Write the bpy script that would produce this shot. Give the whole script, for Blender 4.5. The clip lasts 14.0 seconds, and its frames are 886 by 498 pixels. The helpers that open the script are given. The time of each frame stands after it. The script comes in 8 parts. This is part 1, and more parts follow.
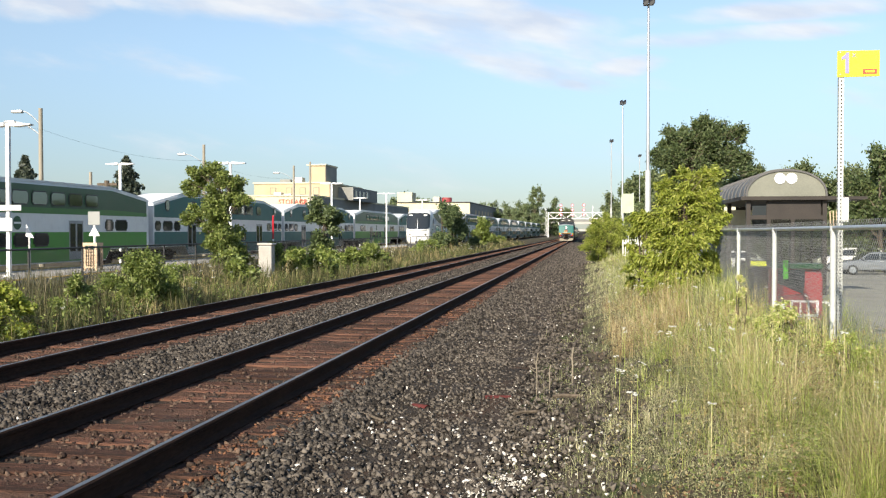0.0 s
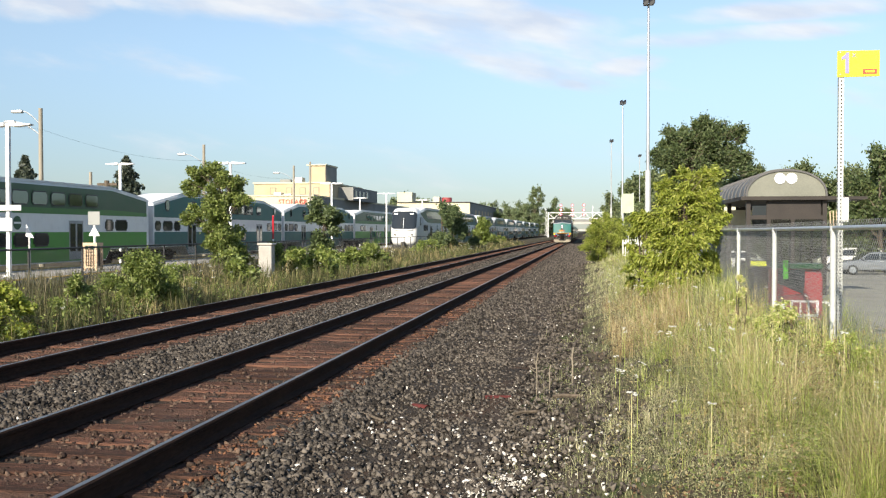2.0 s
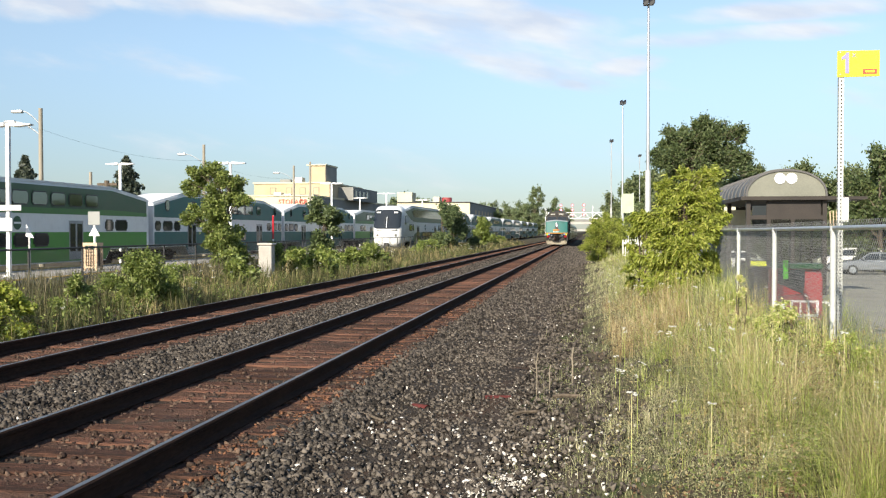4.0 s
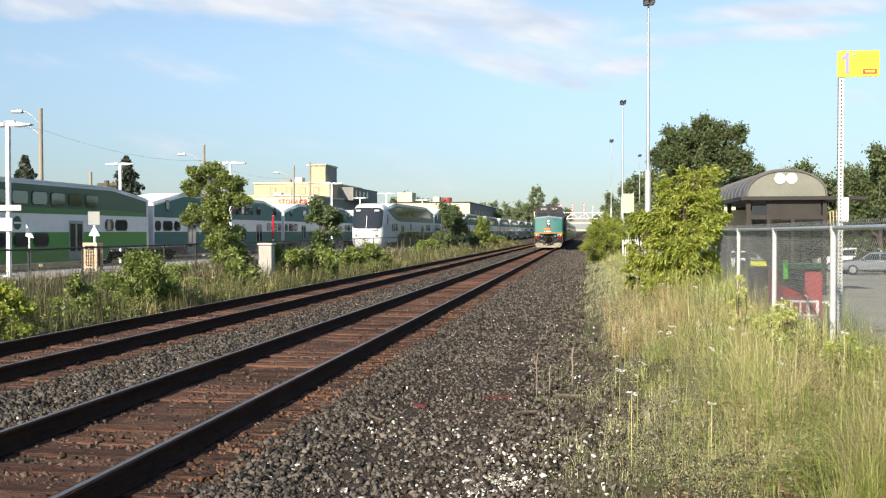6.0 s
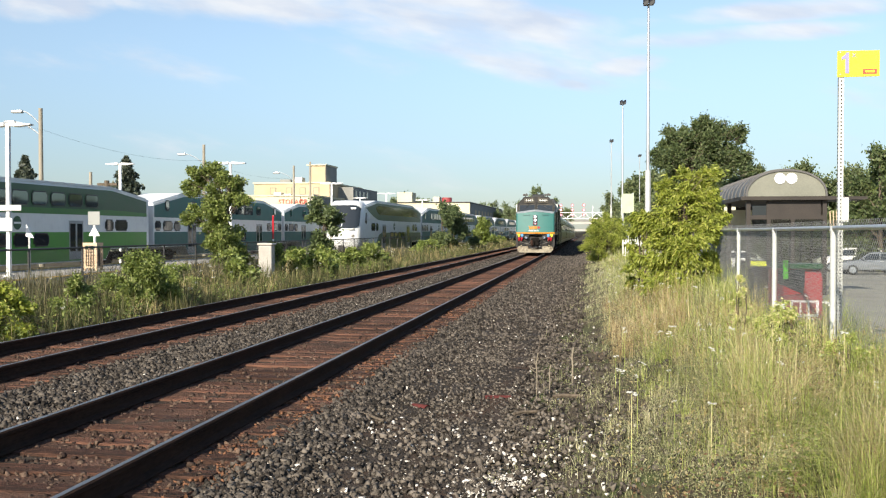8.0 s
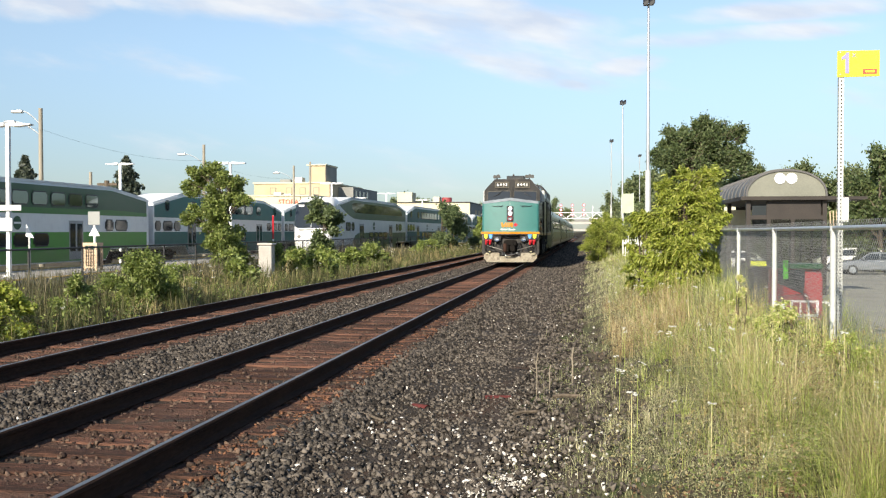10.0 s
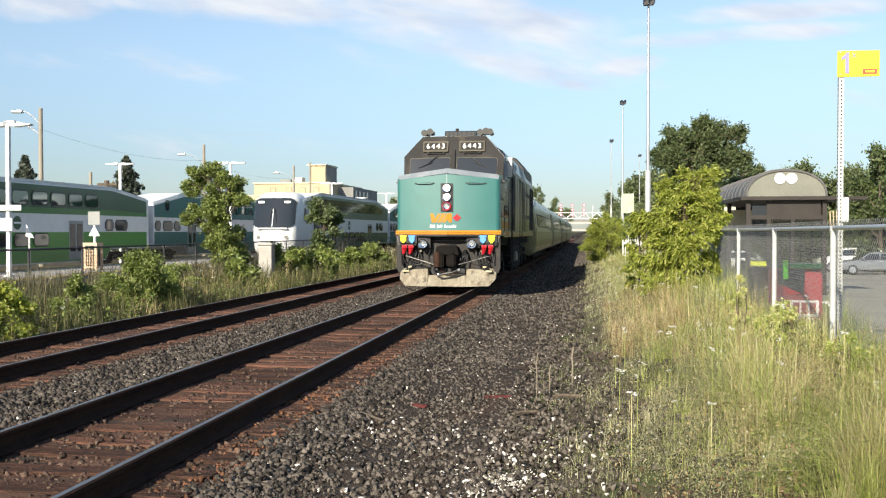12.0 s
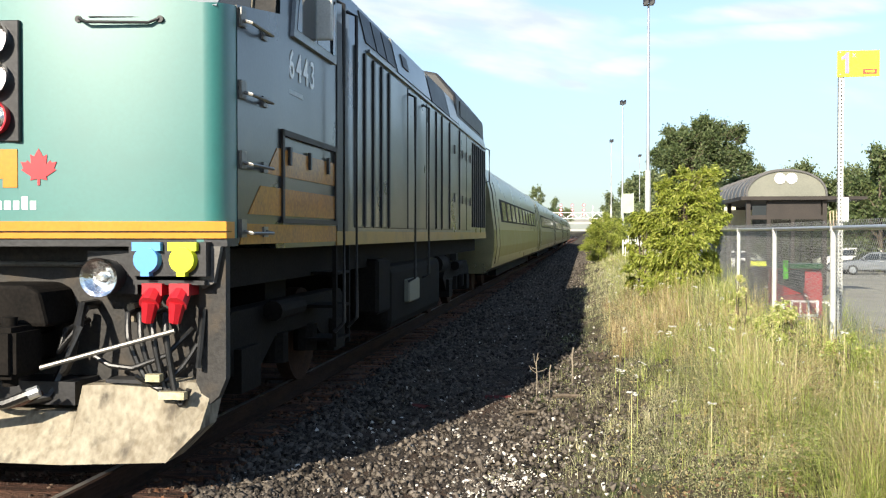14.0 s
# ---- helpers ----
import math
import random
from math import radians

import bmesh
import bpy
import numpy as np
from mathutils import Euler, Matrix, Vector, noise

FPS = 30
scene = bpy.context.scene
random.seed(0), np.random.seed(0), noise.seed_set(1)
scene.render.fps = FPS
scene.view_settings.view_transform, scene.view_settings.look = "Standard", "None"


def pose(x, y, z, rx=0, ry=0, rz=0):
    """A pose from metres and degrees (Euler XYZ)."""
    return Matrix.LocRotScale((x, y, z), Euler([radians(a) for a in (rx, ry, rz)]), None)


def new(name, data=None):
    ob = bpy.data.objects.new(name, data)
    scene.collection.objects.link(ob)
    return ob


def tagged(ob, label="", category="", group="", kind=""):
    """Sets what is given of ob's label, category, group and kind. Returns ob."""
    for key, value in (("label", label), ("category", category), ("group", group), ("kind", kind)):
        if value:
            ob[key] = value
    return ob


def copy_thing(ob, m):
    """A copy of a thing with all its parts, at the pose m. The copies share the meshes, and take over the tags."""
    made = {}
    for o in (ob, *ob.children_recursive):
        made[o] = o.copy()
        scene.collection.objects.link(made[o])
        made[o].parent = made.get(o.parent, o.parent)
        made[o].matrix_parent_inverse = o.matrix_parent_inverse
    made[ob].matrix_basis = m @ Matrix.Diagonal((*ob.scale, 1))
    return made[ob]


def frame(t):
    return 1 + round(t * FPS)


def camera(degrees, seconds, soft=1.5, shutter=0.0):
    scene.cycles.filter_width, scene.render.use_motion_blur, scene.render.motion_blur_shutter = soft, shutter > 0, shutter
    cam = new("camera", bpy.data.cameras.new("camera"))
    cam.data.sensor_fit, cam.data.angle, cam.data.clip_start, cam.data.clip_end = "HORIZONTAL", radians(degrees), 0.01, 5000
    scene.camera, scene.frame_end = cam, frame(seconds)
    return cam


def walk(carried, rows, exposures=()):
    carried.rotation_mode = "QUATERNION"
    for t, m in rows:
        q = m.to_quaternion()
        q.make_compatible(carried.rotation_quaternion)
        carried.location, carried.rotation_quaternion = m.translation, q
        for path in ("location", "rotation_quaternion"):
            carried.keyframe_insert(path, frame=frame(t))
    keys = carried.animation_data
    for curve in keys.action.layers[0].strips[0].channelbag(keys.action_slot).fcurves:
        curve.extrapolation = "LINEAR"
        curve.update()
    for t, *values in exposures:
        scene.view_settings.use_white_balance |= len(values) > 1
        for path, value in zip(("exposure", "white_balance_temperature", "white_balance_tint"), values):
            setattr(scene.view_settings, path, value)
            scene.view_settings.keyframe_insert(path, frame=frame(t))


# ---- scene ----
# The camera stands on a tripod beside the line: x right, y along the track, z = 0 at the rail tops.
EYE = Vector((0, 0, 1.64))
cam = camera(49.53, 14.0, soft=1.2)
STAND = pose(0, 0, 1.64, 90 - 1.078, 0, 8.76)
walk(cam, [(0, STAND), (14, STAND)], [(0, 0.78), (13.2, 0.78), (13.6, 0.84), (14, 1.04)])

# ---- light ----
world = bpy.data.worlds.new("world")
scene.world = world
world.use_nodes = True
SUN_WAY = Vector((0.57, 1.85, -1.0)).normalized()
sun_data = bpy.data.lights.new("sun", "SUN")
sun_data.energy, sun_data.angle, sun_data.color = 5.0, radians(0.55), (1.0, 0.905, 0.75)
sun = new("sun", sun_data)
sun.rotation_mode = "QUATERNION"
sun.rotation_quaternion = SUN_WAY.to_track_quat("-Z", "Y")


def build_sky():
    """Clear sky with thin, streaky summer clouds."""
    nt = world.node_tree
    nt.nodes.clear()
    nd, ln = nt.nodes, nt.links
    out, back, sky = nd.new("ShaderNodeOutputWorld"), nd.new("ShaderNodeBackground"), nd.new("ShaderNodeTexSky")
    sky.sky_type, sky.sun_disc = "NISHITA", False
    sky.sun_elevation = math.asin(-SUN_WAY.z)
    sky.sun_rotation = math.atan2(-SUN_WAY.x, -SUN_WAY.y)
    sky.dust_density, sky.air_density, sky.ozone_density = 0.25, 1.0, 2.6

    def calc(op, a, b=0.0, c=0.0, clamp=False):
        n = nd.new("ShaderNodeMath")
        n.operation, n.use_clamp = op, clamp
        for k, v in enumerate((a, b, c)):
            if hasattr(v, "links"):
                ln.new(v, n.inputs[k])
            else:
                n.inputs[k].default_value = v
        return n.outputs[0]
    tc, sep = nd.new("ShaderNodeTexCoord"), nd.new("ShaderNodeSeparateXYZ")
    ln.new(tc.outputs["Generated"], sep.inputs[0])
    x, y, z = sep.outputs
    ahead = calc("MAXIMUM", calc("ABSOLUTE", y), 0.15)
    u, v = calc("DIVIDE", x, ahead), calc("DIVIDE", z, ahead)
    com = nd.new("ShaderNodeCombineXYZ")
    ln.new(calc("MULTIPLY", u, 3.2), com.inputs[0])
    ln.new(calc("MULTIPLY", calc("ADD", v, calc("MULTIPLY", u, 0.18)), 11.0), com.inputs[1])
    tex = nd.new("ShaderNodeTexNoise")
    tex.inputs["Scale"].default_value, tex.inputs["Detail"].default_value, tex.inputs["Roughness"].default_value = 1.6, 7, 0.52
    ln.new(com.outputs[0], tex.inputs["Vector"])

    def bank(cu, cv, wu, wv, slope):
        """A long soft bank of cloud round the place (cu, cv) of the sky ahead."""
        du = calc("SUBTRACT", u, cu)
        dv = calc("SUBTRACT", calc("SUBTRACT", v, cv), calc("MULTIPLY", du, slope))
        d = calc("ADD", calc("POWER", calc("ABSOLUTE", calc("DIVIDE", du, wu)), 2.0), calc("POWER", calc("ABSOLUTE", calc("DIVIDE", dv, wv)), 2.0))
        return calc("SUBTRACT", 1.0, d, 0, True)
    banks = bank(-0.12, 0.215, 0.2, 0.05, -0.2)
    for b in (bank(-0.4, 0.25, 0.2, 0.03, -0.1), bank(-0.06, 0.172, 0.11, 0.028, -0.22), bank(0.03, 0.168, 0.06, 0.014, 0.1), bank(-0.022, 0.152, 0.035, 0.01, -0.2),
              bank(0.14, 0.196, 0.16, 0.014, 0.04), bank(0.22, 0.222, 0.2, 0.016, 0.06), bank(-0.6, 0.254, 0.11, 0.026, 0.0)):
        banks = calc("MAXIMUM", banks, b)
    cover = calc("ADD", calc("MULTIPLY", tex.outputs["Fac"], 1.9), calc("MULTIPLY", banks, 0.62))
    mr = nd.new("ShaderNodeMapRange")
    mr.interpolation_type = "SMOOTHSTEP"
    mr.inputs[1].default_value, mr.inputs[2].default_value, mr.inputs[4].default_value = 1.04, 1.62, 0.85
    ln.new(cover, mr.inputs[0])
    # greyer undersides of the clouds
    shade = nd.new("ShaderNodeTexNoise")
    shade.inputs["Scale"].default_value, shade.inputs["Detail"].default_value = 3.4, 5
    ln.new(com.outputs[0], shade.inputs["Vector"])
    puff = nd.new("ShaderNodeMix")
    puff.data_type = "RGBA"
    dim = nd.new("ShaderNodeMapRange")
    dim.inputs[1].default_value, dim.inputs[2].default_value = 0.36, 0.62
    ln.new(shade.outputs["Fac"], dim.inputs[0])
    ln.new(dim.outputs[0], puff.inputs[0])
    puff.inputs[6].default_value, puff.inputs[7].default_value = (3.5, 3.8, 4.4, 1), (4.7, 4.75, 4.85, 1)
    # summer haze takes some of the glare out of the air low over the horizon
    low = nd.new("ShaderNodeMapRange")
    low.interpolation_type = "SMOOTHSTEP"
    low.inputs[1].default_value, low.inputs[2].default_value = -0.02, 0.24
    ln.new(z, low.inputs[0])
    veil = nd.new("ShaderNodeMix")
    veil.data_type = "RGBA"
    ln.new(low.outputs[0], veil.inputs[0])
    veil.inputs[6].default_value, veil.inputs[7].default_value = (0.355, 0.395, 0.48, 1), (0.98, 0.89, 0.82, 1)
    air = nd.new("ShaderNodeMix")
    air.data_type, air.blend_type = "RGBA", "MULTIPLY"
    air.inputs[0].default_value = 1.0
    ln.new(sky.outputs[0], air.inputs[6])
    ln.new(veil.outputs[2], air.inputs[7])
    mix = nd.new("ShaderNodeMix")
    mix.data_type = "RGBA"
    ln.new(mr.outputs[0], mix.inputs[0])
    ln.new(air.outputs[2], mix.inputs[6])
    ln.new(puff.outputs[2], mix.inputs[7])
    back.inputs["Strength"].default_value = 0.115
    ln.new(mix.outputs[2], back.inputs["Color"])
    ln.new(back.outputs[0], out.inputs["Surface"])


build_sky()


# ---- mesh helpers ----
def box(bm, a, b):
    v = [bm.verts.new((x, y, z)) for z in (a[2], b[2]) for y in (a[1], b[1]) for x in (a[0], b[0])]
    for f in ((0, 2, 3, 1), (4, 5, 7, 6), (0, 1, 5, 4), (2, 6, 7, 3), (0, 4, 6, 2), (1, 3, 7, 5)):
        bm.faces.new([v[i] for i in f])
    return v


def boxes(*pairs):
    bm = bmesh.new()
    for a, b in pairs:
        box(bm, a, b)
    return bm


def soft_box(a, b, r=0.02, n=2):
    bm = boxes((a, b))
    bmesh.ops.recalc_face_normals(bm, faces=bm.faces)
    bmesh.ops.bevel(bm, geom=list(bm.edges), offset=r, segments=n, profile=0.5, affect="EDGES")
    return bm


def prism(bm, outline, axis, a, b):
    """An outline of pairs pulled along an axis: 'x' (pairs y, z), 'y' (pairs x, z), 'z' (pairs x, y)."""
    def at(p, d):
        return {"x": (d, p[0], p[1]), "y": (p[0], d, p[1]), "z": (p[0], p[1], d)}[axis]
    lo = [bm.verts.new(at(p, a)) for p in outline]
    hi = [bm.verts.new(at(p, b)) for p in outline]
    n = len(outline)
    for i in range(n):
        bm.faces.new((lo[i], lo[(i + 1) % n], hi[(i + 1) % n], hi[i]))
    bm.faces.new(lo[::-1])
    bm.faces.new(hi)
    return lo, hi


def solid(outline, axis, a, b, bevel=0.0, segments=2):
    bm = bmesh.new()
    prism(bm, outline, axis, a, b)
    bmesh.ops.recalc_face_normals(bm, faces=bm.faces)
    if bevel:
        bmesh.ops.bevel(bm, geom=list(bm.edges), offset=bevel, segments=segments, profile=0.5, affect="EDGES")
    return bm


def rod(bm, p, q, r, r2=None, n=8, caps=True):
    p, q = Vector(p), Vector(q)
    r2 = r if r2 is None else r2
    turn = (q - p).to_track_quat("Z", "Y").to_matrix()
    rings = []
    for c, s in ((p, r), (q, r2)):
        rings.append([bm.verts.new(c + turn @ Vector((s * math.cos(6.28319 * i / n), s * math.sin(6.28319 * i / n), 0))) for i in range(n)])
    for i in range(n):
        bm.faces.new((rings[0][i], rings[0][(i + 1) % n], rings[1][(i + 1) % n], rings[1][i]))
    if caps:
        bm.faces.new(rings[0][::-1])
        bm.faces.new(rings[1])


def tube(bm, points, r, n=6):
    """A bent pipe through the points."""
    pts = [Vector(p) for p in points]
    rings = []
    for i, c in enumerate(pts):
        way = (pts[min(i + 1, len(pts) - 1)] - pts[max(i - 1, 0)]).normalized()
        turn = way.to_track_quat("Z", "Y").to_matrix()
        rings.append([bm.verts.new(c + turn @ Vector((r * math.cos(6.28319 * k / n), r * math.sin(6.28319 * k / n), 0))) for k in range(n)])
    for a, b in zip(rings, rings[1:]):
        for k in range(n):
            bm.faces.new((a[k], a[(k + 1) % n], b[(k + 1) % n], b[k]))
    bm.faces.new(rings[0][::-1])
    bm.faces.new(rings[-1])


def rods(*items, n=8):
    bm = bmesh.new()
    for it in items:
        rod(bm, *it, n=n)
    return bm


def sag(p, q, drop, n=8):
    """Points of a hose or wire that hangs from p to q."""
    p, q = Vector(p), Vector(q)
    return [p.lerp(q, i / n) - Vector((0, 0, 4 * drop * (i / n) * (1 - i / n))) for i in range(n + 1)]


def part(name, bm, material, parent=None, label="", smooth=False):
    me = bpy.data.meshes.new(name)
    if isinstance(bm, bmesh.types.BMesh):
        bmesh.ops.recalc_face_normals(bm, faces=bm.faces)
        bm.to_mesh(me)
        bm.free()
    else:
        me = bm
        me.name = name
    if not me.materials:
        me.materials.append(material)
    if smooth:
        me.polygons.foreach_set("use_smooth", [True] * len(me.polygons))
        try:
            me.set_sharp_from_angle(angle=radians(38))
        except Exception:
            pass
    ob = new(name, me)
    if parent:
        ob.parent = parent
    if label:
        tagged(ob, label)
    return ob


def thing(name, label, category, group="", at=(0, 0, 0), turn=0):
    ob = new(name)
    ob.empty_display_size = 0.2
    ob.matrix_basis = pose(*at, 0, 0, turn)
    return tagged(ob, label, category, group)


def mesh_np(name, V, Q, mats):
    V, Q = np.asarray(V, dtype=np.float32), np.asarray(Q, dtype=np.int32)
    me = bpy.data.meshes.new(name)
    me.vertices.add(len(V))
    me.vertices.foreach_set("co", V.ravel())
    me.loops.add(Q.size)
    me.loops.foreach_set("vertex_index", Q.ravel())
    me.polygons.add(len(Q))
    me.polygons.foreach_set("loop_start", np.arange(0, Q.size, Q.shape[1], dtype=np.int32))
    me.update(calc_edges=True)
    me.validate()
    for m in mats if isinstance(mats, (list, tuple)) else [mats]:
        me.materials.append(m)
    return me


# ---- materials ----
def surface(name, c1, c2, rough=0.7, metal=0.0, scale=6.0, fine=60.0, bump=0.15, vary=0.0, island=False, stain=None, stretch=(1, 1, 1), coat=0.0, dist=0.01, stain_scale=1.2, stain_from=0.52):
    """Two colours mixed by coarse and fine grain, a relief from the fine grain, and stains of a third colour."""
    m = bpy.data.materials.new(name)
    m.use_nodes = True
    nt = m.node_tree
    nd, ln = nt.nodes, nt.links
    bs = nd["Principled BSDF"]
    tc = nd.new("ShaderNodeTexCoord")
    mp = nd.new("ShaderNodeMapping")
    mp.inputs["Scale"].default_value = stretch
    ln.new(tc.outputs["Object"], mp.inputs[0])

    def grain(s, detail=4):
        t = nd.new("ShaderNodeTexNoise")
        t.inputs["Scale"].default_value, t.inputs["Detail"].default_value = s, detail
        ln.new(mp.outputs[0], t.inputs["Vector"])
        return t.outputs["Fac"]

    def mix(fac, a, b):
        x = nd.new("ShaderNodeMix")
        x.data_type = "RGBA"
        for sock, v in ((x.inputs[0], fac), (x.inputs[6], a), (x.inputs[7], b)):
            if hasattr(v, "links"):
                ln.new(v, sock)
            else:
                sock.default_value = (*v, 1) if isinstance(v, tuple) else v
        return x.outputs[2]

    def ramp(v, lo, hi):
        r = nd.new("ShaderNodeMapRange")
        r.inputs[1].default_value, r.inputs[2].default_value = lo, hi
        ln.new(v, r.inputs[0])
        return r.outputs[0]

    big, small = grain(scale), grain(fine)
    add = nd.new("ShaderNodeMath")
    add.operation = "ADD"
    ln.new(big, add.inputs[0])
    ln.new(small, add.inputs[1])
    fac = ramp(add.outputs[0], 0.72, 1.28)
    if vary:
        src = nd.new("ShaderNodeNewGeometry").outputs["Random Per Island"] if island else nd.new("ShaderNodeObjectInfo").outputs["Random"]
        mm = nd.new("ShaderNodeMapRange")
        mm.inputs[3].default_value, mm.inputs[4].default_value = -vary, vary
        ln.new(src, mm.inputs[0])
        ad = nd.new("ShaderNodeMath")
        ad.operation, ad.use_clamp = "ADD", True
        ln.new(fac, ad.inputs[0])
        ln.new(mm.outputs[0], ad.inputs[1])
        fac = ad.outputs[0]
    col = mix(fac, c1, c2)
    if stain:
        col = mix(ramp(grain(stain_scale, 6), stain_from, stain_from + 0.16), col, stain)
    ln.new(col, bs.inputs["Base Color"])
    bs.inputs["Metallic"].default_value = metal
    if rough >= 0.8:
        bs.inputs["Specular IOR Level"].default_value = 0.12
    rr = nd.new("ShaderNodeMapRange")
    rr.inputs[3].default_value, rr.inputs[4].default_value = max(0.02, rough - 0.09), min(1, rough + 0.09)
    ln.new(big, rr.inputs[0])
    ln.new(rr.outputs[0], bs.inputs["Roughness"])
    bs.inputs["Coat Weight"].default_value = coat
    bs.inputs["Coat Roughness"].default_value = 0.1
    if bump:
        b = nd.new("ShaderNodeBump")
        b.inputs["Strength"].default_value, b.inputs["Distance"].default_value = bump, dist
        ln.new(small, b.inputs["Height"])
        ln.new(b.outputs[0], bs.inputs["Normal"])
    return m


def leafy(name, c1, c2, c3=None, rough=0.55, translucent=0.35, patch=0.0):
    """Leaves and blades: colour by the single leaf, with light let through."""
    m = bpy.data.materials.new(name)
    m.use_nodes = True
    nd, ln = m.node_tree.nodes, m.node_tree.links
    bs = nd["Principled BSDF"]
    geo = nd.new("ShaderNodeNewGeometry")
    rp = nd.new("ShaderNodeValToRGB")
    e = rp.color_ramp.elements
    e[0].color, e[1].color = (*c1, 1), (*c2, 1)
    e[0].position, e[1].position = 0.05, 0.75
    if c3:
        k = e.new(0.97)
        k.color = (*c3, 1)
    src = geo.outputs["Random Per Island"]
    if patch:
        # whole patches lean to one or the other colour
        tx = nd.new("ShaderNodeTexNoise")
        tx.inputs["Scale"].default_value, tx.inputs["Detail"].default_value = 0.9, 3
        ln.new(geo.outputs["Position"], tx.inputs["Vector"])
        mr = nd.new("ShaderNodeMapRange")
        mr.inputs[1].default_value, mr.inputs[2].default_value, mr.inputs[3].default_value, mr.inputs[4].default_value = 0.3, 0.7, -patch, patch
        ln.new(tx.outputs["Fac"], mr.inputs[0])
        ad = nd.new("ShaderNodeMath")
        ad.operation, ad.use_clamp = "ADD", True
        ln.new(src, ad.inputs[0])
        ln.new(mr.outputs[0], ad.inputs[1])
        src = ad.outputs[0]
    ln.new(src, rp.inputs[0])
    ln.new(rp.outputs[0], bs.inputs["Base Color"])
    bs.inputs["Roughness"].default_value = rough
    tr = nd.new("ShaderNodeBsdfTranslucent")
    ln.new(rp.outputs[0], tr.inputs[0])
    mx = nd.new("ShaderNodeMixShader")
    mx.inputs[0].default_value = translucent
    ln.new(bs.outputs[0], mx.inputs[1])
    ln.new(tr.outputs[0], mx.inputs[2])
    ln.new(mx.outputs[0], nd["Material Output"].inputs["Surface"])
    return m


def glow(name, colour, strength):
    m = bpy.data.materials.new(name)
    m.use_nodes = True
    bs = m.node_tree.nodes["Principled BSDF"]
    bs.inputs["Base Color"].default_value = (*colour, 1)
    bs.inputs["Emission Color"].default_value = (*colour, 1)
    bs.inputs["Emission Strength"].default_value = strength
    return m


def paint(name, c, rough=0.35, dirt=0.12, coat=0.2, metal=0.0):
    d = tuple(v * (1 - 2 * dirt) for v in c)
    return surface(name, d, c, rough, metal, 1.5, 35, 0.03, stain=tuple(v * (1 - 2.5 * dirt) + 0.02 * dirt for v in c), coat=coat, stain_scale=2.5)


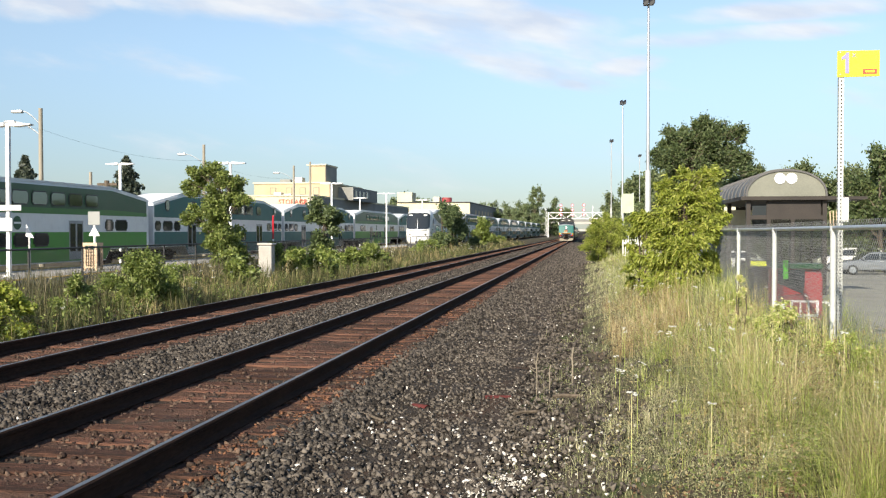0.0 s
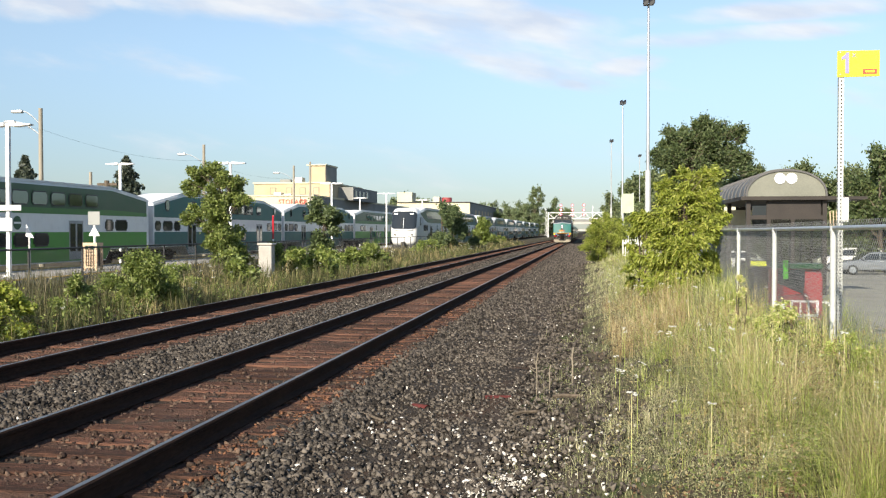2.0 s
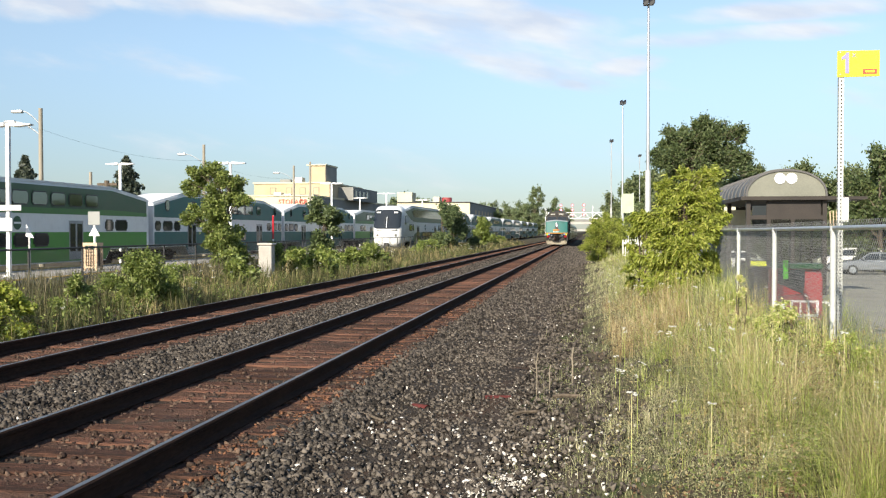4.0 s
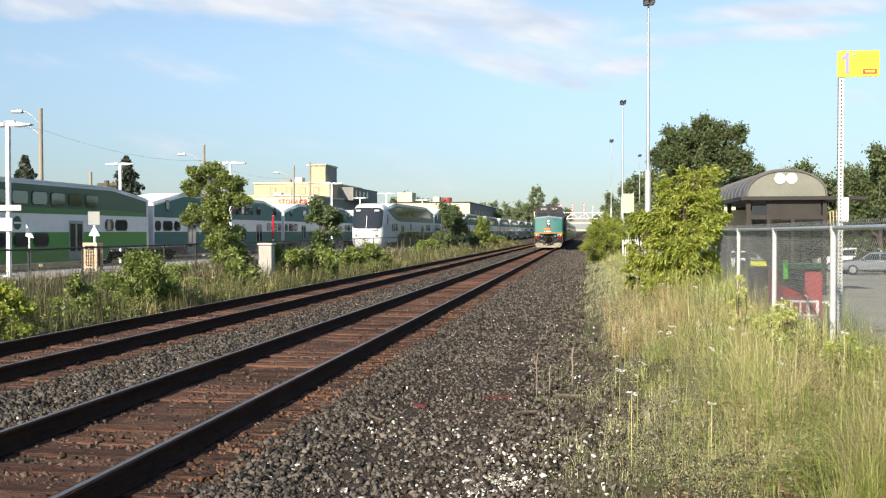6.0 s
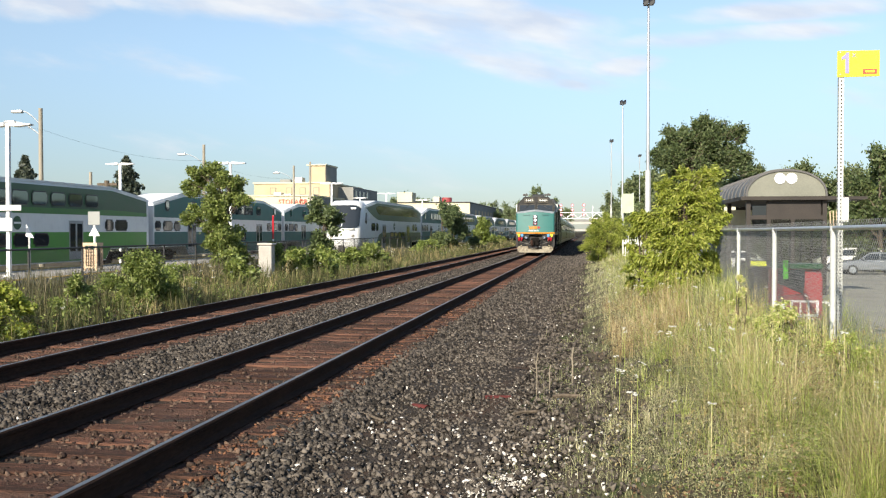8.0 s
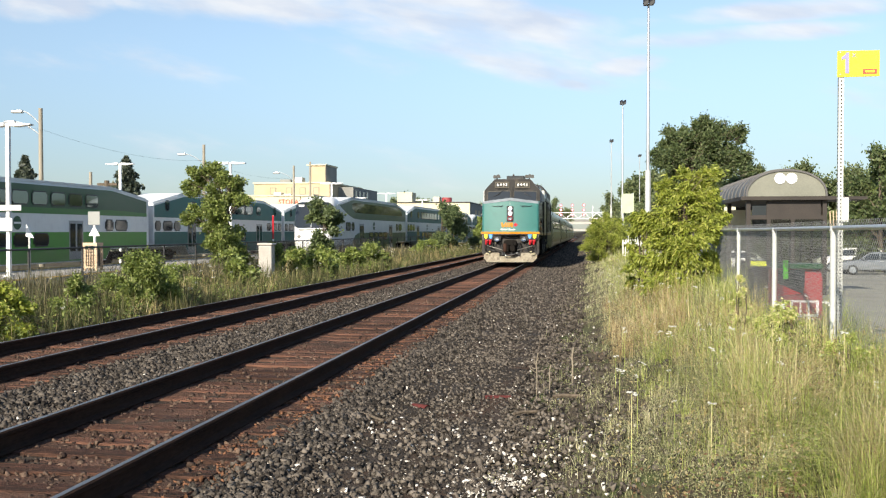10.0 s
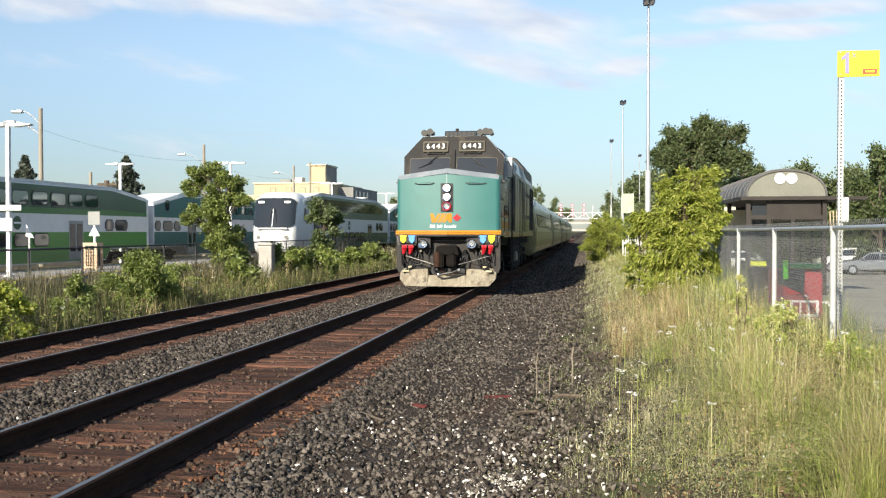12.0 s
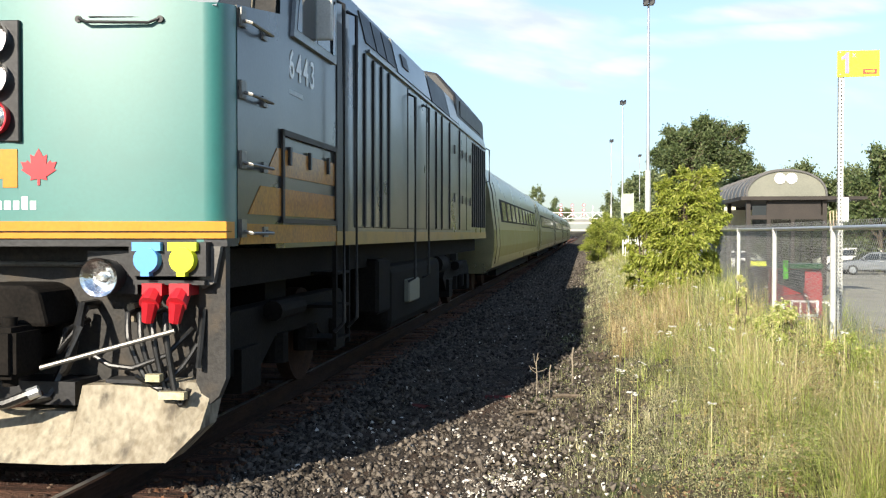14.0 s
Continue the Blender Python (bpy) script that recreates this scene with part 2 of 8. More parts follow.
M = {
    "ground": surface("ground_soil", (0.045, 0.036, 0.027), (0.115, 0.092, 0.065), 0.95, 0, 1.5, 40, 0.5, stain=(0.08, 0.1, 0.035), dist=0.03),
    "bed": surface("ballast_dust", (0.026, 0.021, 0.017), (0.078, 0.064, 0.052), 0.95, 0, 5, 45, 0.9, stain=(0.075, 0.05, 0.036), dist=0.03),
    "stone": surface("ballast_stone", (0.019, 0.0165, 0.0145), (0.125, 0.107, 0.09), 0.9, 0, 9, 60, 0.4, vary=0.55, island=True),
    "grey_stone": surface("walkway_stone", (0.023, 0.0195, 0.0165), (0.155, 0.133, 0.11), 0.9, 0, 9, 60, 0.4, vary=0.6, island=True),
    "grey_stone_single": surface("single_stone", (0.026, 0.022, 0.019), (0.19, 0.163, 0.137), 0.9, 0, 0.3, 2.2, 0.4, vary=0.6),
    "brown_stone": surface("rust_dusted_stone", (0.032, 0.021, 0.017), (0.145, 0.1, 0.074), 0.95, 0, 9, 60, 0.4, vary=0.55, island=True),
    "pale_stone": surface("pale_stone", (0.45, 0.42, 0.37), (0.75, 0.72, 0.66), 0.9, 0, 9, 60, 0.3, vary=0.3, island=True),
    "tie": surface("weathered_tie", (0.045, 0.026, 0.02), (0.21, 0.105, 0.07), 0.92, 0, 3, 22, 1.0, vary=0.5, stain=(0.035, 0.025, 0.02), stretch=(1, 9, 9), dist=0.02),
    "crib": surface("muddy_crib_gravel", (0.045, 0.027, 0.02), (0.16, 0.09, 0.062), 0.95, 0, 2.5, 38, 1.0, stain=(0.05, 0.036, 0.028), stain_scale=1.7, dist=0.03),
    "old_red": surface("dirty_red_plastic", (0.07, 0.02, 0.018), (0.16, 0.045, 0.04), 0.8, 0, 6, 40, 0.3),
    "rail": surface("rusty_rail", (0.02, 0.012, 0.009), (0.05, 0.028, 0.019), 0.9, 0.0, 8, 60, 0.3, stretch=(1, 0.2, 1)),
    "rail_top": surface("polished_rail_top", (0.2, 0.19, 0.18), (0.33, 0.31, 0.29), 0.42, 0.9, 3, 60, 0.05, stretch=(1, 0.1, 1)),
    "asphalt": surface("pale_asphalt", (0.29, 0.28, 0.235), (0.4, 0.39, 0.33), 0.92, 0, 0.6, 60, 0.25, stain=(0.24, 0.235, 0.2), stain_scale=0.25),
    "concrete": surface("concrete", (0.36, 0.34, 0.31), (0.52, 0.5, 0.46), 0.85, 0, 1.2, 40, 0.25, stain=(0.28, 0.26, 0.23)),
    "yellow_line": paint("platform_yellow", (0.62, 0.38, 0.05), 0.7, 0.2, 0),
    "galv": surface("galvanised_steel", (0.42, 0.43, 0.43), (0.58, 0.59, 0.59), 0.45, 0.7, 5, 50, 0.08),
    "pale_post": surface("pale_grey_post", (0.45, 0.46, 0.44), (0.62, 0.63, 0.6), 0.55, 0.3, 5, 50, 0.08),
    "wire": surface("chain_link_wire", (0.22, 0.22, 0.215), (0.33, 0.33, 0.32), 0.5, 0.5, 20, 90, 0.0),
    "dark_wire": surface("dark_wire", (0.05, 0.05, 0.05), (0.1, 0.1, 0.1), 0.6, 0.4, 20, 90, 0.0),
    "white_paint": paint("white_paint", (0.8, 0.8, 0.79), 0.4, 0.04),
    "black": surface("black_steel", (0.012, 0.012, 0.013), (0.03, 0.03, 0.032), 0.5, 0.1, 4, 40, 0.15),
    "frame_grime": surface("grimy_underframe", (0.005, 0.0045, 0.004), (0.016, 0.0135, 0.0115), 0.85, 0.1, 4, 40, 0.3),
    "rubber": surface("rubber_hose", (0.008, 0.008, 0.008), (0.018, 0.018, 0.018), 0.4, 0, 8, 50, 0.1),
    "glass": None,
}


def dark_glass(name, tint=(0.02, 0.025, 0.03), rough=0.06):
    m = bpy.data.materials.new(name)
    m.use_nodes = True
    bs = m.node_tree.nodes["Principled BSDF"]
    bs.inputs["Base Color"].default_value = (*tint, 1)
    bs.inputs["Roughness"].default_value = rough
    bs.inputs["Specular IOR Level"].default_value = 0.6
    return m


M["glass"] = dark_glass("dark_window_glass")
M["teal"] = paint("teal_paint", (0.023, 0.152, 0.136), 0.46, 0.06, 1.0)
M["teal"].node_tree.nodes["Principled BSDF"].inputs["Coat Roughness"].default_value = 0.42
M["loco_grey"] = surface("dark_grey_paint", (0.012, 0.0155, 0.0185), (0.024, 0.029, 0.033), 0.3, 0.0, 1.2, 30, 0.04, coat=0.2, stain=(0.035, 0.031, 0.027), stain_scale=1.6)
M["loco_matt"] = surface("flat_dark_cab_paint", (0.03, 0.029, 0.028), (0.05, 0.048, 0.046), 0.8, 0.0, 1.6, 40, 0.1, stain=(0.07, 0.06, 0.05), stain_scale=2.0)
M["shoulder"] = surface("blue_grey_panel", (0.06, 0.07, 0.075), (0.11, 0.125, 0.13), 0.35, 0.1, 1.5, 30, 0.04, coat=0.3)
M["brass"] = surface("pale_coupling_metal", (0.38, 0.33, 0.2), (0.6, 0.54, 0.36), 0.45, 0.4, 8, 40, 0.1)
M["board_taupe"] = surface("dull_taupe_paint", (0.1, 0.09, 0.07), (0.15, 0.135, 0.105), 0.8, 0, 3, 40, 0.1)
M["chrome"] = surface("bright_reflector", (0.7, 0.72, 0.72), (0.9, 0.9, 0.9), 0.16, 1.0, 14, 40, 0.4)
M["ghost_stripe"] = surface("worn_stripe", (0.2, 0.082, 0.01), (0.44, 0.18, 0.016), 0.6, 0.0, 3, 30, 0.05, coat=0.4)
M["loco_yellow"] = paint("yellow_orange_paint", (0.56, 0.225, 0.008), 0.35, 0.1, 0.2)
M["silver"] = surface("silver_trim", (0.25, 0.28, 0.3), (0.38, 0.41, 0.43), 0.45, 0.4, 3, 40, 0.05)
M["plow"] = surface("worn_plow_steel", (0.19, 0.16, 0.115), (0.36, 0.325, 0.25), 0.85, 0.1, 5, 26, 0.5, stain=(0.11, 0.095, 0.075), stain_scale=9, stain_from=0.56, stretch=(1, 1, 0.6), dist=0.015)
M["faded_yellow"] = paint("faded_yellow", (0.3, 0.165, 0.03), 0.4, 0.2, 0.1)
M["grip_steel"] = surface("worn_steel_bar", (0.13, 0.125, 0.115), (0.22, 0.21, 0.19), 0.45, 0.6, 6, 50, 0.1)
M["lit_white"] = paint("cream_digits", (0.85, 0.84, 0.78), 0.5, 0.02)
M["end_grey"] = surface("grimy_grey_plate", (0.018, 0.017, 0.016), (0.045, 0.042, 0.039), 0.75, 0.1, 4, 40, 0.3, stain=(0.05, 0.04, 0.03), stain_scale=5)
M["gusset"] = surface("pale_grey_gusset", (0.08, 0.076, 0.07), (0.16, 0.152, 0.14), 0.7, 0.1, 4, 40, 0.2)
M["horn_grey"] = surface("weathered_horn", (0.03, 0.03, 0.029), (0.085, 0.082, 0.076), 0.6, 0.2, 6, 40, 0.1)
M["rust"] = surface("rusty_steel", (0.03, 0.017, 0.013), (0.075, 0.042, 0.03), 0.85, 0.2, 6, 50, 0.4)
# olive-yellow tint paints in the reflection of the sunlit verge
M["stainless"] = surface("verge_tinted_coach_steel", (0.2, 0.19, 0.115), (0.34, 0.32, 0.19), 0.3, 0.75, 2, 40, 0.05)
M["coach_yellow"] = paint("coach_yellow", (0.26, 0.225, 0.05), 0.4, 0.1, 0.1)
M["go_green"] = paint("commuter_dark_green", (0.011, 0.068, 0.02), 0.4, 0.06, 0.1)
M["go_lime"] = paint("commuter_bright_green", (0.045, 0.25, 0.015), 0.4, 0.06, 0.1)
M["go_lime_dark"] = paint("commuter_mid_green", (0.03, 0.16, 0.016), 0.4, 0.08, 0.1)
M["door_grey"] = paint("door_grey", (0.3, 0.31, 0.3), 0.45, 0.06, 0.1)
M["mirror_glass"] = dark_glass("reflecting_coach_glass", (0.13, 0.16, 0.16), 0.05)
M["mirror_glass"].node_tree.nodes["Principled BSDF"].inputs["Metallic"].default_value = 0.9
M["go_teal"] = paint("commuter_teal", (0.009, 0.11, 0.095), 0.5, 0.08, 0)
M["go_white"] = paint("commuter_white", (0.72, 0.73, 0.72), 0.4, 0.05)
M["go_roof"] = surface("pale_roof", (0.6, 0.62, 0.62), (0.75, 0.77, 0.77), 0.6, 0, 1, 30, 0.1)
M["leaf"] = leafy("shrub_leaf", (0.11, 0.155, 0.034), (0.27, 0.335, 0.075), (0.4, 0.43, 0.14), 0.55, 0.42)
M["leaf_dark"] = leafy("tree_leaf", (0.06, 0.09, 0.034), (0.15, 0.195, 0.075), (0.21, 0.25, 0.1), 0.55, 0.42)
M["leaf_grey"] = leafy("grey_green_leaf", (0.1, 0.13, 0.06), (0.23, 0.28, 0.12), (0.32, 0.36, 0.17), 0.6, 0.48)
# lighter greens with the haze of distance mixed into the colour
M["leaf_far"] = leafy("hazy_far_leaf", (0.12, 0.155, 0.08), (0.25, 0.31, 0.14), (0.33, 0.38, 0.19), 0.7, 0.45)
M["leaf_light"] = leafy("willowy_leaf", (0.17, 0.215, 0.03), (0.41, 0.46, 0.075), (0.58, 0.57, 0.16), 0.55, 0.5)
M["conifer"] = leafy("conifer_needle", (0.035, 0.048, 0.034), (0.085, 0.105, 0.07), (0.13, 0.14, 0.1), translucent=0.2)
M["grass"] = leafy("mixed_grass", (0.25, 0.31, 0.065), (0.62, 0.68, 0.2), (0.84, 0.77, 0.43), 0.7, 0.5, 0.4)
M["grey_grass"] = leafy("dusty_weed", (0.2, 0.205, 0.1), (0.53, 0.53, 0.28), (0.75, 0.68, 0.44), 0.85, 0.4, 0.35)
M["orange_grass"] = leafy("bleached_orange_grass", (0.32, 0.24, 0.11), (0.54, 0.42, 0.22), (0.7, 0.6, 0.36), 0.85, 0.4, 0.3)
M["drab_grass"] = leafy("drab_tall_grass", (0.055, 0.055, 0.03), (0.13, 0.12, 0.066), (0.27, 0.23, 0.14), 0.85, 0.35, 0.35)
M["herb"] = leafy("grey_green_herb", (0.15, 0.165, 0.075), (0.38, 0.395, 0.2), (0.55, 0.5, 0.3), 0.85, 0.4, 0.35)
M["verge_leaf"] = leafy("verge_tree_leaf", (0.1, 0.142, 0.034), (0.245, 0.3, 0.072), (0.36, 0.395, 0.135), 0.5, 0.42)
M["rank_grass"] = leafy("rank_grass", (0.05, 0.062, 0.02), (0.16, 0.155, 0.06), (0.34, 0.28, 0.14), 0.8, 0.35)
M["dry_grass"] = leafy("dry_grass", (0.3, 0.25, 0.1), (0.5, 0.4, 0.19), (0.62, 0.53, 0.32), 0.8, 0.35)
M["straw"] = leafy("straw_brown_grass", (0.32, 0.26, 0.13), (0.6, 0.51, 0.27), (0.78, 0.7, 0.42), 0.85, 0.4, 0.3)
M["brown_leaf"] = leafy("brown_leaf", (0.1, 0.055, 0.03), (0.24, 0.15, 0.08), (0.32, 0.24, 0.12), 0.8, 0.25)
M["petal"] = leafy("white_petal", (0.6, 0.6, 0.52), (0.8, 0.8, 0.74), translucent=0.3)
M["rust_stone"] = surface("rust_orange_stone", (0.07, 0.034, 0.019), (0.23, 0.115, 0.066), 0.95, 0, 9, 60, 0.4, vary=0.5, island=True)
M["dead_stalk"] = surface("dead_stalk", (0.16, 0.135, 0.1), (0.3, 0.26, 0.2), 0.9, 0, 12, 60, 0.3)
M["bark"] = surface("bark", (0.07, 0.055, 0.04), (0.16, 0.13, 0.1), 0.95, 0, 8, 50, 0.8, stretch=(1, 1, 0.3))
M["beige"] = surface("beige_render_wall", (0.4, 0.33, 0.22), (0.5, 0.42, 0.29), 0.9, 0, 0.4, 8, 0.2, stain=(0.42, 0.34, 0.22), stain_scale=0.15)
# plain grey walls; also stands in for shade on the pale buildings' sides
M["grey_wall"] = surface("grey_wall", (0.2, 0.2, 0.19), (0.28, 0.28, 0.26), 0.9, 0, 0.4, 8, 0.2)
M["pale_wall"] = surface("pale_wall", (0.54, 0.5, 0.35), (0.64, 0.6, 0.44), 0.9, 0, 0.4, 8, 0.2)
M["brown_metal"] = surface("dark_brown_metal", (0.02, 0.015, 0.012), (0.036, 0.028, 0.023), 0.6, 0.1, 2, 30, 0.08)
M["clear_pane"] = bpy.data.materials.new("clear_shelter_glass")
M["clear_pane"].use_nodes = True
_nt = M["clear_pane"].node_tree
_clear, _gloss, _mix = (_nt.nodes.new("ShaderNode" + k) for k in ("BsdfTransparent", "BsdfGlossy", "MixShader"))
_clear.inputs["Color"].default_value = (0.62, 0.64, 0.6, 1)
_gloss.inputs["Roughness"].default_value = 0.05
_mix.inputs["Fac"].default_value = 0.06
_nt.links.new(_clear.outputs[0], _mix.inputs[1])
_nt.links.new(_gloss.outputs[0], _mix.inputs[2])
_nt.links.new(_mix.outputs[0], _nt.nodes["Material Output"].inputs["Surface"])
M["shelter_roof"] = surface("grey_ribbed_roof", (0.085, 0.082, 0.08), (0.13, 0.126, 0.122), 0.5, 0.3, 2, 30, 0.08)
M["shelter_front"] = surface("taupe_panel", (0.16, 0.163, 0.13), (0.205, 0.205, 0.165), 0.6, 0.1, 2, 30, 0.05)
M["red"] = paint("red_paint", (0.5, 0.014, 0.025), 0.45, 0.1)
M["red_bright"] = paint("red_lettering", (0.6, 0.09, 0.06), 0.6, 0.05)
M["red_matt"] = paint("faded_red_box", (0.33, 0.055, 0.06), 0.6, 0.1)
M["blue"] = paint("blue_paint", (0.1, 0.33, 0.75), 0.45, 0.05)
M["lime"] = paint("lime_paint", (0.66, 0.72, 0.02), 0.45, 0.05)
M["tab_green"] = paint("tab_green", (0.12, 0.6, 0.03), 0.5, 0.04)
M["board_green"] = paint("pale_green_board", (0.42, 0.48, 0.34), 0.6, 0.06)
M["sign_yellow"] = paint("sign_yellow", (0.8, 0.66, 0.03), 0.5, 0.04)
M["navy"] = paint("faded_violet_print", (0.3, 0.27, 0.5), 0.5, 0.05)
M["maroon"] = paint("maroon_print", (0.4, 0.08, 0.05), 0.5, 0.05)
M["wood"] = surface("pale_wood", (0.5, 0.36, 0.24), (0.68, 0.53, 0.38), 0.8, 0, 4, 50, 0.3)
M["pole_wood"] = surface("pole_wood", (0.24, 0.215, 0.17), (0.36, 0.325, 0.265), 0.9, 0, 4, 50, 0.4, stretch=(1, 1, 0.2))
M["lamp_lit"] = glow("lit_headlamp", (1.0, 0.84, 0.82), 3.0)
M["signal_red"] = glow("red_signal", (1.0, 0.25, 0.3), 1.3)
M["lens"] = surface("lamp_reflector", (0.5, 0.5, 0.48), (0.8, 0.8, 0.78), 0.22, 0.95, 30, 90, 0.12)
M["car_grey"] = paint("car_grey", (0.2, 0.22, 0.24), 0.25, 0.04, 0.8)
M["car_white"] = paint("car_white", (0.75, 0.75, 0.74), 0.25, 0.03, 0.8)


# ---- setting ----
# the line bears a little to the left of y and falls gently away from the camera
TRACK = pose(-4.01, 8, 0) @ pose(0, 0, 0, -0.1375, 0, 0.3037) @ pose(4.01, -8, 0)


def level(x, y):
    """Height of the ground, which sinks under the line with it."""
    sink = 0.0024 * (y - 8) * min(1, max(0, (x + 11.5) / 1.2)) * min(1, max(0, (0.3 - x) / 0.9))
    return flat_level(x, y) - min(sink, 6)


def flat_level(x, y):
    """Height of the ground: trackbed, the verge up to the fence, the lot that falls away behind it."""
    prof = ((-9000, -0.7), (-30, -0.7), (-18, -0.64), (-16.8, -0.45), (-13, -0.35), (-10.6, -0.42), (-9.9, -0.36), (-9.2, -0.24), (-2.55, -0.24), (-1.9, -0.33), (-1.0, -0.36),
            (-0.2, -0.22), (0.6, 0.02), (1.4, 0.3), (2.1, 0.4), (2.6, 0.36), (3.4, 0.02), (5.0, -0.05), (9000, -0.05))
    for (a, za), (b, zb) in zip(prof, prof[1:]):
        if x <= b:
            k = (x - a) / (b - a)
            z = za + (zb - za) * k
            break
    if x > 2.6:
        z -= min(1.15, max(0, (y - 12) * 0.021)) * min(1, (x - 2.6) / 1.2)
    return z


def build_ground():
    xs = [-2500, -900, -300, -120, -60, -40, -30, -25, -20, -17, -15, -13, -11.8, -10.6, -9.9, -9.2] + [-8.4 + 0.45 * i for i in range(32)] + [6, 8, 12, 20, 40, 90, 300, 900, 2500]
    ys = [-60, -30, -12, -5] + [0.5 * i for i in range(0, 90)] + [45 + 3 * i for i in range(40)] + [180, 220, 300, 450, 800, 1500, 4000]
    V, Q = [], []
    for y in ys:
        for x in xs:
            bumpy = 0.05 * noise.noise((x * 0.8, y * 0.8, 0)) if -1.6 < x < 3.2 or -19 < x < -10 else 0
            V.append((x, y, level(x, y) + bumpy))
    n = len(xs)
    for j in range(len(ys) - 1):
        for i in range(n - 1):
            Q.append((j * n + i, j * n + i + 1, (j + 1) * n + i + 1, (j + 1) * n + i))
    ob = new("ground", mesh_np("ground", V, Q, M["ground"]))
    tagged(ob, "dry brown soil of the verge and surroundings", "ground", kind="structure")


build_ground()


def build_ballast_bed():
    xs = [-10.1, -9.6, -9.2, -8.6, -7.8, -7.0, -6.4, -5.8, -5.2, -4.6, -4.0, -3.4, -2.9, -2.5, -2.0, -1.4, -0.9, -0.5]
    ys = [-8 + 0.6 * i for i in range(100)] + [52 + 6 * i for i in range(60)] + [500, 900]
    V, Q = [], []
    for y in ys:
        for x in xs:
            edge = x in (xs[0], xs[-1])
            dip = 0.0
            V.append((x, y, flat_level(x, y) + (-0.05 if edge else 0.035 + dip + 0.03 * noise.noise((x * 2, y * 2, 4)))))
    n = len(xs)
    for j in range(len(ys) - 1):
        for i in range(n - 1):
            Q.append((j * n + i, j * n + i + 1, (j + 1) * n + i + 1, (j + 1) * n + i))
    me = mesh_np("ballast_bed", V, Q, M["bed"])
    bed = new("ballast_bed", me)
    bed.matrix_basis = TRACK
    tagged(bed, "grey-brown gravel bed under the two tracks", "ballast bed", kind="structure")


build_ballast_bed()

TRACKS = ((-4.01, 0.0), (-7.83, 0.0))
RAIL = ((-0.07, -0.178), (0.07, -0.178), (0.07, -0.165), (0.012, -0.14), (0.01, -0.05), (0.036, -0.035), (0.036, -0.008), (0.024, 0), (-0.024, 0), (-0.036, -0.008),
        (-0.036, -0.035), (-0.01, -0.05), (-0.012, -0.14), (-0.07, -0.165))


def build_rail(x, z, far, track):
    bm = bmesh.new()
    prism(bm, [(x + a, z + b) for a, b in RAIL], "y", -8, far)
    rail = part("rail", bm, M["rail"], track)
    top = boxes(((x - 0.02, -8, z), (x + 0.02, far, z + 0.003)))
    part("running_surface", top, M["rail_top"], rail, "polished bright steel strip")


def build_track(tx, tz, far, label):
    track = thing("railway_track", label, "railway track", "tracks on the gravel bed")
    track.matrix_basis = TRACK
    for s in (-0.753, 0.753):
        build_rail(tx + s, tz, far, track)
    return track


near_track = build_track(-4.01, 0, 700, "straight railway track on worn brown wooden ties")
far_track = build_track(-7.83, 0, 700, "second straight railway track on brown wooden ties")


# ---- commuter trains on the station tracks ----
CAR = 25.9
PITCH = 26.6


def side_profile(end):
    """Side outline with the roof that slopes down to each end."""
    return ((0, 1.05), (0, end), (4.6, 4.6), (CAR - 4.6, 4.6), (CAR, end), (CAR, 1.05), (CAR - 4.9, 1.05), (CAR - 5.5, 0.42), (5.5, 0.42), (4.9, 1.05))


def bogie(parent, y, w=1.15, name="bogie"):
    bm = boxes(((-w, y - 1.5, 0.45), (-w + 0.14, y + 1.5, 0.72)), ((w - 0.14, y - 1.5, 0.45), (w, y + 1.5, 0.72)), ((-w, y - 0.25, 0.4), (w, y + 0.25, 0.85)))
    b = part(name, bm, M["frame_grime"], parent)
    for dy in (-1.25, 1.25):
        part("wheelset", rods(((-0.82, y + dy, 0.45), (-0.69, y + dy, 0.45), 0.45), ((0.69, y + dy, 0.45), (0.82, y + dy, 0.45), 0.45), ((-0.7, y + dy, 0.45), (0.7, y + dy, 0.45), 0.09), n=18), M["rust"], b)


def window_row(parent, items, z0, z1, w=1.5, name="window", mirror=False):
    """Panes with dark rims, on both sides; items are pairs (centre, width)."""
    for s in (-1, 1):
        for c, wd in items:
            rim = solid(((c - wd / 2, z0), (c + wd / 2, z0), (c + wd / 2, z1), (c - wd / 2, z1)), "x", s * w, s * (w + 0.03))
            bmesh.ops.bevel(rim, geom=[e for e in rim.edges if abs(e.verts[0].co.x - e.verts[1].co.x) > 0.01], offset=0.13, segments=3, affect="EDGES")
            win = part(name, rim, M["black"], parent)
            pane = solid(((c - wd / 2 + 0.06, z0 + 0.06), (c + wd / 2 - 0.06, z0 + 0.06), (c + wd / 2 - 0.06, z1 - 0.06), (c - wd / 2 + 0.06, z1 - 0.06)), "x", s * (w + 0.028), s * (w + 0.036))
            bmesh.ops.bevel(pane, geom=[e for e in pane.edges if abs(e.verts[0].co.x - e.verts[1].co.x) > 0.004], offset=0.09, segments=3, affect="EDGES")
            part("pane", pane, M["mirror_glass" if mirror else "glass"], win)


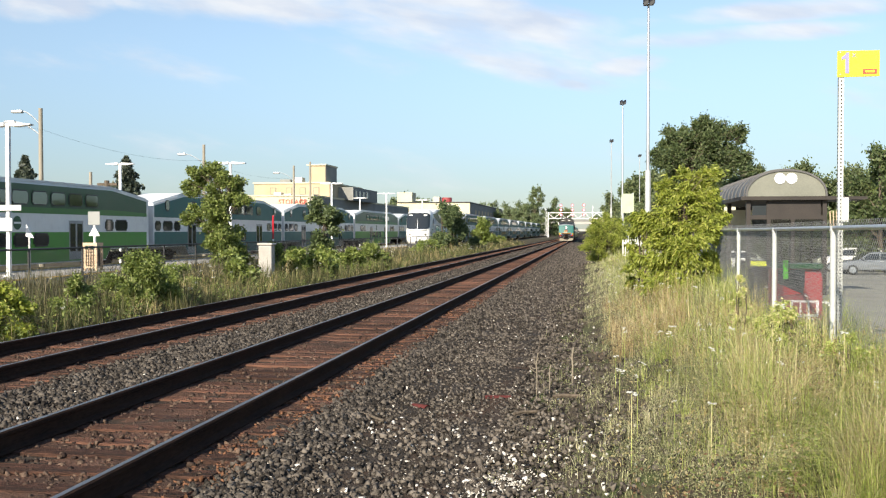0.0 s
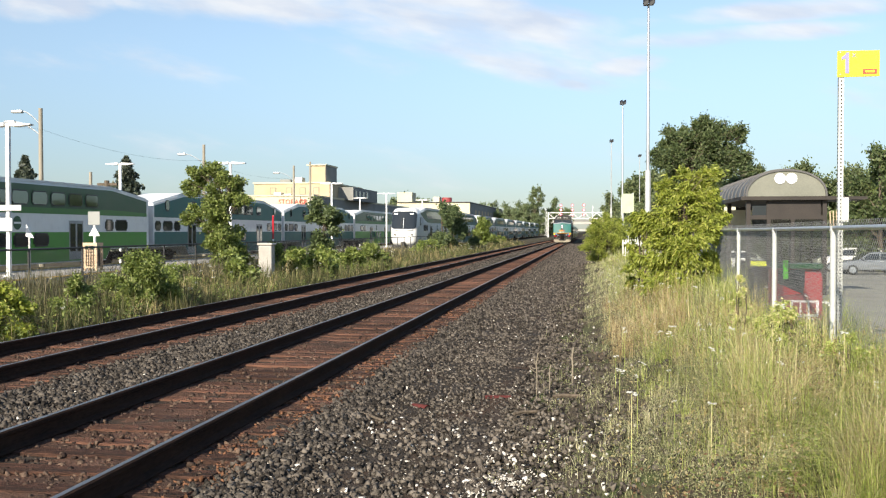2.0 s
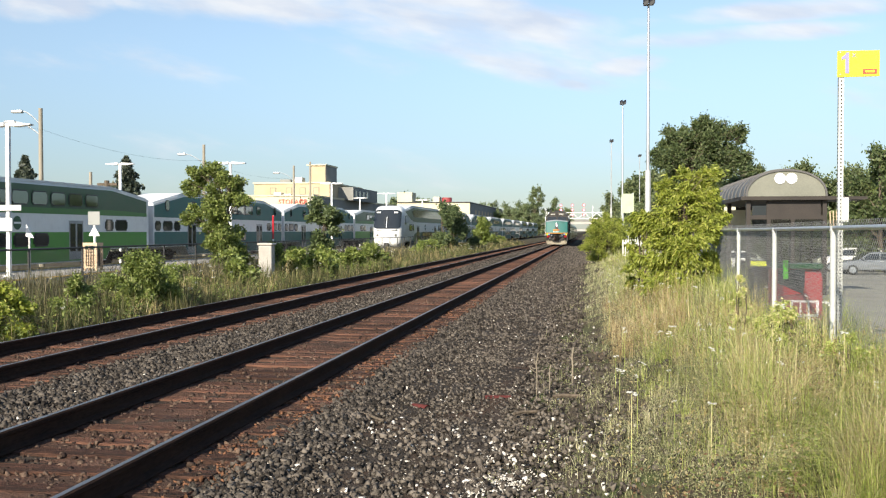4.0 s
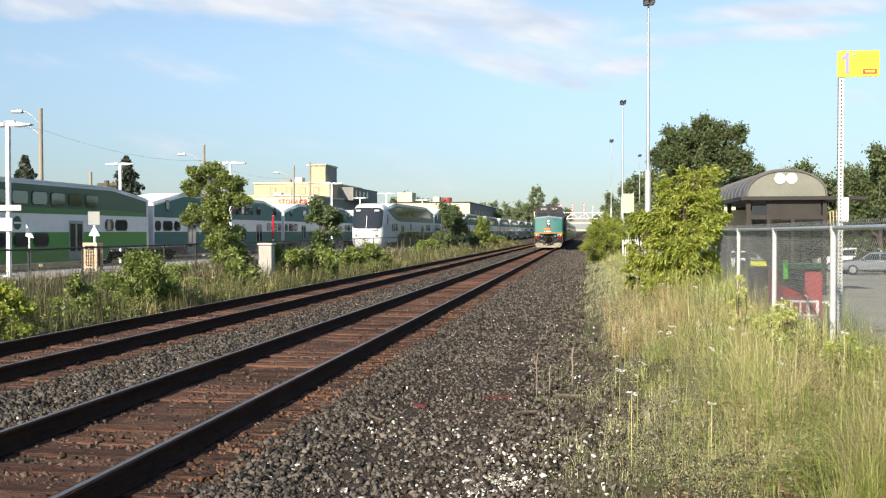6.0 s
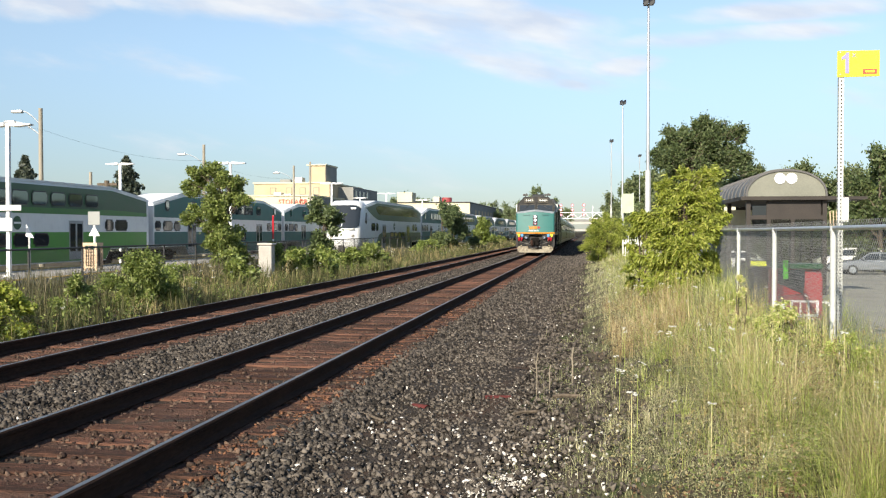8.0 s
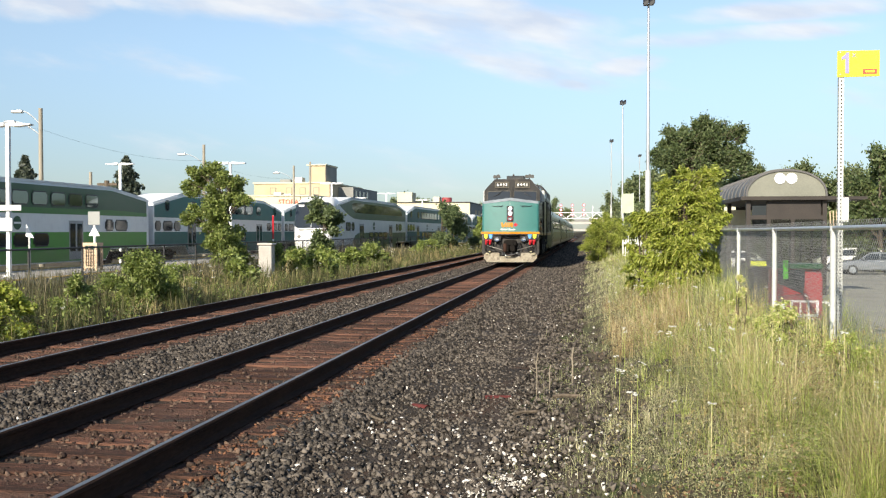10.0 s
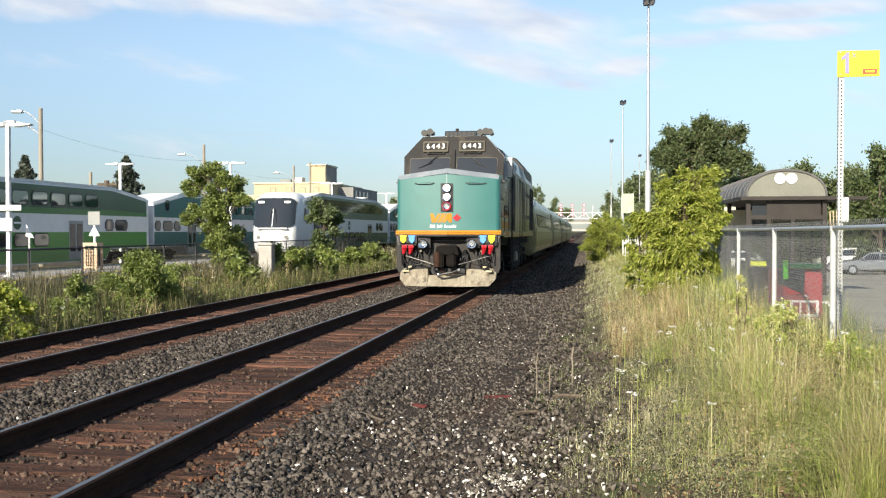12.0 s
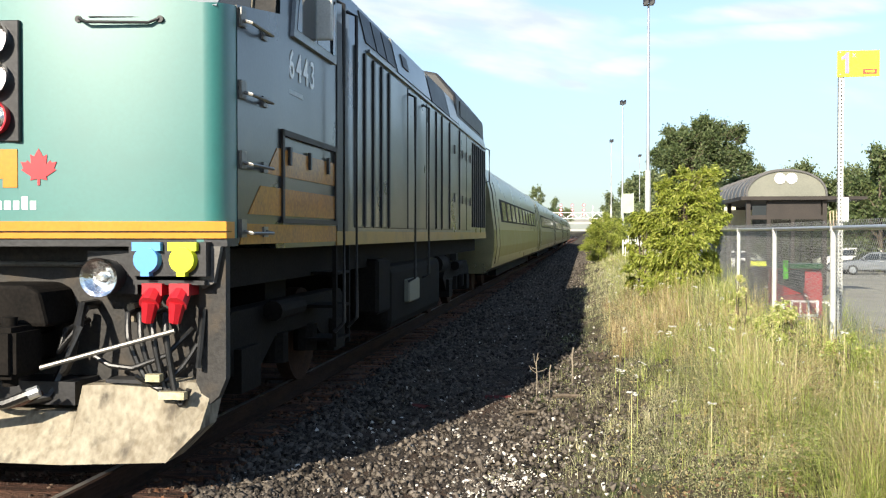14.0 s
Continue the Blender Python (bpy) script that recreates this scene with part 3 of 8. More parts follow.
LIVERIES = {
    # upper colour, lower colour, roof height at the ends, doors, window rows (centre, width) at three levels
    "green": ("go_green", "go_lime", 4.05, (8.7,), [(6.8 + 1.72 * i, 1.43) for i in range(8)], [(5.05, 1.0), (3.6, 1.5)], [(10.3, 1.3), (12.05, 1.3), (13.8, 1.4)]),
    "teal": ("go_teal", "go_teal", 3.85, (6.0,), [(2.0, 0.6), (6.2, 1.1), (CAR - 2.0, 0.6), (CAR - 6.2, 1.1)] + [(8.6 + 1.72 * i, 1.43) for i in range(6)], [(0.62, 0.85), (2.08, 1.45), (3.55, 1.0)], [(9.0 + 1.75 * i, 1.35) for i in range(5)]),
    "cab": ("go_green", "go_green", 4.05, (7.34,), [(6.6 + 1.8 * i, 1.6) for i in range(8)], [(4.5, 0.85), (3.03, 1.4)], [(10.6 + 1.8 * i, 1.5) for i in range(4)]),
}


def commuter_car(parent, livery):
    """A two-deck coach along +y from its front end; parts go under parent."""
    W = 1.47
    up_m, low_m, end, doors, top_row, mid_row, low_row = LIVERIES[livery]
    bm = solid(side_profile(end), "x", -W, W)
    bmesh.ops.bevel(bm, geom=[e for e in bm.edges if abs(e.verts[0].co.z - 4.6) < 0.01 and abs(e.verts[1].co.z - 4.6) < 0.01 and abs(e.verts[0].co.x - e.verts[1].co.x) < 0.01], offset=0.16, segments=4, affect="EDGES")
    part("body", bm, M["go_white"], parent, "white body shell")
    roof = solid(((0.05, end + 0.004), (4.6, 4.61), (CAR - 4.6, 4.61), (CAR - 0.05, end + 0.004), (CAR - 0.1, end + 0.1), (CAR - 4.6, 4.7), (4.6, 4.7), (0.1, end + 0.1)), "x", -W + 0.12, W - 0.12)
    part("roof", roof, M["go_roof"], parent, "pale grey roof")
    for s in (-1, 1):
        if livery == "cab":
            up = solid(((0.4, 4.0), (1.6, 4.1), (4.6, 4.47), (CAR - 4.6, 4.47), (CAR - 0.3, end - 0.1), (CAR - 0.3, 3.0), (6.6, 3.0), (4.8, 3.06), (3.2, 3.3), (1.8, 3.62)), "x", s * (W - 0.01), s * (W + 0.012))
            lo = solid(((4.2, 1.1), (5.2, 1.75), (6.4, 1.95), (CAR - 0.3, 1.95), (CAR - 0.3, 1.1), (CAR - 4.9, 1.1), (CAR - 5.5, 0.48), (5.5, 0.48), (4.9, 1.1)), "x", s * (W - 0.01), s * (W + 0.012))
        else:
            e = 0.12 if livery == "teal" else 0.3
            up = solid(((e, 2.99), (e, end - 0.12), (4.7, 4.45), (CAR - 4.7, 4.45), (CAR - e, end - 0.12), (CAR - e, 2.99)), "x", s * (W - 0.01), s * (W + 0.012))
            lo = solid(((e, 1.1), (e, 2.04), (CAR - e, 2.04), (CAR - e, 1.1), (CAR - 4.9, 1.1), (CAR - 5.5, 0.48), (5.5, 0.48), (4.9, 1.1)), "x", s * (W - 0.01), s * (W + 0.012))
        part("upper_band", up, M[up_m], parent)
        part("lower_band", lo, M[low_m], parent)
        if livery == "green":
            part("stripe", solid(((e, 2.99), (e, 3.2), (4, 3.3), (CAR - 4, 3.3), (CAR - e, 3.2), (CAR - e, 2.99)), "x", s * W, s * (W + 0.018)), M["go_lime_dark"], parent, "brighter green stripe")
        if livery == "cab":
            part("glass_band", solid(((4.0, 4.12), (5.0, 4.28), (CAR - 5.0, 4.28), (CAR - 2.4, 4.0), (CAR - 2.0, 3.5), (5.4, 3.5), (4.4, 3.75)), "x", s * W, s * (W + 0.02)), M["glass"], parent, "dark band of upper windows")
        if livery == "teal":
            part("glass_band", solid(((7.6, 4.14), (CAR - 7.6, 4.14), (CAR - 7.6, 3.4), (7.6, 3.4)), "x", s * W, s * (W + 0.02)), M["glass"], parent, "dark band of upper windows")
        bm = bmesh.new()
        rod(bm, (s * W, 11.75, 2.5), (s * (W + 0.02), 11.75, 2.5), 0.34, n=20)
        em = part("emblem", bm, M["go_green"], parent, "round dark green emblem")
        part("emblem_bar", boxes(((s * W, 11.45, 2.45), (s * (W + 0.024), 12.05, 2.55))), M["go_white"], em)
        for d0 in doors:
            for dy in (d0, CAR - d0):
                door = boxes(((s * W, dy - 0.72, 0.55), (s * (W + 0.018), dy + 0.72, 2.66)))
                d = part("door", door, M["door_grey"], parent, "grey double door")
                for k in (-0.36, 0.36):
                    part("door_window", boxes(((s * W, dy + k - 0.26, 1.0), (s * (W + 0.03), dy + k + 0.26, 2.5))), M["glass"], d)
    if livery != "cab":
        window_row(parent, top_row, 3.4, 4.14, W + 0.014, mirror=True)
    window_row(parent, mid_row + [(CAR - c, w) for c, w in mid_row], 2.1, 2.77, W)
    window_row(parent, low_row, 1.3, 2.0, W + 0.012)
    part("gangway", boxes(((-0.7, -0.36, 1.0), (0.7, 0.02, 3.3))), M["black"], parent)
    for y in (2.6, CAR - 2.6):
        bogie(parent, y)


CARS = {}


def place_car(livery, y, x, z, label, group):
    if livery not in CARS:
        ob = thing("commuter_coach", label, "train coach", group, (x, y, z))
        commuter_car(ob, livery)
        CARS[livery] = ob
        return ob
    ob = copy_thing(CARS[livery], pose(x, y, z))
    return tagged(ob, label, "train coach", group)


STATION_Z = -0.46
TEAL_LABEL = "two-deck commuter coach, teal and white with dark windows"
GREEN_LABEL = "two-deck commuter coach in two greens and white"
for i, liv in enumerate(("green", "teal", "teal", "green", "teal")):
    place_car(liv, 31.6 + PITCH * i, -29.27, STATION_Z, TEAL_LABEL if liv == "teal" else GREEN_LABEL, "coaches of the standing train")
MOVING = [place_car("teal", 133 + PITCH * (i + 1), -19.6, STATION_Z, TEAL_LABEL, "coaches of the arriving train") for i in range(8)]


def cab_car():
    ob = thing("cab_coach", "two-deck cab coach with white rounded nose and green sides", "train coach", "coaches of the arriving train", (-19.6, 133, STATION_Z))
    W = 1.47
    commuter_car(ob, "cab")
    # nose: a rounded shell, raked back above the headlights
    def front(x, z):
        return -1.75 + 0.34 * max(0, z - 2.3) + 0.09 * x * x

    def ex(v):
        return math.copysign(abs(v) ** 0.4, v)
    bm = bmesh.new()
    rings = []
    for k in (0.25, 0.55, 0.78, 0.9, 0.96, 1.0):
        ring = []
        for i in range(32):
            a = 6.28319 * i / 32
            x, z = 1.49 * k * ex(math.cos(a)), 2.52 + 2.06 * k * ex(math.sin(a))
            ring.append(bm.verts.new((x, front(x, z) + 0.75 * k ** 14, z)))
        rings.append(ring)
    rings.append([bm.verts.new((v.co.x, 0.8, v.co.z)) for v in rings[-1]])
    for a, b in zip(rings, rings[1:]):
        for i in range(32):
            bm.faces.new((a[i], a[(i + 1) % 32], b[(i + 1) % 32], b[i]))
    bm.faces.new(rings[0])
    nose = part("nose", bm, M["go_white"], ob, "white moulded cab nose", smooth=True)
    bm = bmesh.new()
    n = 20
    cols = []
    for i in range(n + 1):
        x = -1.34 + 2.68 * i / n
        e = abs(x / 1.34) ** 9
        cols.append([bm.verts.new((x, front(x, z) - 0.05 + 0.62 * (abs(x) / 1.49) ** 14, z)) for z in [2.32 + 0.2 * e + (1.85 - 0.45 * e) * j / 5 for j in range(6)]])
    for a, b in zip(cols, cols[1:]):
        for j in range(5):
            bm.faces.new((a[j], a[j + 1], b[j + 1], b[j]))
    edge = bmesh.ops.extrude_face_region(bm, geom=list(bm.faces))
    for v in edge["geom"]:
        if isinstance(v, bmesh.types.BMVert):
            v.co.y += 0.25
    part("windscreen", bm, M["glass"], nose, "dark wraparound windscreen", smooth=True)
    for s in (-1, 1):
        part("number_display", boxes(((s * 0.85 - 0.2, -1.28, 3.84), (s * 0.85 + 0.2, -1.0, 3.98))), M["white_paint"], nose)
        part("headlight", rods(((s * 0.9, -1.72, 1.7), (s * 0.9, -1.4, 1.72), 0.13), n=12), M["lens"], nose)
        part("wiper", rods(((s * 0.25, -1.7, 2.68), (s * 0.1, -1.45, 3.5), 0.02), n=5), M["black"], nose)
    for s in (-1, 1):
        part("cab_side_window", solid(((0.0, 2.75), (0.62, 2.65), (0.62, 3.6), (0.25, 3.55)), "x", s * 1.46, s * 1.5), M["glass"], nose)
        part("mirror_panel", soft_box((s * 1.6 - 0.12, 0.95, 2.9), (s * 1.6 + 0.1, 1.0, 3.5), 0.02, 1), M["go_white"], nose)
    part("centre_bar", rods(((0.0, -1.79, 2.36), (0.0, -1.45, 3.45), 0.03), n=6), M["silver"], nose)
    part("ledge", soft_box((-1.0, -1.86, 2.2), (1.0, -1.68, 2.3), 0.03, 2), M["go_white"], nose)
    part("coupler", boxes(((-0.2, -2.1, 0.55), (0.2, -1.5, 0.95))), M["black"], ob)
    part("pilot", solid(((-1.2, 0.12), (1.2, 0.12), (1.3, 0.6), (-1.3, 0.6)), "y", -1.6, -1.4), M["black"], ob)
    return ob


CAB = cab_car()


# ---- the express train ----
def text_mesh(words, size, depth=0.004, stretch=1.0, gap=1.12, bold=0.0):
    """A mesh of raised letters in the x-z plane, centred, facing -y."""
    cu = bpy.data.curves.new("words", "FONT")
    cu.body, cu.size, cu.extrude, cu.align_x, cu.align_y = words, size, depth, "CENTER", "CENTER"
    cu.resolution_u, cu.space_character = 3, gap
    cu.offset = bold
    tmp = bpy.data.objects.new("words", cu)
    me = bpy.data.meshes.new_from_object(tmp)
    bpy.data.objects.remove(tmp)
    me.transform(pose(0, 0, 0, 90, 0, 0) @ Matrix.Diagonal((stretch, 1, 1, 1)))
    return me


def disc(bm, c, r, d, n=16, r2=None):
    """A round plate that faces -y."""
    rod(bm, (c[0], c[1], c[2]), (c[0], c[1] - d, c[2]), r, r if r2 is None else r2, n)


def locomotive():
    ob = thing("diesel_locomotive", "teal-nosed dark grey diesel locomotive with orange stripe", "locomotive", at=(-4.01, 149.2, 0))
    P = lambda name, bm, m, parent=ob, label="", smooth=False: part(name, bm, M[m], parent, label, smooth)

    # nose: a blunt wedge with a peaked top edge
    bm = bmesh.new()
    edge = ((1.36, 0.212, 3.19), (1.41, 0.226, 3.19), (1.45, 0.255, 3.195), (1.478, 0.3, 3.2), (1.494, 0.37, 3.21), (1.5, 0.46, 3.22), (1.5, 1.62, 3.4))
    plan = [(-x, y) for x, y, z in edge[::-1]] + [(0, 0.0)] + [(x, y) for x, y, z in edge]
    tops = [z for x, y, z in edge[::-1]] + [3.36] + [z for x, y, z in edge]
    n, c = len(plan), len(edge)
    lo = [bm.verts.new((x, y, 1.55)) for x, y in plan]
    hi = [bm.verts.new((x, y, z)) for (x, y), z in zip(plan, tops)]
    for i in range(n - 1):
        bm.faces.new((lo[i], lo[i + 1], hi[i + 1], hi[i]))
    mid = bm.verts.new((0, 1.62, 3.55))
    for i in range(n - 1):
        bm.faces.new((hi[i], hi[i + 1], mid))
    bm.faces.new(lo)
    bm.faces.new((lo[0], hi[0], mid, hi[-1], lo[-1]))
    nose = P("nose", bm, "teal", ob, "teal painted steel nose", True)

    # grey side sheets of the nose
    for s in (-1, 1):
        P("nose_side", solid([(0.47, 1.56), (1.62, 1.56), (1.62, 3.42), (0.47, 3.23)], "x", s * 1.488, s * 1.506), "loco_grey", ob)
    # silver apron along the top edge of the nose, with bolts
    bm = bmesh.new()
    rim = ((-1.45, 0.25, 3.17), (0, -0.02, 3.35), (1.45, 0.25, 3.17))
    low = [bm.verts.new((x, y - 0.012, z)) for x, y, z in rim]
    top = [bm.verts.new((x, y + 0.12, z + 0.15)) for x, y, z in rim]
    back = [bm.verts.new((x, y + 0.15, z + 0.12)) for x, y, z in rim]
    for a, b in ((low, top), (top, back), (back, low)):
        for i in range(2):
            bm.faces.new((a[i], a[i + 1], b[i + 1], b[i]))
    apron = P("apron", bm, "silver", ob, "silver trim strip over the nose")
    bm = bmesh.new()
    for x in (-1.2, -0.62, -0.08, 0.08, 0.62, 1.2):
        z = 3.41 - 0.18 * abs(x) / 1.45
        rod(bm, (x, 0.0 + 0.19 * abs(x), z - 0.02), (x, 0.05 + 0.19 * abs(x), z), 0.018, n=6)
    P("bolts", bm, "galv", apron)
    P("centre_seam", boxes(((-0.006, -0.006, 3.07), (0.006, 0.02, 3.33))), "silver", nose)

    # headlight panel
    panel = P("headlight_panel", soft_box((-0.175, -0.008, 2.24), (0.175, 0.06, 3.06), 0.006, 1), "black", ob, "black recess with three round lamps")
    for z, k in ((2.93, "lamp_lit"), (2.67, "lamp_lit"), (2.4, "lens")):
        bm = bmesh.new()
        rod(bm, (0, 0.0, z), (0, -0.075, z), 0.115, 0.128, 24, caps=False)
        rod(bm, (0, -0.075, z), (0, -0.062, z), 0.128, 0.108, 24, caps=False)
        P("headlight_ring", bm, "red" if z < 2.5 else "chrome", panel, "red lamp rim" if z < 2.5 else "bright lamp rim", smooth=True)
        bm = bmesh.new()
        rod(bm, (0, -0.062, z), (0, -0.03, z), 0.108, 0.07, 24, caps=False)
        rod(bm, (0, -0.03, z), (0, -0.018, z), 0.07, 0.0, 24, caps=False)
        lamp = P("headlight", bm, "chrome", panel, "round reflector lamp", True)
        bm = bmesh.new()
        rod(bm, (0, -0.02, z), (0, -0.06, z), 0.05 if z < 2.5 else 0.044, 0.04 if z < 2.5 else 0.036, 14)
        P("bulb", bm, k, lamp)
    # nose grab rails
    for x in (-0.65, 0.82):
        y = 0.155 * abs(x) - 0.055
        bm = bmesh.new()
        ya, yb = 0.1556 * abs(x - 0.24) - 0.035, 0.1556 * abs(x + 0.24) - 0.035
        tube(bm, ((x - 0.27, ya + 0.06, 3.075), (x - 0.26, ya + 0.02, 3.073), (x - 0.2, ya, 3.045), (x + 0.2, yb, 3.045), (x + 0.26, yb + 0.02, 3.073), (x + 0.27, yb + 0.06, 3.075)), 0.0105, 8)
        tube(bm, ((x - 0.2, ya + 0.035, 3.088), (x + 0.2, yb + 0.035, 3.088)), 0.004)
        for ex, ey in ((x - 0.27, ya), (x + 0.27, yb)):
            rod(bm, (ex, ey + 0.06, 3.072), (ex, ey + 0.022, 3.072), 0.024, n=10)
        P("grab_rail", bm, "black", nose)

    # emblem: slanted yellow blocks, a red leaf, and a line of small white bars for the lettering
    def on_nose(outline, thick, m, name, lab=""):
        bm = solid(outline, "y", -thick, 0.0)
        for v in bm.verts:
            v.co.y += 0.1556 * abs(v.co.x) + 0.006
        P(name, bm, m, nose, lab)
    on_nose(((-0.49, 2.19), (-0.375, 2.19), (-0.345, 2.03), (-0.26, 2.19), (-0.165, 2.19), (-0.31, 1.93), (-0.44, 1.93)), 0.012, "loco_yellow", "emblem_stroke")
    on_nose(((-0.275, 1.93), (-0.175, 1.93), (-0.03, 2.19), (-0.13, 2.19)), 0.012, "loco_yellow", "emblem_stroke")
    on_nose(((-0.145, 1.93), (-0.04, 1.93), (-0.004, 1.99), (-0.004, 2.19)), 0.012, "loco_yellow", "emblem_stroke")
    on_nose(((0.0, 1.99), (0.05, 1.99), (0.05, 1.93), (0.145, 1.93), (0.145, 2.19), (0.0, 2.19)), 0.012, "loco_yellow", "emblem_stroke")
    half = ((0, 0.125), (0.03, 0.07), (0.055, 0.085), (0.05, 0.02), (0.075, 0.045), (0.085, 0.03), (0.118, 0.035), (0.1, -0.01), (0.115, -0.02), (0.05, -0.065), (0.055, -0.09), (0.008, -0.08), (0.008, -0.125))
    on_nose([(0.285 + x, 2.07 + z) for x, z in half] + [(0.285 - x, 2.07 + z) for x, z in half[:0:-1]], 0.012, "red", "emblem_leaf")
    for x, w, top in ((-0.49, 0.055, 1.87), (-0.425, 0.02, 1.87), (-0.395, 0.06, 1.87), (-0.285, 0.05, 1.87), (-0.225, 0.04, 1.84), (-0.178, 0.016, 1.87), (-0.15, 0.016, 1.87),
                      (-0.07, 0.06, 1.87), (0.0, 0.045, 1.84), (0.055, 0.05, 1.84), (0.115, 0.045, 1.84), (0.17, 0.045, 1.87), (0.225, 0.045, 1.84)):
        on_nose(((x, 1.78), (x + w * 0.85, 1.78), (x + w * 0.85, top), (x, top)), 0.008, "white_paint", "lettering_bar")

    # orange stripe that follows the wedge
    def skirt(z0, z1, out, back):
        bm = bmesh.new()
        f = [(-1.52, 0.26 - out), (0, -out), (1.52, 0.26 - out)]
        a = [bm.verts.new((x, y, z0)) for x, y in f]
        b = [bm.verts.new((x, y, z1)) for x, y in f]
        c = [bm.verts.new((x, y + back, z1)) for x, y in f]
        d = [bm.verts.new((x, y + back, z0)) for x, y in f]
        for p, q in ((a, b), (b, c), (c, d), (d, a)):
            for i in range(2):
                bm.faces.new((p[i], p[i + 1], q[i + 1], q[i]))
        bm.faces.new((a[0], b[0], c[0], d[0]))
        bm.faces.new((a[2], b[2], c[2], d[2]))
        return bm
    P("stripe", skirt(1.585, 1.7, 0.035, 0.15), "loco_yellow", ob, "orange-yellow stripe")
    P("stripe_line", skirt(1.626, 1.636, 0.04, 0.1), "rust", ob, "thin dark line in the stripe")
    P("anticlimber", skirt(1.53, 1.585, 0.02, 0.2), "black", ob)

    # body shell of cab and hood
    shell = ((-1.5, 1.5), (1.5, 1.5), (1.5, 3.7), (1.38, 4.2), (0.96, 4.5), (-0.96, 4.5), (-1.38, 4.2), (-1.5, 3.7))
    bm = solid(shell, "y", 3.05, 16.75)
    bmesh.ops.bevel(bm, geom=[e for e in bm.edges if abs(e.verts[0].co.y - e.verts[1].co.y) > 5 and e.verts[0].co.z > 3], offset=0.05, segments=2, affect="EDGES")
    hood = P("hood", bm, "loco_grey", ob, "dark grey engine hood", True)
    # cab with a raked front
    bm = bmesh.new()
    cab_sec = ((-1.5, 1.5), (1.5, 1.5), (1.5, 3.95), (0.95, 4.58), (-0.95, 4.58), (-1.5, 3.95))
    loop0 = [bm.verts.new((x, 1.3 + max(0, z - 3.3) * 0.22, z)) for x, z in cab_sec]
    loop1 = [bm.verts.new((x, 3.6, z)) for x, z in cab_sec]
    for i in range(6):
        bm.faces.new((loop0[i], loop0[(i + 1) % 6], loop1[(i + 1) % 6], loop1[i]))
    bm.faces.new(loop0[::-1])
    bm.faces.new(loop1)
    cab = P("cab", bm, "loco_grey", ob, "dark grey cab with raked front")
    bm = bmesh.new()
    prism(bm, ((-1.49, 3.2), (1.49, 3.2), (1.49, 3.95), (0.94, 4.575), (-0.94, 4.575), (-1.49, 3.95)), "y", -0.012, 0.006)
    for v in bm.verts:
        v.co.y += 1.3 + max(0, v.co.z - 3.3) * 0.22
    P("cab_front", bm, "loco_matt", ob, "flat dark anti-glare cab front")
    bm = bmesh.new()
    rod(bm, (0.02, 1.27, 3.3), (0.02, 1.455, 4.16), 0.035, 0.03, n=8)
    P("centre_post", bm, "loco_matt", ob)

    def face_plate(outline, t, d):
        """A plate on the raked cab front, t proud and d thick."""
        bm = bmesh.new()
        prism(bm, outline, "y", -t, d - t)
        for v in bm.verts:
            base = 1.3 + max(0, v.co.z - 3.3) * 0.22
            v.co.y += base
        return bm
    for s in (-1, 1):
        frame_o = [(s * x, z) for x, z in ((0.09, 3.34), (1.29, 3.34), (1.31, 3.38), (1.32, 3.84), (1.29, 3.9), (0.13, 3.93), (0.09, 3.89))]
        rimp = P("windscreen_frame", face_plate(frame_o, 0.03, 0.05), "board_taupe", cab, "thin dull windscreen frame")
        g = [(s * x, z) for x, z in ((0.105, 3.36), (1.28, 3.36), (1.298, 3.39), (1.303, 3.83), (1.28, 3.882), (0.14, 3.912), (0.105, 3.88))]
        P("windscreen", face_plate(g, 0.036, 0.02), "glass", cab, "dark windscreen glass")
        # number boards
        c = s * 0.545
        bd = P("number_board", face_plate([(c - 0.38, 4.1), (c + 0.38, 4.1), (c + 0.38, 4.42), (c - 0.38, 4.42)], 0.07, 0.1), "board_taupe", cab, "black board with a white four-digit number")
        bm = bmesh.new()
        bm = face_plate([(c - 0.335, 4.145), (c + 0.335, 4.145), (c + 0.345, 4.16), (c + 0.345, 4.365), (c + 0.335, 4.375), (c - 0.335, 4.375), (c - 0.345, 4.365), (c - 0.345, 4.16)], 0.074, 0.02)
        P("board_field", bm, "loco_matt", bd, "dark field behind the numerals")
        bk = bmesh.new()
        tube(bk, ((c - 0.26, 1.46, 4.06), (c - 0.24, 1.40, 4.05), (c + 0.26, 1.40, 4.05), (c + 0.28, 1.46, 4.06)), 0.013)
        for q in (-0.22, 0.24):
            box(bk, (c + q - 0.03, 1.39, 4.03), (c + q + 0.03, 1.47, 4.1))
        P("wiper_motor_rail", bk, "loco_matt", cab)
        for i, ch in enumerate("6443"):
            me = text_mesh(ch, 0.225, 0.003, 1.0, 1.0, 0.002)
            me.transform(pose(c - 0.228 + 0.152 * i, 1.3 + 0.96 * 0.22 - 0.078, 4.26, -12.4, 0, 0))
            P("digit", me, "lit_white", bd, "white numeral")
        bm = bmesh.new()
        rod(bm, (s * 0.45, 1.38, 3.98), (s * 0.85, 1.33, 3.68), 0.012, n=5)
        rod(bm, (s * 0.62, 1.33, 3.78), (s * 1.05, 1.32, 3.6), 0.014, n=5)
        P("wiper", bm, "black", cab)
        # cab side window with frame, door, mirror panel
        so = [(1.66, 3.26), (2.98, 3.26), (2.98, 3.92), (1.8, 3.92)]
        fr = P("side_window_frame", solid(so, "x", s * 1.49, s * 1.535), "silver", cab, "silver side window frame")
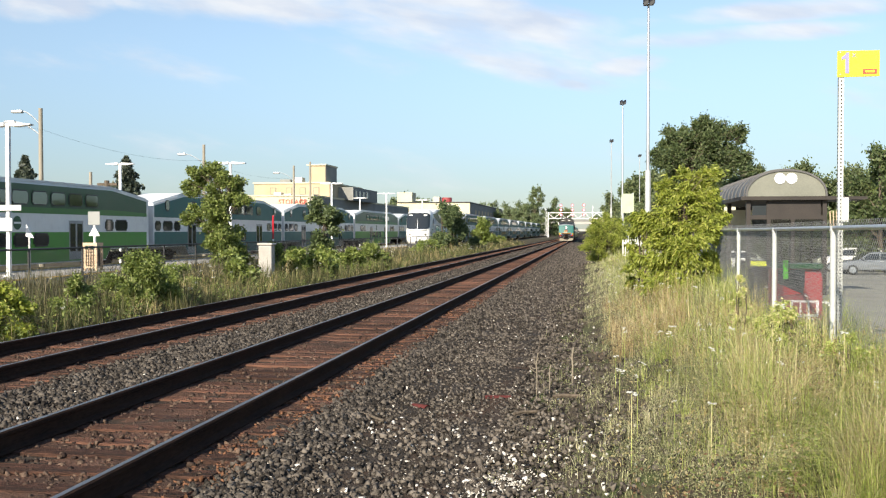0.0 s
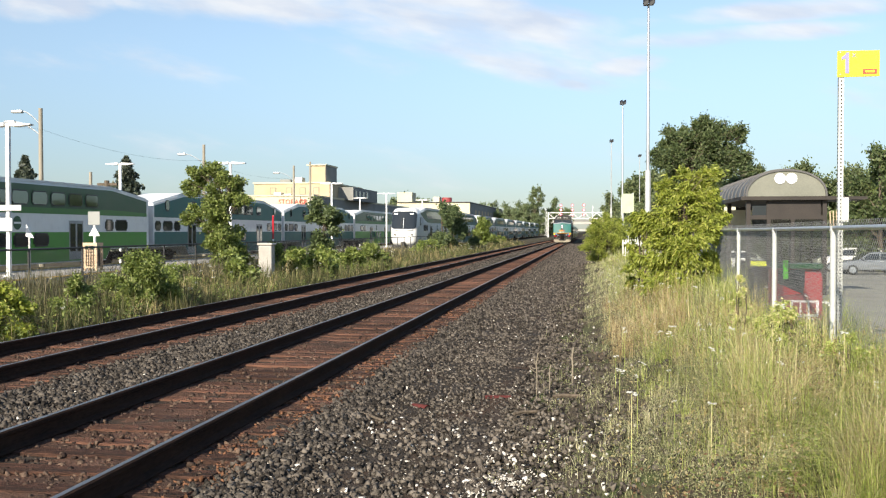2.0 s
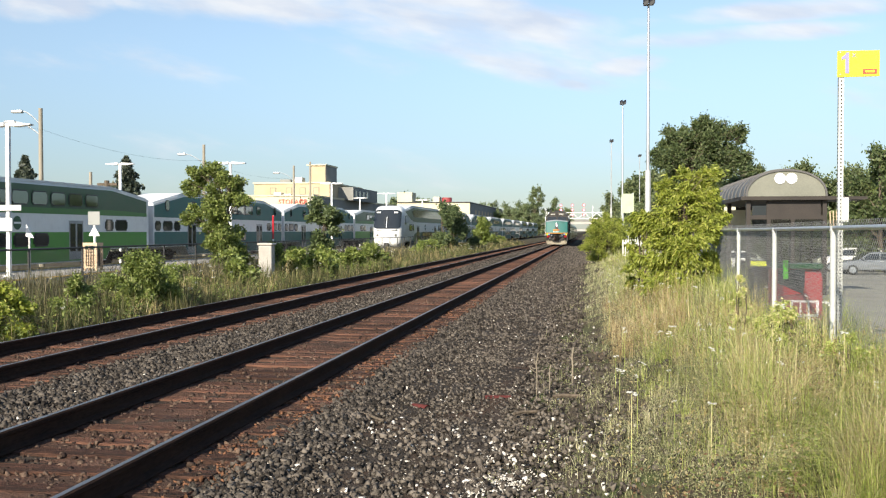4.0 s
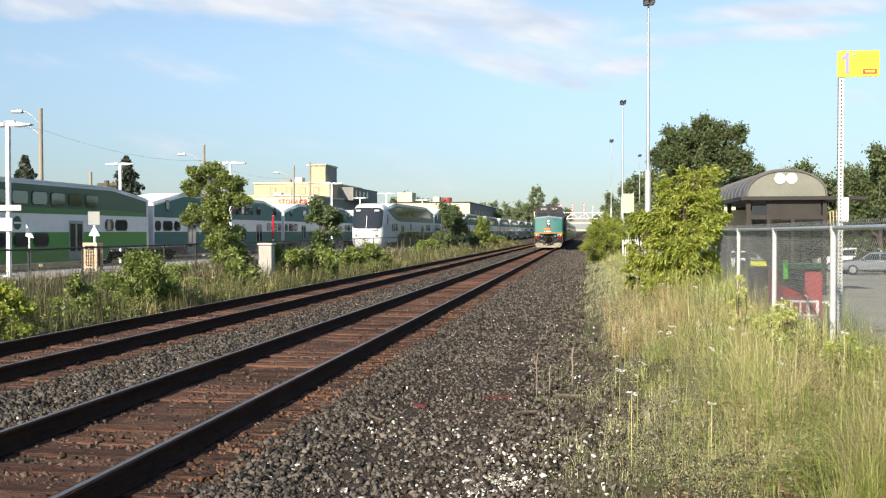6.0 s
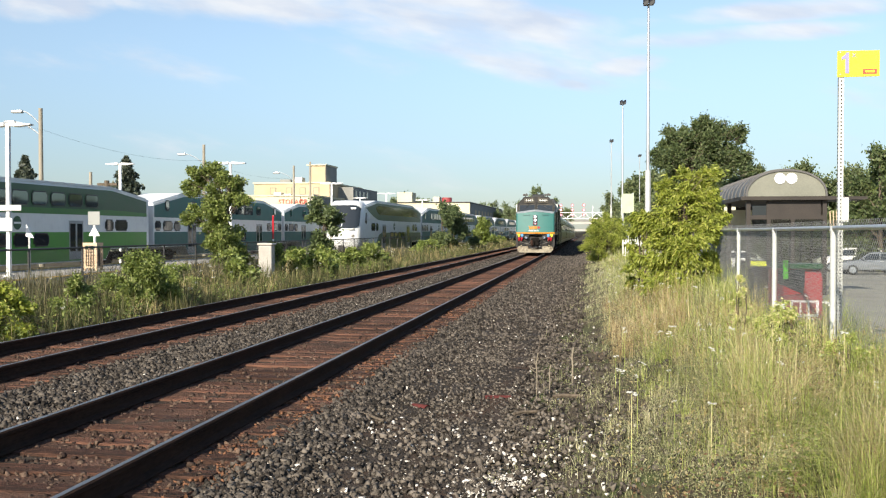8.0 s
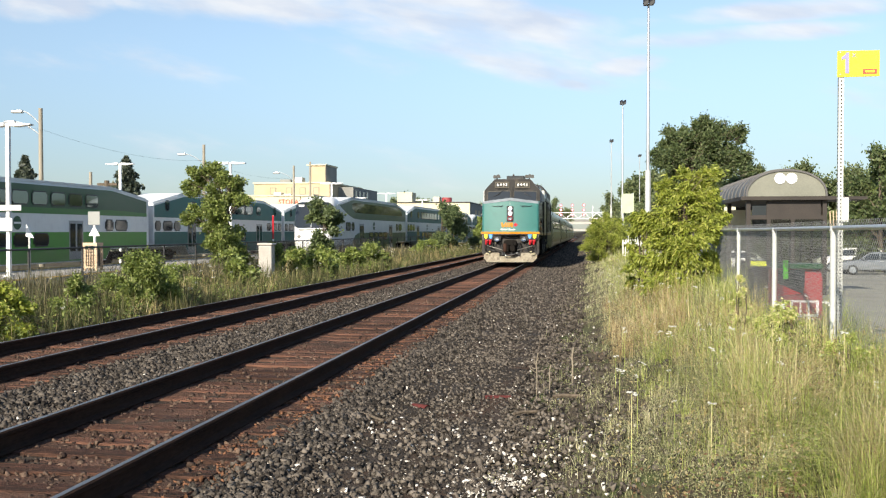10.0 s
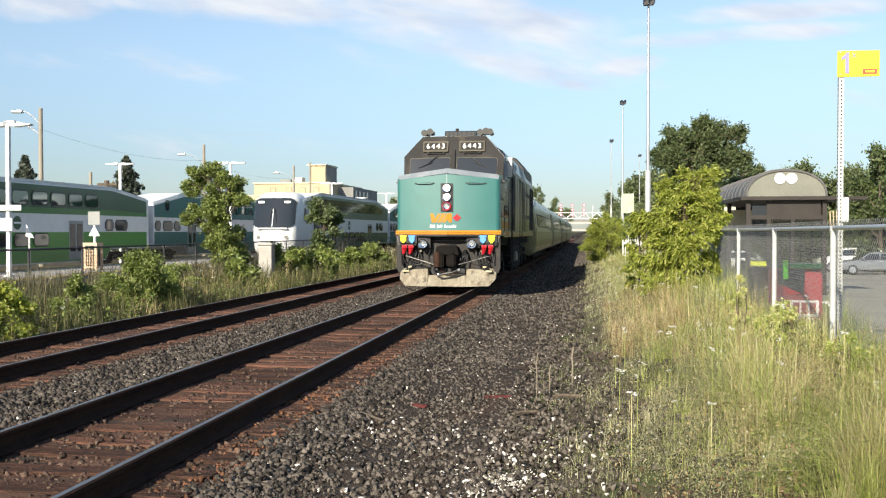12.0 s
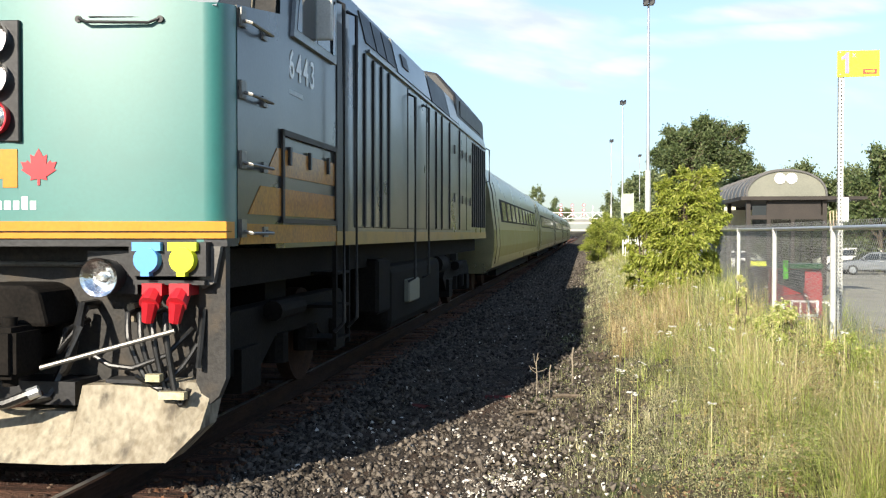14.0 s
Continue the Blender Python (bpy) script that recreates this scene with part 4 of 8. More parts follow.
        P("side_window", solid([(1.74, 3.33), (2.26, 3.33), (2.26, 3.85), (1.86, 3.85)], "x", s * 1.53, s * 1.54), "glass", fr)
        P("side_window", solid([(2.33, 3.33), (2.91, 3.33), (2.91, 3.85), (2.33, 3.85)], "x", s * 1.53, s * 1.54), "glass", fr)
        P("wind_deflector", soft_box((s * 1.58 - 0.06, 2.3, 3.36), (s * 1.58 + 0.1, 2.35, 3.98), 0.02, 2), "pale_post", cab, "pale grey mirror panel")
        bm = bmesh.new()
        rod(bm, (s * 1.5, 2.33, 3.46), (s * 1.6, 2.33, 3.46), 0.012, n=5)
        rod(bm, (s * 1.5, 2.33, 3.85), (s * 1.6, 2.33, 3.85), 0.012, n=5)
        P("deflector_bracket", bm, "galv", cab)
        # battery box door and yellow stripes on the cab side
        P("stripe_panel", solid([(0.5, 1.54), (3.04, 1.54), (3.04, 1.69), (0.56, 1.69)], "x", s * 1.5, s * 1.512), "ghost_stripe", ob, "worn faded orange side stripe")
        P("stripe_panel", solid([(0.66, 1.76), (3.04, 1.76), (3.04, 1.98), (0.92, 1.98)], "x", s * 1.5, s * 1.512), "ghost_stripe", ob, "worn faded orange side stripe")
        P("stripe_panel", solid([(1.05, 2.08), (3.04, 2.08), (3.04, 2.3), (1.3, 2.3)], "x", s * 1.5, s * 1.512), "ghost_stripe", ob, "worn faded orange side stripe")
        bm = bmesh.new()
        for a, b in (((1.39, 1.7), (1.44, 2.46)), ((2.98, 1.7), (3.02, 2.46)), ((1.39, 2.41), (3.02, 2.46)), ((1.39, 1.7), (3.02, 1.74))):
            box(bm, (s * 1.505, a[0], a[1]), (s * 1.53, b[0], b[1]))
        hatch = P("hatch_frame", bm, "brown_metal", ob)
        for y in (1.56, 2.12, 2.7):
            P("hatch_latch", boxes(((s * 1.51, y, 2.18), (s * 1.535, y + 0.05, 2.33))), "black", hatch)
        # grab irons on the nose side
        for z in (3.14, 2.63, 2.13, 1.64):
            bm = bmesh.new()
            tube(bm, ((s * 1.5, 0.55, z), (s * 1.58, 0.55, z - 0.02), (s * 1.58, 1.0, z - 0.02), (s * 1.5, 1.0, z)), 0.013)
            box(bm, (s * 1.5, 0.5, z - 0.05), (s * 1.525, 0.6, z + 0.08))
            box(bm, (s * 1.5, 0.95, z - 0.05), (s * 1.525, 1.05, z + 0.03))
            P("grab_iron", bm, "grip_steel", ob)
        # side numbers
        for i, ch in enumerate("6443"):
            me = text_mesh(ch, 0.34, 0.002, 0.85, 1.0, 0.004)
            me.transform(pose(s * 1.504, 1.98 + s * (i - 1.5) * 0.195, 3.02, 0, 0, 90 if s > 0 else -90))
            P("side_digit", me, "white_paint", cab, "pale grey numeral")
        P("lettering_bar", boxes(((s * 1.501, 1.62, 2.78), (s * 1.505, 2.0, 2.82))), "silver", cab)
        # doorway, steps, long handrails behind the cab
        P("doorway", boxes(((s * 1.495, 3.1, 1.5), (s * 1.508, 3.5, 3.72))), "black", ob, "dark recessed cab door")
        for y in (3.0, 3.5):
            bm = bmesh.new()
            tube(bm, ((s * 1.5, y, 3.9), (s * 1.6, y, 3.85), (s * 1.6, y, 0.75), (s * 1.5, y, 0.65)), 0.02)
            P("handrail", bm, "black", ob)
        for z in (0.55, 0.88, 1.21):
            P("cab_step", boxes(((s * 1.2, 3.06, z), (s * 1.52, 3.5, z + 0.03))), "frame_grime", ob)
        bm = bmesh.new()
        box(bm, (s * 1.48, 3.01, 0.5), (s * 1.52, 3.06, 1.5))
        box(bm, (s * 1.48, 3.5, 0.5), (s * 1.52, 3.55, 1.5))
        P("step_stringer", bm, "frame_grime", ob)
        # hood sides: door panels, ribs, louvres
        edges = (3.75, 4.2, 4.62, 5.04, 5.46, 6.7, 8.2, 9.1, 9.7, 10.6, 11.9, 13.0, 13.9)
        for a, b in zip(edges, edges[1:]):
            P("hood_door", soft_box((s * 1.5 - 0.015, a + 0.04, 1.68), (s * 1.5 + 0.015, b - 0.04, 3.62), 0.01, 1), "loco_grey", hood)
        for y in (4.2, 4.62, 5.04, 5.46, 9.1, 9.7, 10.6, 11.9):
            w = 0.035 if y < 6 else 0.014
            P("hood_rib", boxes(((s * 1.5, y - w, 1.7), (s * 1.535, y + w, 3.6))), "black", hood)
        for i in range(7):
            y = 14.0 + i * 0.38
            P("louvre", boxes(((s * 1.5, y, 1.75), (s * 1.535, y + 0.08, 3.58))), "black", hood)
        for y in (11.2, 12.3, 12.9, 13.5):
            for z in (2.2, 3.1):
                P("door_hinge", boxes(((s * 1.51, y, z), (s * 1.54, y + 0.03, z + 0.16))), "grip_steel", hood)
        for y in (6.8, 7.9):
            bm = bmesh.new()
            tube(bm, ((s * 1.5, y, 3.55), (s * 1.6, y, 3.5), (s * 1.6, y, 1.0), (s * 1.5, y, 0.95)), 0.022)
            P("handrail", bm, "black", ob)
        bm = bmesh.new()
        tube(bm, ((s * 1.5, 16.6, 3.7), (s * 1.6, 16.65, 3.65), (s * 1.6, 16.65, 2.9), (s * 1.5, 16.6, 2.85)), 0.018)
        P("handrail", bm, "black", ob)
        P("sill_stripe", boxes(((s * 1.5, 3.06, 1.5), (s * 1.516, 16.75, 1.64))), "faded_yellow", ob, "dull yellow sill stripe")
        # grilles on the sloping shoulder

        def shoulder(y0, y1, k0, k1, t):
            bm = bmesh.new()
            n = Vector((0.5, 0, 0.12)).normalized()
            for y in (y0, y1):
                for k, d in ((k0, -0.02), (k1, -0.02), (k1, t), (k0, t)):
                    p = Vector((1.5, y, 3.7)) + Vector((-0.12, 0, 0.5)) * k + n * d
                    bm.verts.new((s * p.x, p.y, p.z))
            bm.verts.ensure_lookup_table()
            v = bm.verts
            for f in ((0, 1, 2, 3), (4, 5, 6, 7), (0, 1, 5, 4), (1, 2, 6, 5), (2, 3, 7, 6), (3, 0, 4, 7)):
                bm.faces.new([v[i] for i in f])
            return bm
        for y0, y1 in ((4.36, 4.86), (4.94, 5.42), (5.5, 5.98)):
            P("intake_grille", shoulder(y0, y1, 0.12, 0.85, 0.012), "black", hood)
        P("shoulder_panel", shoulder(6.1, 8.65, 0.05, 0.95, 0.015), "shoulder", hood)
        P("small_vent", shoulder(6.55, 6.95, 0.35, 0.7, 0.03), "black", hood)
        P("shoulder_panel", shoulder(10.75, 11.9, 0.05, 0.95, 0.012), "shoulder", hood)
        P("roof_rail", boxes(((s * 1.5, 4.4, 3.655), (s * 1.53, 16.6, 3.69))), "shoulder", hood, "pale blue-grey edge strip")
        P("intake_grille", shoulder(8.8, 10.65, 0.05, 0.95, 0.015), "black", hood)

    # roof: radiator hump, fans, exhaust, horns, beacon, air box
    hump = solid(((-1.46, 3.86), (1.46, 3.86), (1.44, 4.3), (1.08, 4.74), (0.6, 4.84), (-0.6, 4.84), (-1.08, 4.74), (-1.44, 4.3)), "y", 11.95, 16.7, 0.05, 2)
    hmp = P("radiator_hump", hump, "black", ob, "raised dark radiator housing")
    for y in (13.0, 14.3, 15.6):
        bm = bmesh.new()
        rod(bm, (0, y, 4.8), (0, y, 4.92), 0.55, n=18)
        P("fan", bm, "black", hmp)
    for s in (-1, 1):
        P("radiator_grille", boxes(((s * 1.4, 12.4, 3.95), (s * 1.47, 15.9, 4.25))), "black", hmp)
    bx = P("air_box", soft_box((-0.35, 1.95, 4.5), (0.62, 2.9, 4.78), 0.02, 1), "loco_grey", ob, "roof box with a grille front")
    bm = bmesh.new()
    for i in range(7):
        box(bm, (-0.3 + i * 0.13, 1.93, 4.56), (-0.22 + i * 0.13, 1.96, 4.73))
    P("grille", bm, "black", bx)
    for x, k in ((-0.88, (-0.1, 0.09)), (0.86, (-0.13, 0.05, 0.18))):
        bm = bmesh.new()
        rod(bm, (x, 2.2, 4.5), (x, 2.2, 4.74), 0.03, n=6)
        rod(bm, (x - 0.16, 2.2, 4.7), (x + 0.18, 2.2, 4.7), 0.03, n=6)
        for i, dx in enumerate(k):
            z = 4.73 + 0.03 * (i % 2)
            rod(bm, (x + dx, 2.32, z), (x + dx, 2.02 - 0.06 * i, z), 0.03, 0.06, n=10, caps=False)
            rod(bm, (x + dx, 2.02 - 0.06 * i, z), (x + dx, 1.93 - 0.06 * i, z), 0.05, 0.1, n=14, caps=False)
            rod(bm, (x + dx, 1.93 - 0.06 * i, z), (x + dx, 1.99 - 0.06 * i, z), 0.1, 0.04, n=14)
            rod(bm, (x + dx, 2.3, z), (x + dx, 2.4, z), 0.075, n=10)
        P("horn", bm, "horn_grey", ob, "cluster of air horn trumpets", True)
    bm = bmesh.new()
    rod(bm, (0.02, 2.05, 4.78), (0.02, 2.05, 4.86), 0.05, n=10)
    P("beacon", bm, "rust", ob)
    P("exhaust_stack", boxes(((-0.3, 9.0, 4.5), (0.3, 9.9, 4.72))), "rust", ob)

    # pilot: plate, plow, coupler, lamps, sockets, hoses
    P("end_plate", boxes(((-1.38, 0.42, 0.45), (1.38, 0.5, 1.53))), "end_grey", ob, "grimy grey end plate under the nose")
    for s in (-1, 1):
        bm = solid([(s * 1.28, 0.35), (s * 1.45, 0.5), (s * 1.5, 0.62), (s * 1.5, 1.53), (s * 1.32, 1.53), (s * 1.3, 0.9)], "y", 0.26, 0.34)
        P("end_bracket", bm, "end_grey", ob)
        bm = bmesh.new()
        rod(bm, (s * 0.7, 0.42, 1.32), (s * 0.7, 0.115, 1.32), 0.10, 0.125, n=18)
        rod(bm, (s * 0.7, 0.115, 1.32), (s * 0.7, 0.045, 1.32), 0.125, 0.135, n=22, caps=False)
        dl = P("ditch_light", bm, "black", ob, "round ditch light in a black can", True)
        bm = bmesh.new()
        rod(bm, (s * 0.7, 0.045, 1.32), (s * 0.7, 0.056, 1.32), 0.132, 0.11, 22, caps=False)
        rod(bm, (s * 0.7, 0.056, 1.32), (s * 0.7, 0.1, 1.32), 0.11, 0.06, 22, caps=False)
        rod(bm, (s * 0.7, 0.1, 1.32), (s * 0.7, 0.11, 1.32), 0.06, 0.0, 22, caps=False)
        lens = P("reflector", bm, "chrome", dl, "bright lamp reflector", True)
        bm = bmesh.new()
        rod(bm, (s * 0.7, 0.1, 1.32), (s * 0.7, 0.062, 1.32), 0.034, 0.026, 12)
        P("bulb", bm, "lens", lens)
        P("lamp_bracket", boxes(((s * 0.7 - 0.16, 0.2, 1.2), (s * 0.7 + 0.2, 0.42, 1.5))), "black", dl)
        sock = P("socket_box", boxes(((s * 1.15 - 0.27, 0.12, 1.33), (s * 1.15 + 0.27, 0.4, 1.56))), "black", ob, "black box with coloured round covers")
        for x, m in ((1.02, "blue"), (1.27, "lime")):
            bm = bmesh.new()
            disc(bm, (s * x, 0.12, 1.44), 0.094, 0.05, 18, 0.086)
            box(bm, (s * x - 0.03, 0.06, 1.33), (s * x + 0.03, 0.12, 1.36))
            box(bm, (s * x - 0.1, 0.08, 1.5), (s * x + 0.1, 0.13, 1.56))
            P("socket_cover", bm, m, sock, "%s round socket cover" % ("blue" if m == "blue" else "yellow"), True)
        for x in (1.05, 1.24):
            bm = bmesh.new()
            rod(bm, (s * x, 0.2, 1.26), (s * x, 0.06, 1.14), 0.055, 0.07, n=10)
            box(bm, (s * x - 0.07, 0.1, 1.2), (s * x + 0.07, 0.3, 1.28))
            rod(bm, (s * x, 0.08, 1.16), (s * x - 0.03, 0.1, 1.02), 0.06, 0.04, n=8)
            P("cable_socket", bm, "red", ob, "red hinged cable socket cover")
        P("socket_shelf", boxes(((s * 1.15 - 0.25, 0.14, 1.27), (s * 1.15 + 0.25, 0.42, 1.3))), "black", ob)
        # bundle of brake hoses
        for i in range(4):
            x = s * (0.82 + 0.09 * i)
            bm = bmesh.new()
            tube(bm, [(x, 0.4, 1.08), (x, 0.22, 1.06), (x + s * 0.02, 0.18, 0.95)] + sag((x + s * 0.03, 0.17, 0.9), (s * (1.1 + 0.06 * i), 0.16, 0.56), 0.1 + 0.05 * i, 8), 0.021, 8)
            P("brake_hose", bm, "rubber", ob)
        bm = bmesh.new()
        tube(bm, sag((s * 0.45, 0.3, 1.1), (s * 0.32, 0.1, 0.5), 0.05, 6) + [Vector((s * 0.15, 0.02, 0.47))], 0.03)
        P("train_line_hose", bm, "rubber", ob)
        bm = bmesh.new()
        tube(bm, sag((s * 1.35, 0.25, 1.1), (s * 1.33, 0.2, 0.7), 0.02, 5), 0.02)
        P("hose", bm, "rubber", ob)
        bm = bmesh.new()
        rod(bm, (s * 1.2, 0.12, 0.96), (s * 0.36, -0.08, 0.72), 0.017, n=8)
        P("uncoupling_lever", bm, "grip_steel", ob, "long dull steel rod")
        bm = bmesh.new()
        box(bm, (s * 1.1, 0.08, 0.5), (s * 1.28, 0.14, 0.55))
        box(bm, (s * 1.02, 0.06, 0.62), (s * 1.12, 0.12, 0.67))
        P("hose_glad_hand", bm, "brass", ob, "pale metal hose coupling")
    P("cross_pipe", rods(((-0.55, 0.38, 1.4), (0.55, 0.38, 1.4), 0.02), n=8), "grip_steel", ob)
    for x in (-0.95, -0.8, 0.8, 0.95):
        bm = bmesh.new()
        rod(bm, (x, 0.42, 1.1), (x, 0.3, 1.1), 0.03, n=8)
        rod(bm, (x, 0.33, 1.13), (x, 0.33, 1.0), 0.022, n=8)
        P("hose_cock", bm, "plow", ob)
    for s in (-1, 1):
        bm = bmesh.new()
        tube(bm, [(s * 1.22, 0.36, 0.95), (s * 1.1, 0.2, 0.78), (s * 0.9, 0.12, 0.7), (s * 0.75, 0.1, 0.72), (s * 0.6, 0.12, 0.8)], 0.019, 8)
        P("steam_hose", bm, "rubber", ob)
        bm = bmesh.new()
        tube(bm, sag((s * 1.28, 0.3, 0.85), (s * 0.95, 0.06, 0.66), 0.14, 8), 0.017, 8)
        P("steam_hose", bm, "rubber", ob)
        bm = bmesh.new()
        tube(bm, [(s * 0.5, 0.4, 1.1), (s * 0.52, 0.22, 1.1), (s * 0.47, 0.17, 0.95), (s * 0.36, 0.14, 0.8), (s * 0.38, 0.2, 0.95), (s * 0.45, 0.38, 1.0)], 0.02, 8)
        P("looped_hose", bm, "rubber", ob)
    # coupler with its carrier
    P("coupler_pocket", solid(((-0.36, 0.98), (0.36, 0.98), (0.3, 1.22), (0.2, 1.27), (-0.2, 1.27), (-0.3, 1.22)), "y", 0.0, 0.5, 0.03, 2), "frame_grime", ob)
    bm = boxes(((-0.3, -0.2, 0.62), (-0.06, 0.3, 1.02)), ((0.02, -0.25, 0.66), (0.28, 0.1, 1.0)), ((-0.2, 0.0, 0.72), (0.2, 0.6, 0.95)))
    bmesh.ops.bevel(bm, geom=list(bm.edges), offset=0.035, segments=2, affect="EDGES")
    rod(bm, (0.16, -0.1, 0.6), (0.16, -0.1, 1.06), 0.05, n=10)
    P("coupler", bm, "frame_grime", ob, "grimy dark knuckle coupler", True)
    bm = bmesh.new()
    rod(bm, (-0.25, -0.17, 0.66), (-0.25, -0.17, 1.05), 0.1, 0.1, n=16)
    rod(bm, (-0.25, -0.17, 1.05), (-0.25, -0.17, 1.08), 0.07, 0.05, n=16)
    P("knuckle", bm, "rust", ob, "rusty rounded knuckle", True)
    bm = bmesh.new()
    tube(bm, ((-0.36, -0.06, 0.62), (-0.3, -0.14, 0.47), (-0.16, -0.2, 0.43), (0.2, -0.2, 0.5), (0.34, -0.16, 0.56)), 0.034, 8)
    P("air_hose", bm, "rubber", ob, "", True)
    bm = bmesh.new()
    rod(bm, (0.33, -0.165, 0.555), (0.39, -0.14, 0.58), 0.04, n=10)
    rod(bm, (-0.18, -0.2, 0.43), (-0.22, -0.19, 0.44), 0.04, n=10)
    P("hose_clamp", bm, "galv", ob)
    for s in (-1, 1):
        bm = bmesh.new()
        tube(bm, [(s * 0.5, 0.4, 1.12), (s * 0.5, 0.2, 1.12), (s * 0.53, 0.1, 0.98), (s * 0.5, 0.06, 0.78), (s * 0.42, 0.1, 0.66)], 0.03, 8)
        P("signal_hose", bm, "rubber", ob, "", True)
        P("end_gusset", solid([(s * 1.3, 1.53), (s * 1.49, 1.53), (s * 1.44, 1.28), (s * 1.36, 1.24), (s * 1.33, 1.34)], "y", 0.2, 0.25), "gusset", ob, "pale grey gusset plate")
        P("plow_hole", boxes(((s * 0.72, 0.1, 0.6), (s * 0.98, 0.26, 0.625))), "black", ob)
    P("coupler_carrier", boxes(((-0.45, 0.1, 0.44), (0.5, 0.5, 0.6))), "black", ob)
    bm = bmesh.new()
    tube(bm, sag((-0.25, -0.05, 0.62), (0.35, -0.05, 0.55), 0.13, 8), 0.02)
    P("coupler_chain", bm, "rust", ob)
    # plow: a wedge-shaped blade with a notch for the coupler
    bm = bmesh.new()
    front = ((-1.38, 0.26), (-1.2, 0.14), (-0.56, 0.03), (-0.53, 0.025), (0.53, 0.025), (0.56, 0.03), (1.2, 0.14), (1.38, 0.26))
    zt = (0.6, 0.62, 0.60, 0.42, 0.42, 0.60, 0.62, 0.6)
    zb = (0.3, 0.1, 0.09, 0.09, 0.09, 0.09, 0.1, 0.3)
    zn = (0.58, 0.6, 0.58, 0.4, 0.4, 0.58, 0.6, 0.58)
    a = [bm.verts.new((x, y - 0.16, z)) for (x, y), z in zip(front, zb)]
    m = [bm.verts.new((x, y - 0.02, (z + w) / 2)) for (x, y), z, w in zip(front, zb, zt)]
    c = [bm.verts.new((x, y + 0.06, z)) for (x, y), z in zip(front, zn)]
    d = [bm.verts.new((x, y + 0.3, z)) for (x, y), z in zip(front, zn)]
    e = [bm.verts.new((x, y + 0.12, z)) for (x, y), z in zip(front, zb)]
    for p, q in ((a, m), (m, c), (c, d), (d, e), (e, a)):
        for i in range(7):
            bm.faces.new((p[i], p[i + 1], q[i + 1], q[i]))
    for i in (0, 7):
        bm.faces.new((a[i], m[i], c[i], d[i], e[i]))
    P("plow", bm, "plow", ob, "worn pale steel snow plow")

    # underframe: sill, fuel tank, trucks
    P("underframe", boxes(((-1.25, 0.5, 1.2), (1.25, 16.7, 1.5))), "frame_grime", ob)
    P("fuel_tank", soft_box((-1.35, 6.3, 0.3), (1.35, 10.6, 1.2), 0.12, 2), "frame_grime", ob)
    for s in (-1, 1):
        P("tank_filler", soft_box((s * 1.38 - 0.05, 7.3, 0.62), (s * 1.38 + 0.05, 8.1, 0.95), 0.02, 1), "shelter_front", ob)
        P("sand_box", soft_box((s * 1.05, 5.4, 0.6), (s * 1.4, 6.1, 1.3), 0.04, 1), "frame_grime", ob)
        bm = bmesh.new()
        rod(bm, (s * 1.2, 10.8, 1.05), (s * 1.2, 11.6, 1.05), 0.17, n=12)
        P("air_reservoir", bm, "frame_grime", ob, "", True)
    for y in (2.75, 13.9):
        bm = bmesh.new()
        for s in (-1, 1):
            prism(bm, [(y - 2.0, 0.75), (y - 1.5, 0.42), (y - 1.1, 0.42), (y - 0.6, 0.7), (y + 0.6, 0.7), (y + 1.1, 0.42), (y + 1.5, 0.42), (y + 2.0, 0.75), (y + 1.6, 1.0), (y - 1.6, 1.0)], "x", s * 1.02, s * 1.2)
            for dy in (-1.35, 1.35):
                box(bm, (s * 1.0, y + dy - 0.22, 0.35), (s * 1.26, y + dy + 0.22, 0.7))
            for dy in (-0.45, 0.45):
                rod(bm, (s * 1.15, y + dy, 0.45), (s * 1.15, y + dy, 0.72), 0.12, n=10)
            rod(bm, (s * 1.28, y - 0.9, 0.95), (s * 1.28, y - 0.2, 0.95), 0.09, n=10)
        box(bm, (-1.0, y - 0.3, 0.5), (1.0, y + 0.3, 1.2))
        tr = P("truck_frame", bm, "frame_grime", ob)
        for dy in (-1.35, 1.35):
            bm = rods(((-0.83, y + dy, 0.51), (-0.69, y + dy, 0.51), 0.51), ((0.69, y + dy, 0.51), (0.83, y + dy, 0.51), 0.51), ((-0.7, y + dy, 0.51), (0.7, y + dy, 0.51), 0.1), n=24)
            P("wheelset", bm, "rust", tr, "steel wheel pair", True)
    bm = bmesh.new()
    for s in (-1, 1):
        tube(bm, sag((s * 0.8, 16.7, 0.9), (s * 0.8, 17.9, 0.9), 0.25), 0.03)
    P("rear_hoses", bm, "rubber", ob)
    P("rear_coupler", boxes(((-0.18, 16.7, 0.7), (0.18, 17.95, 1.0))), "rust", ob)
    return ob


LOCO = locomotive()
LOCO.scale = (1.018, 1.045, 1)


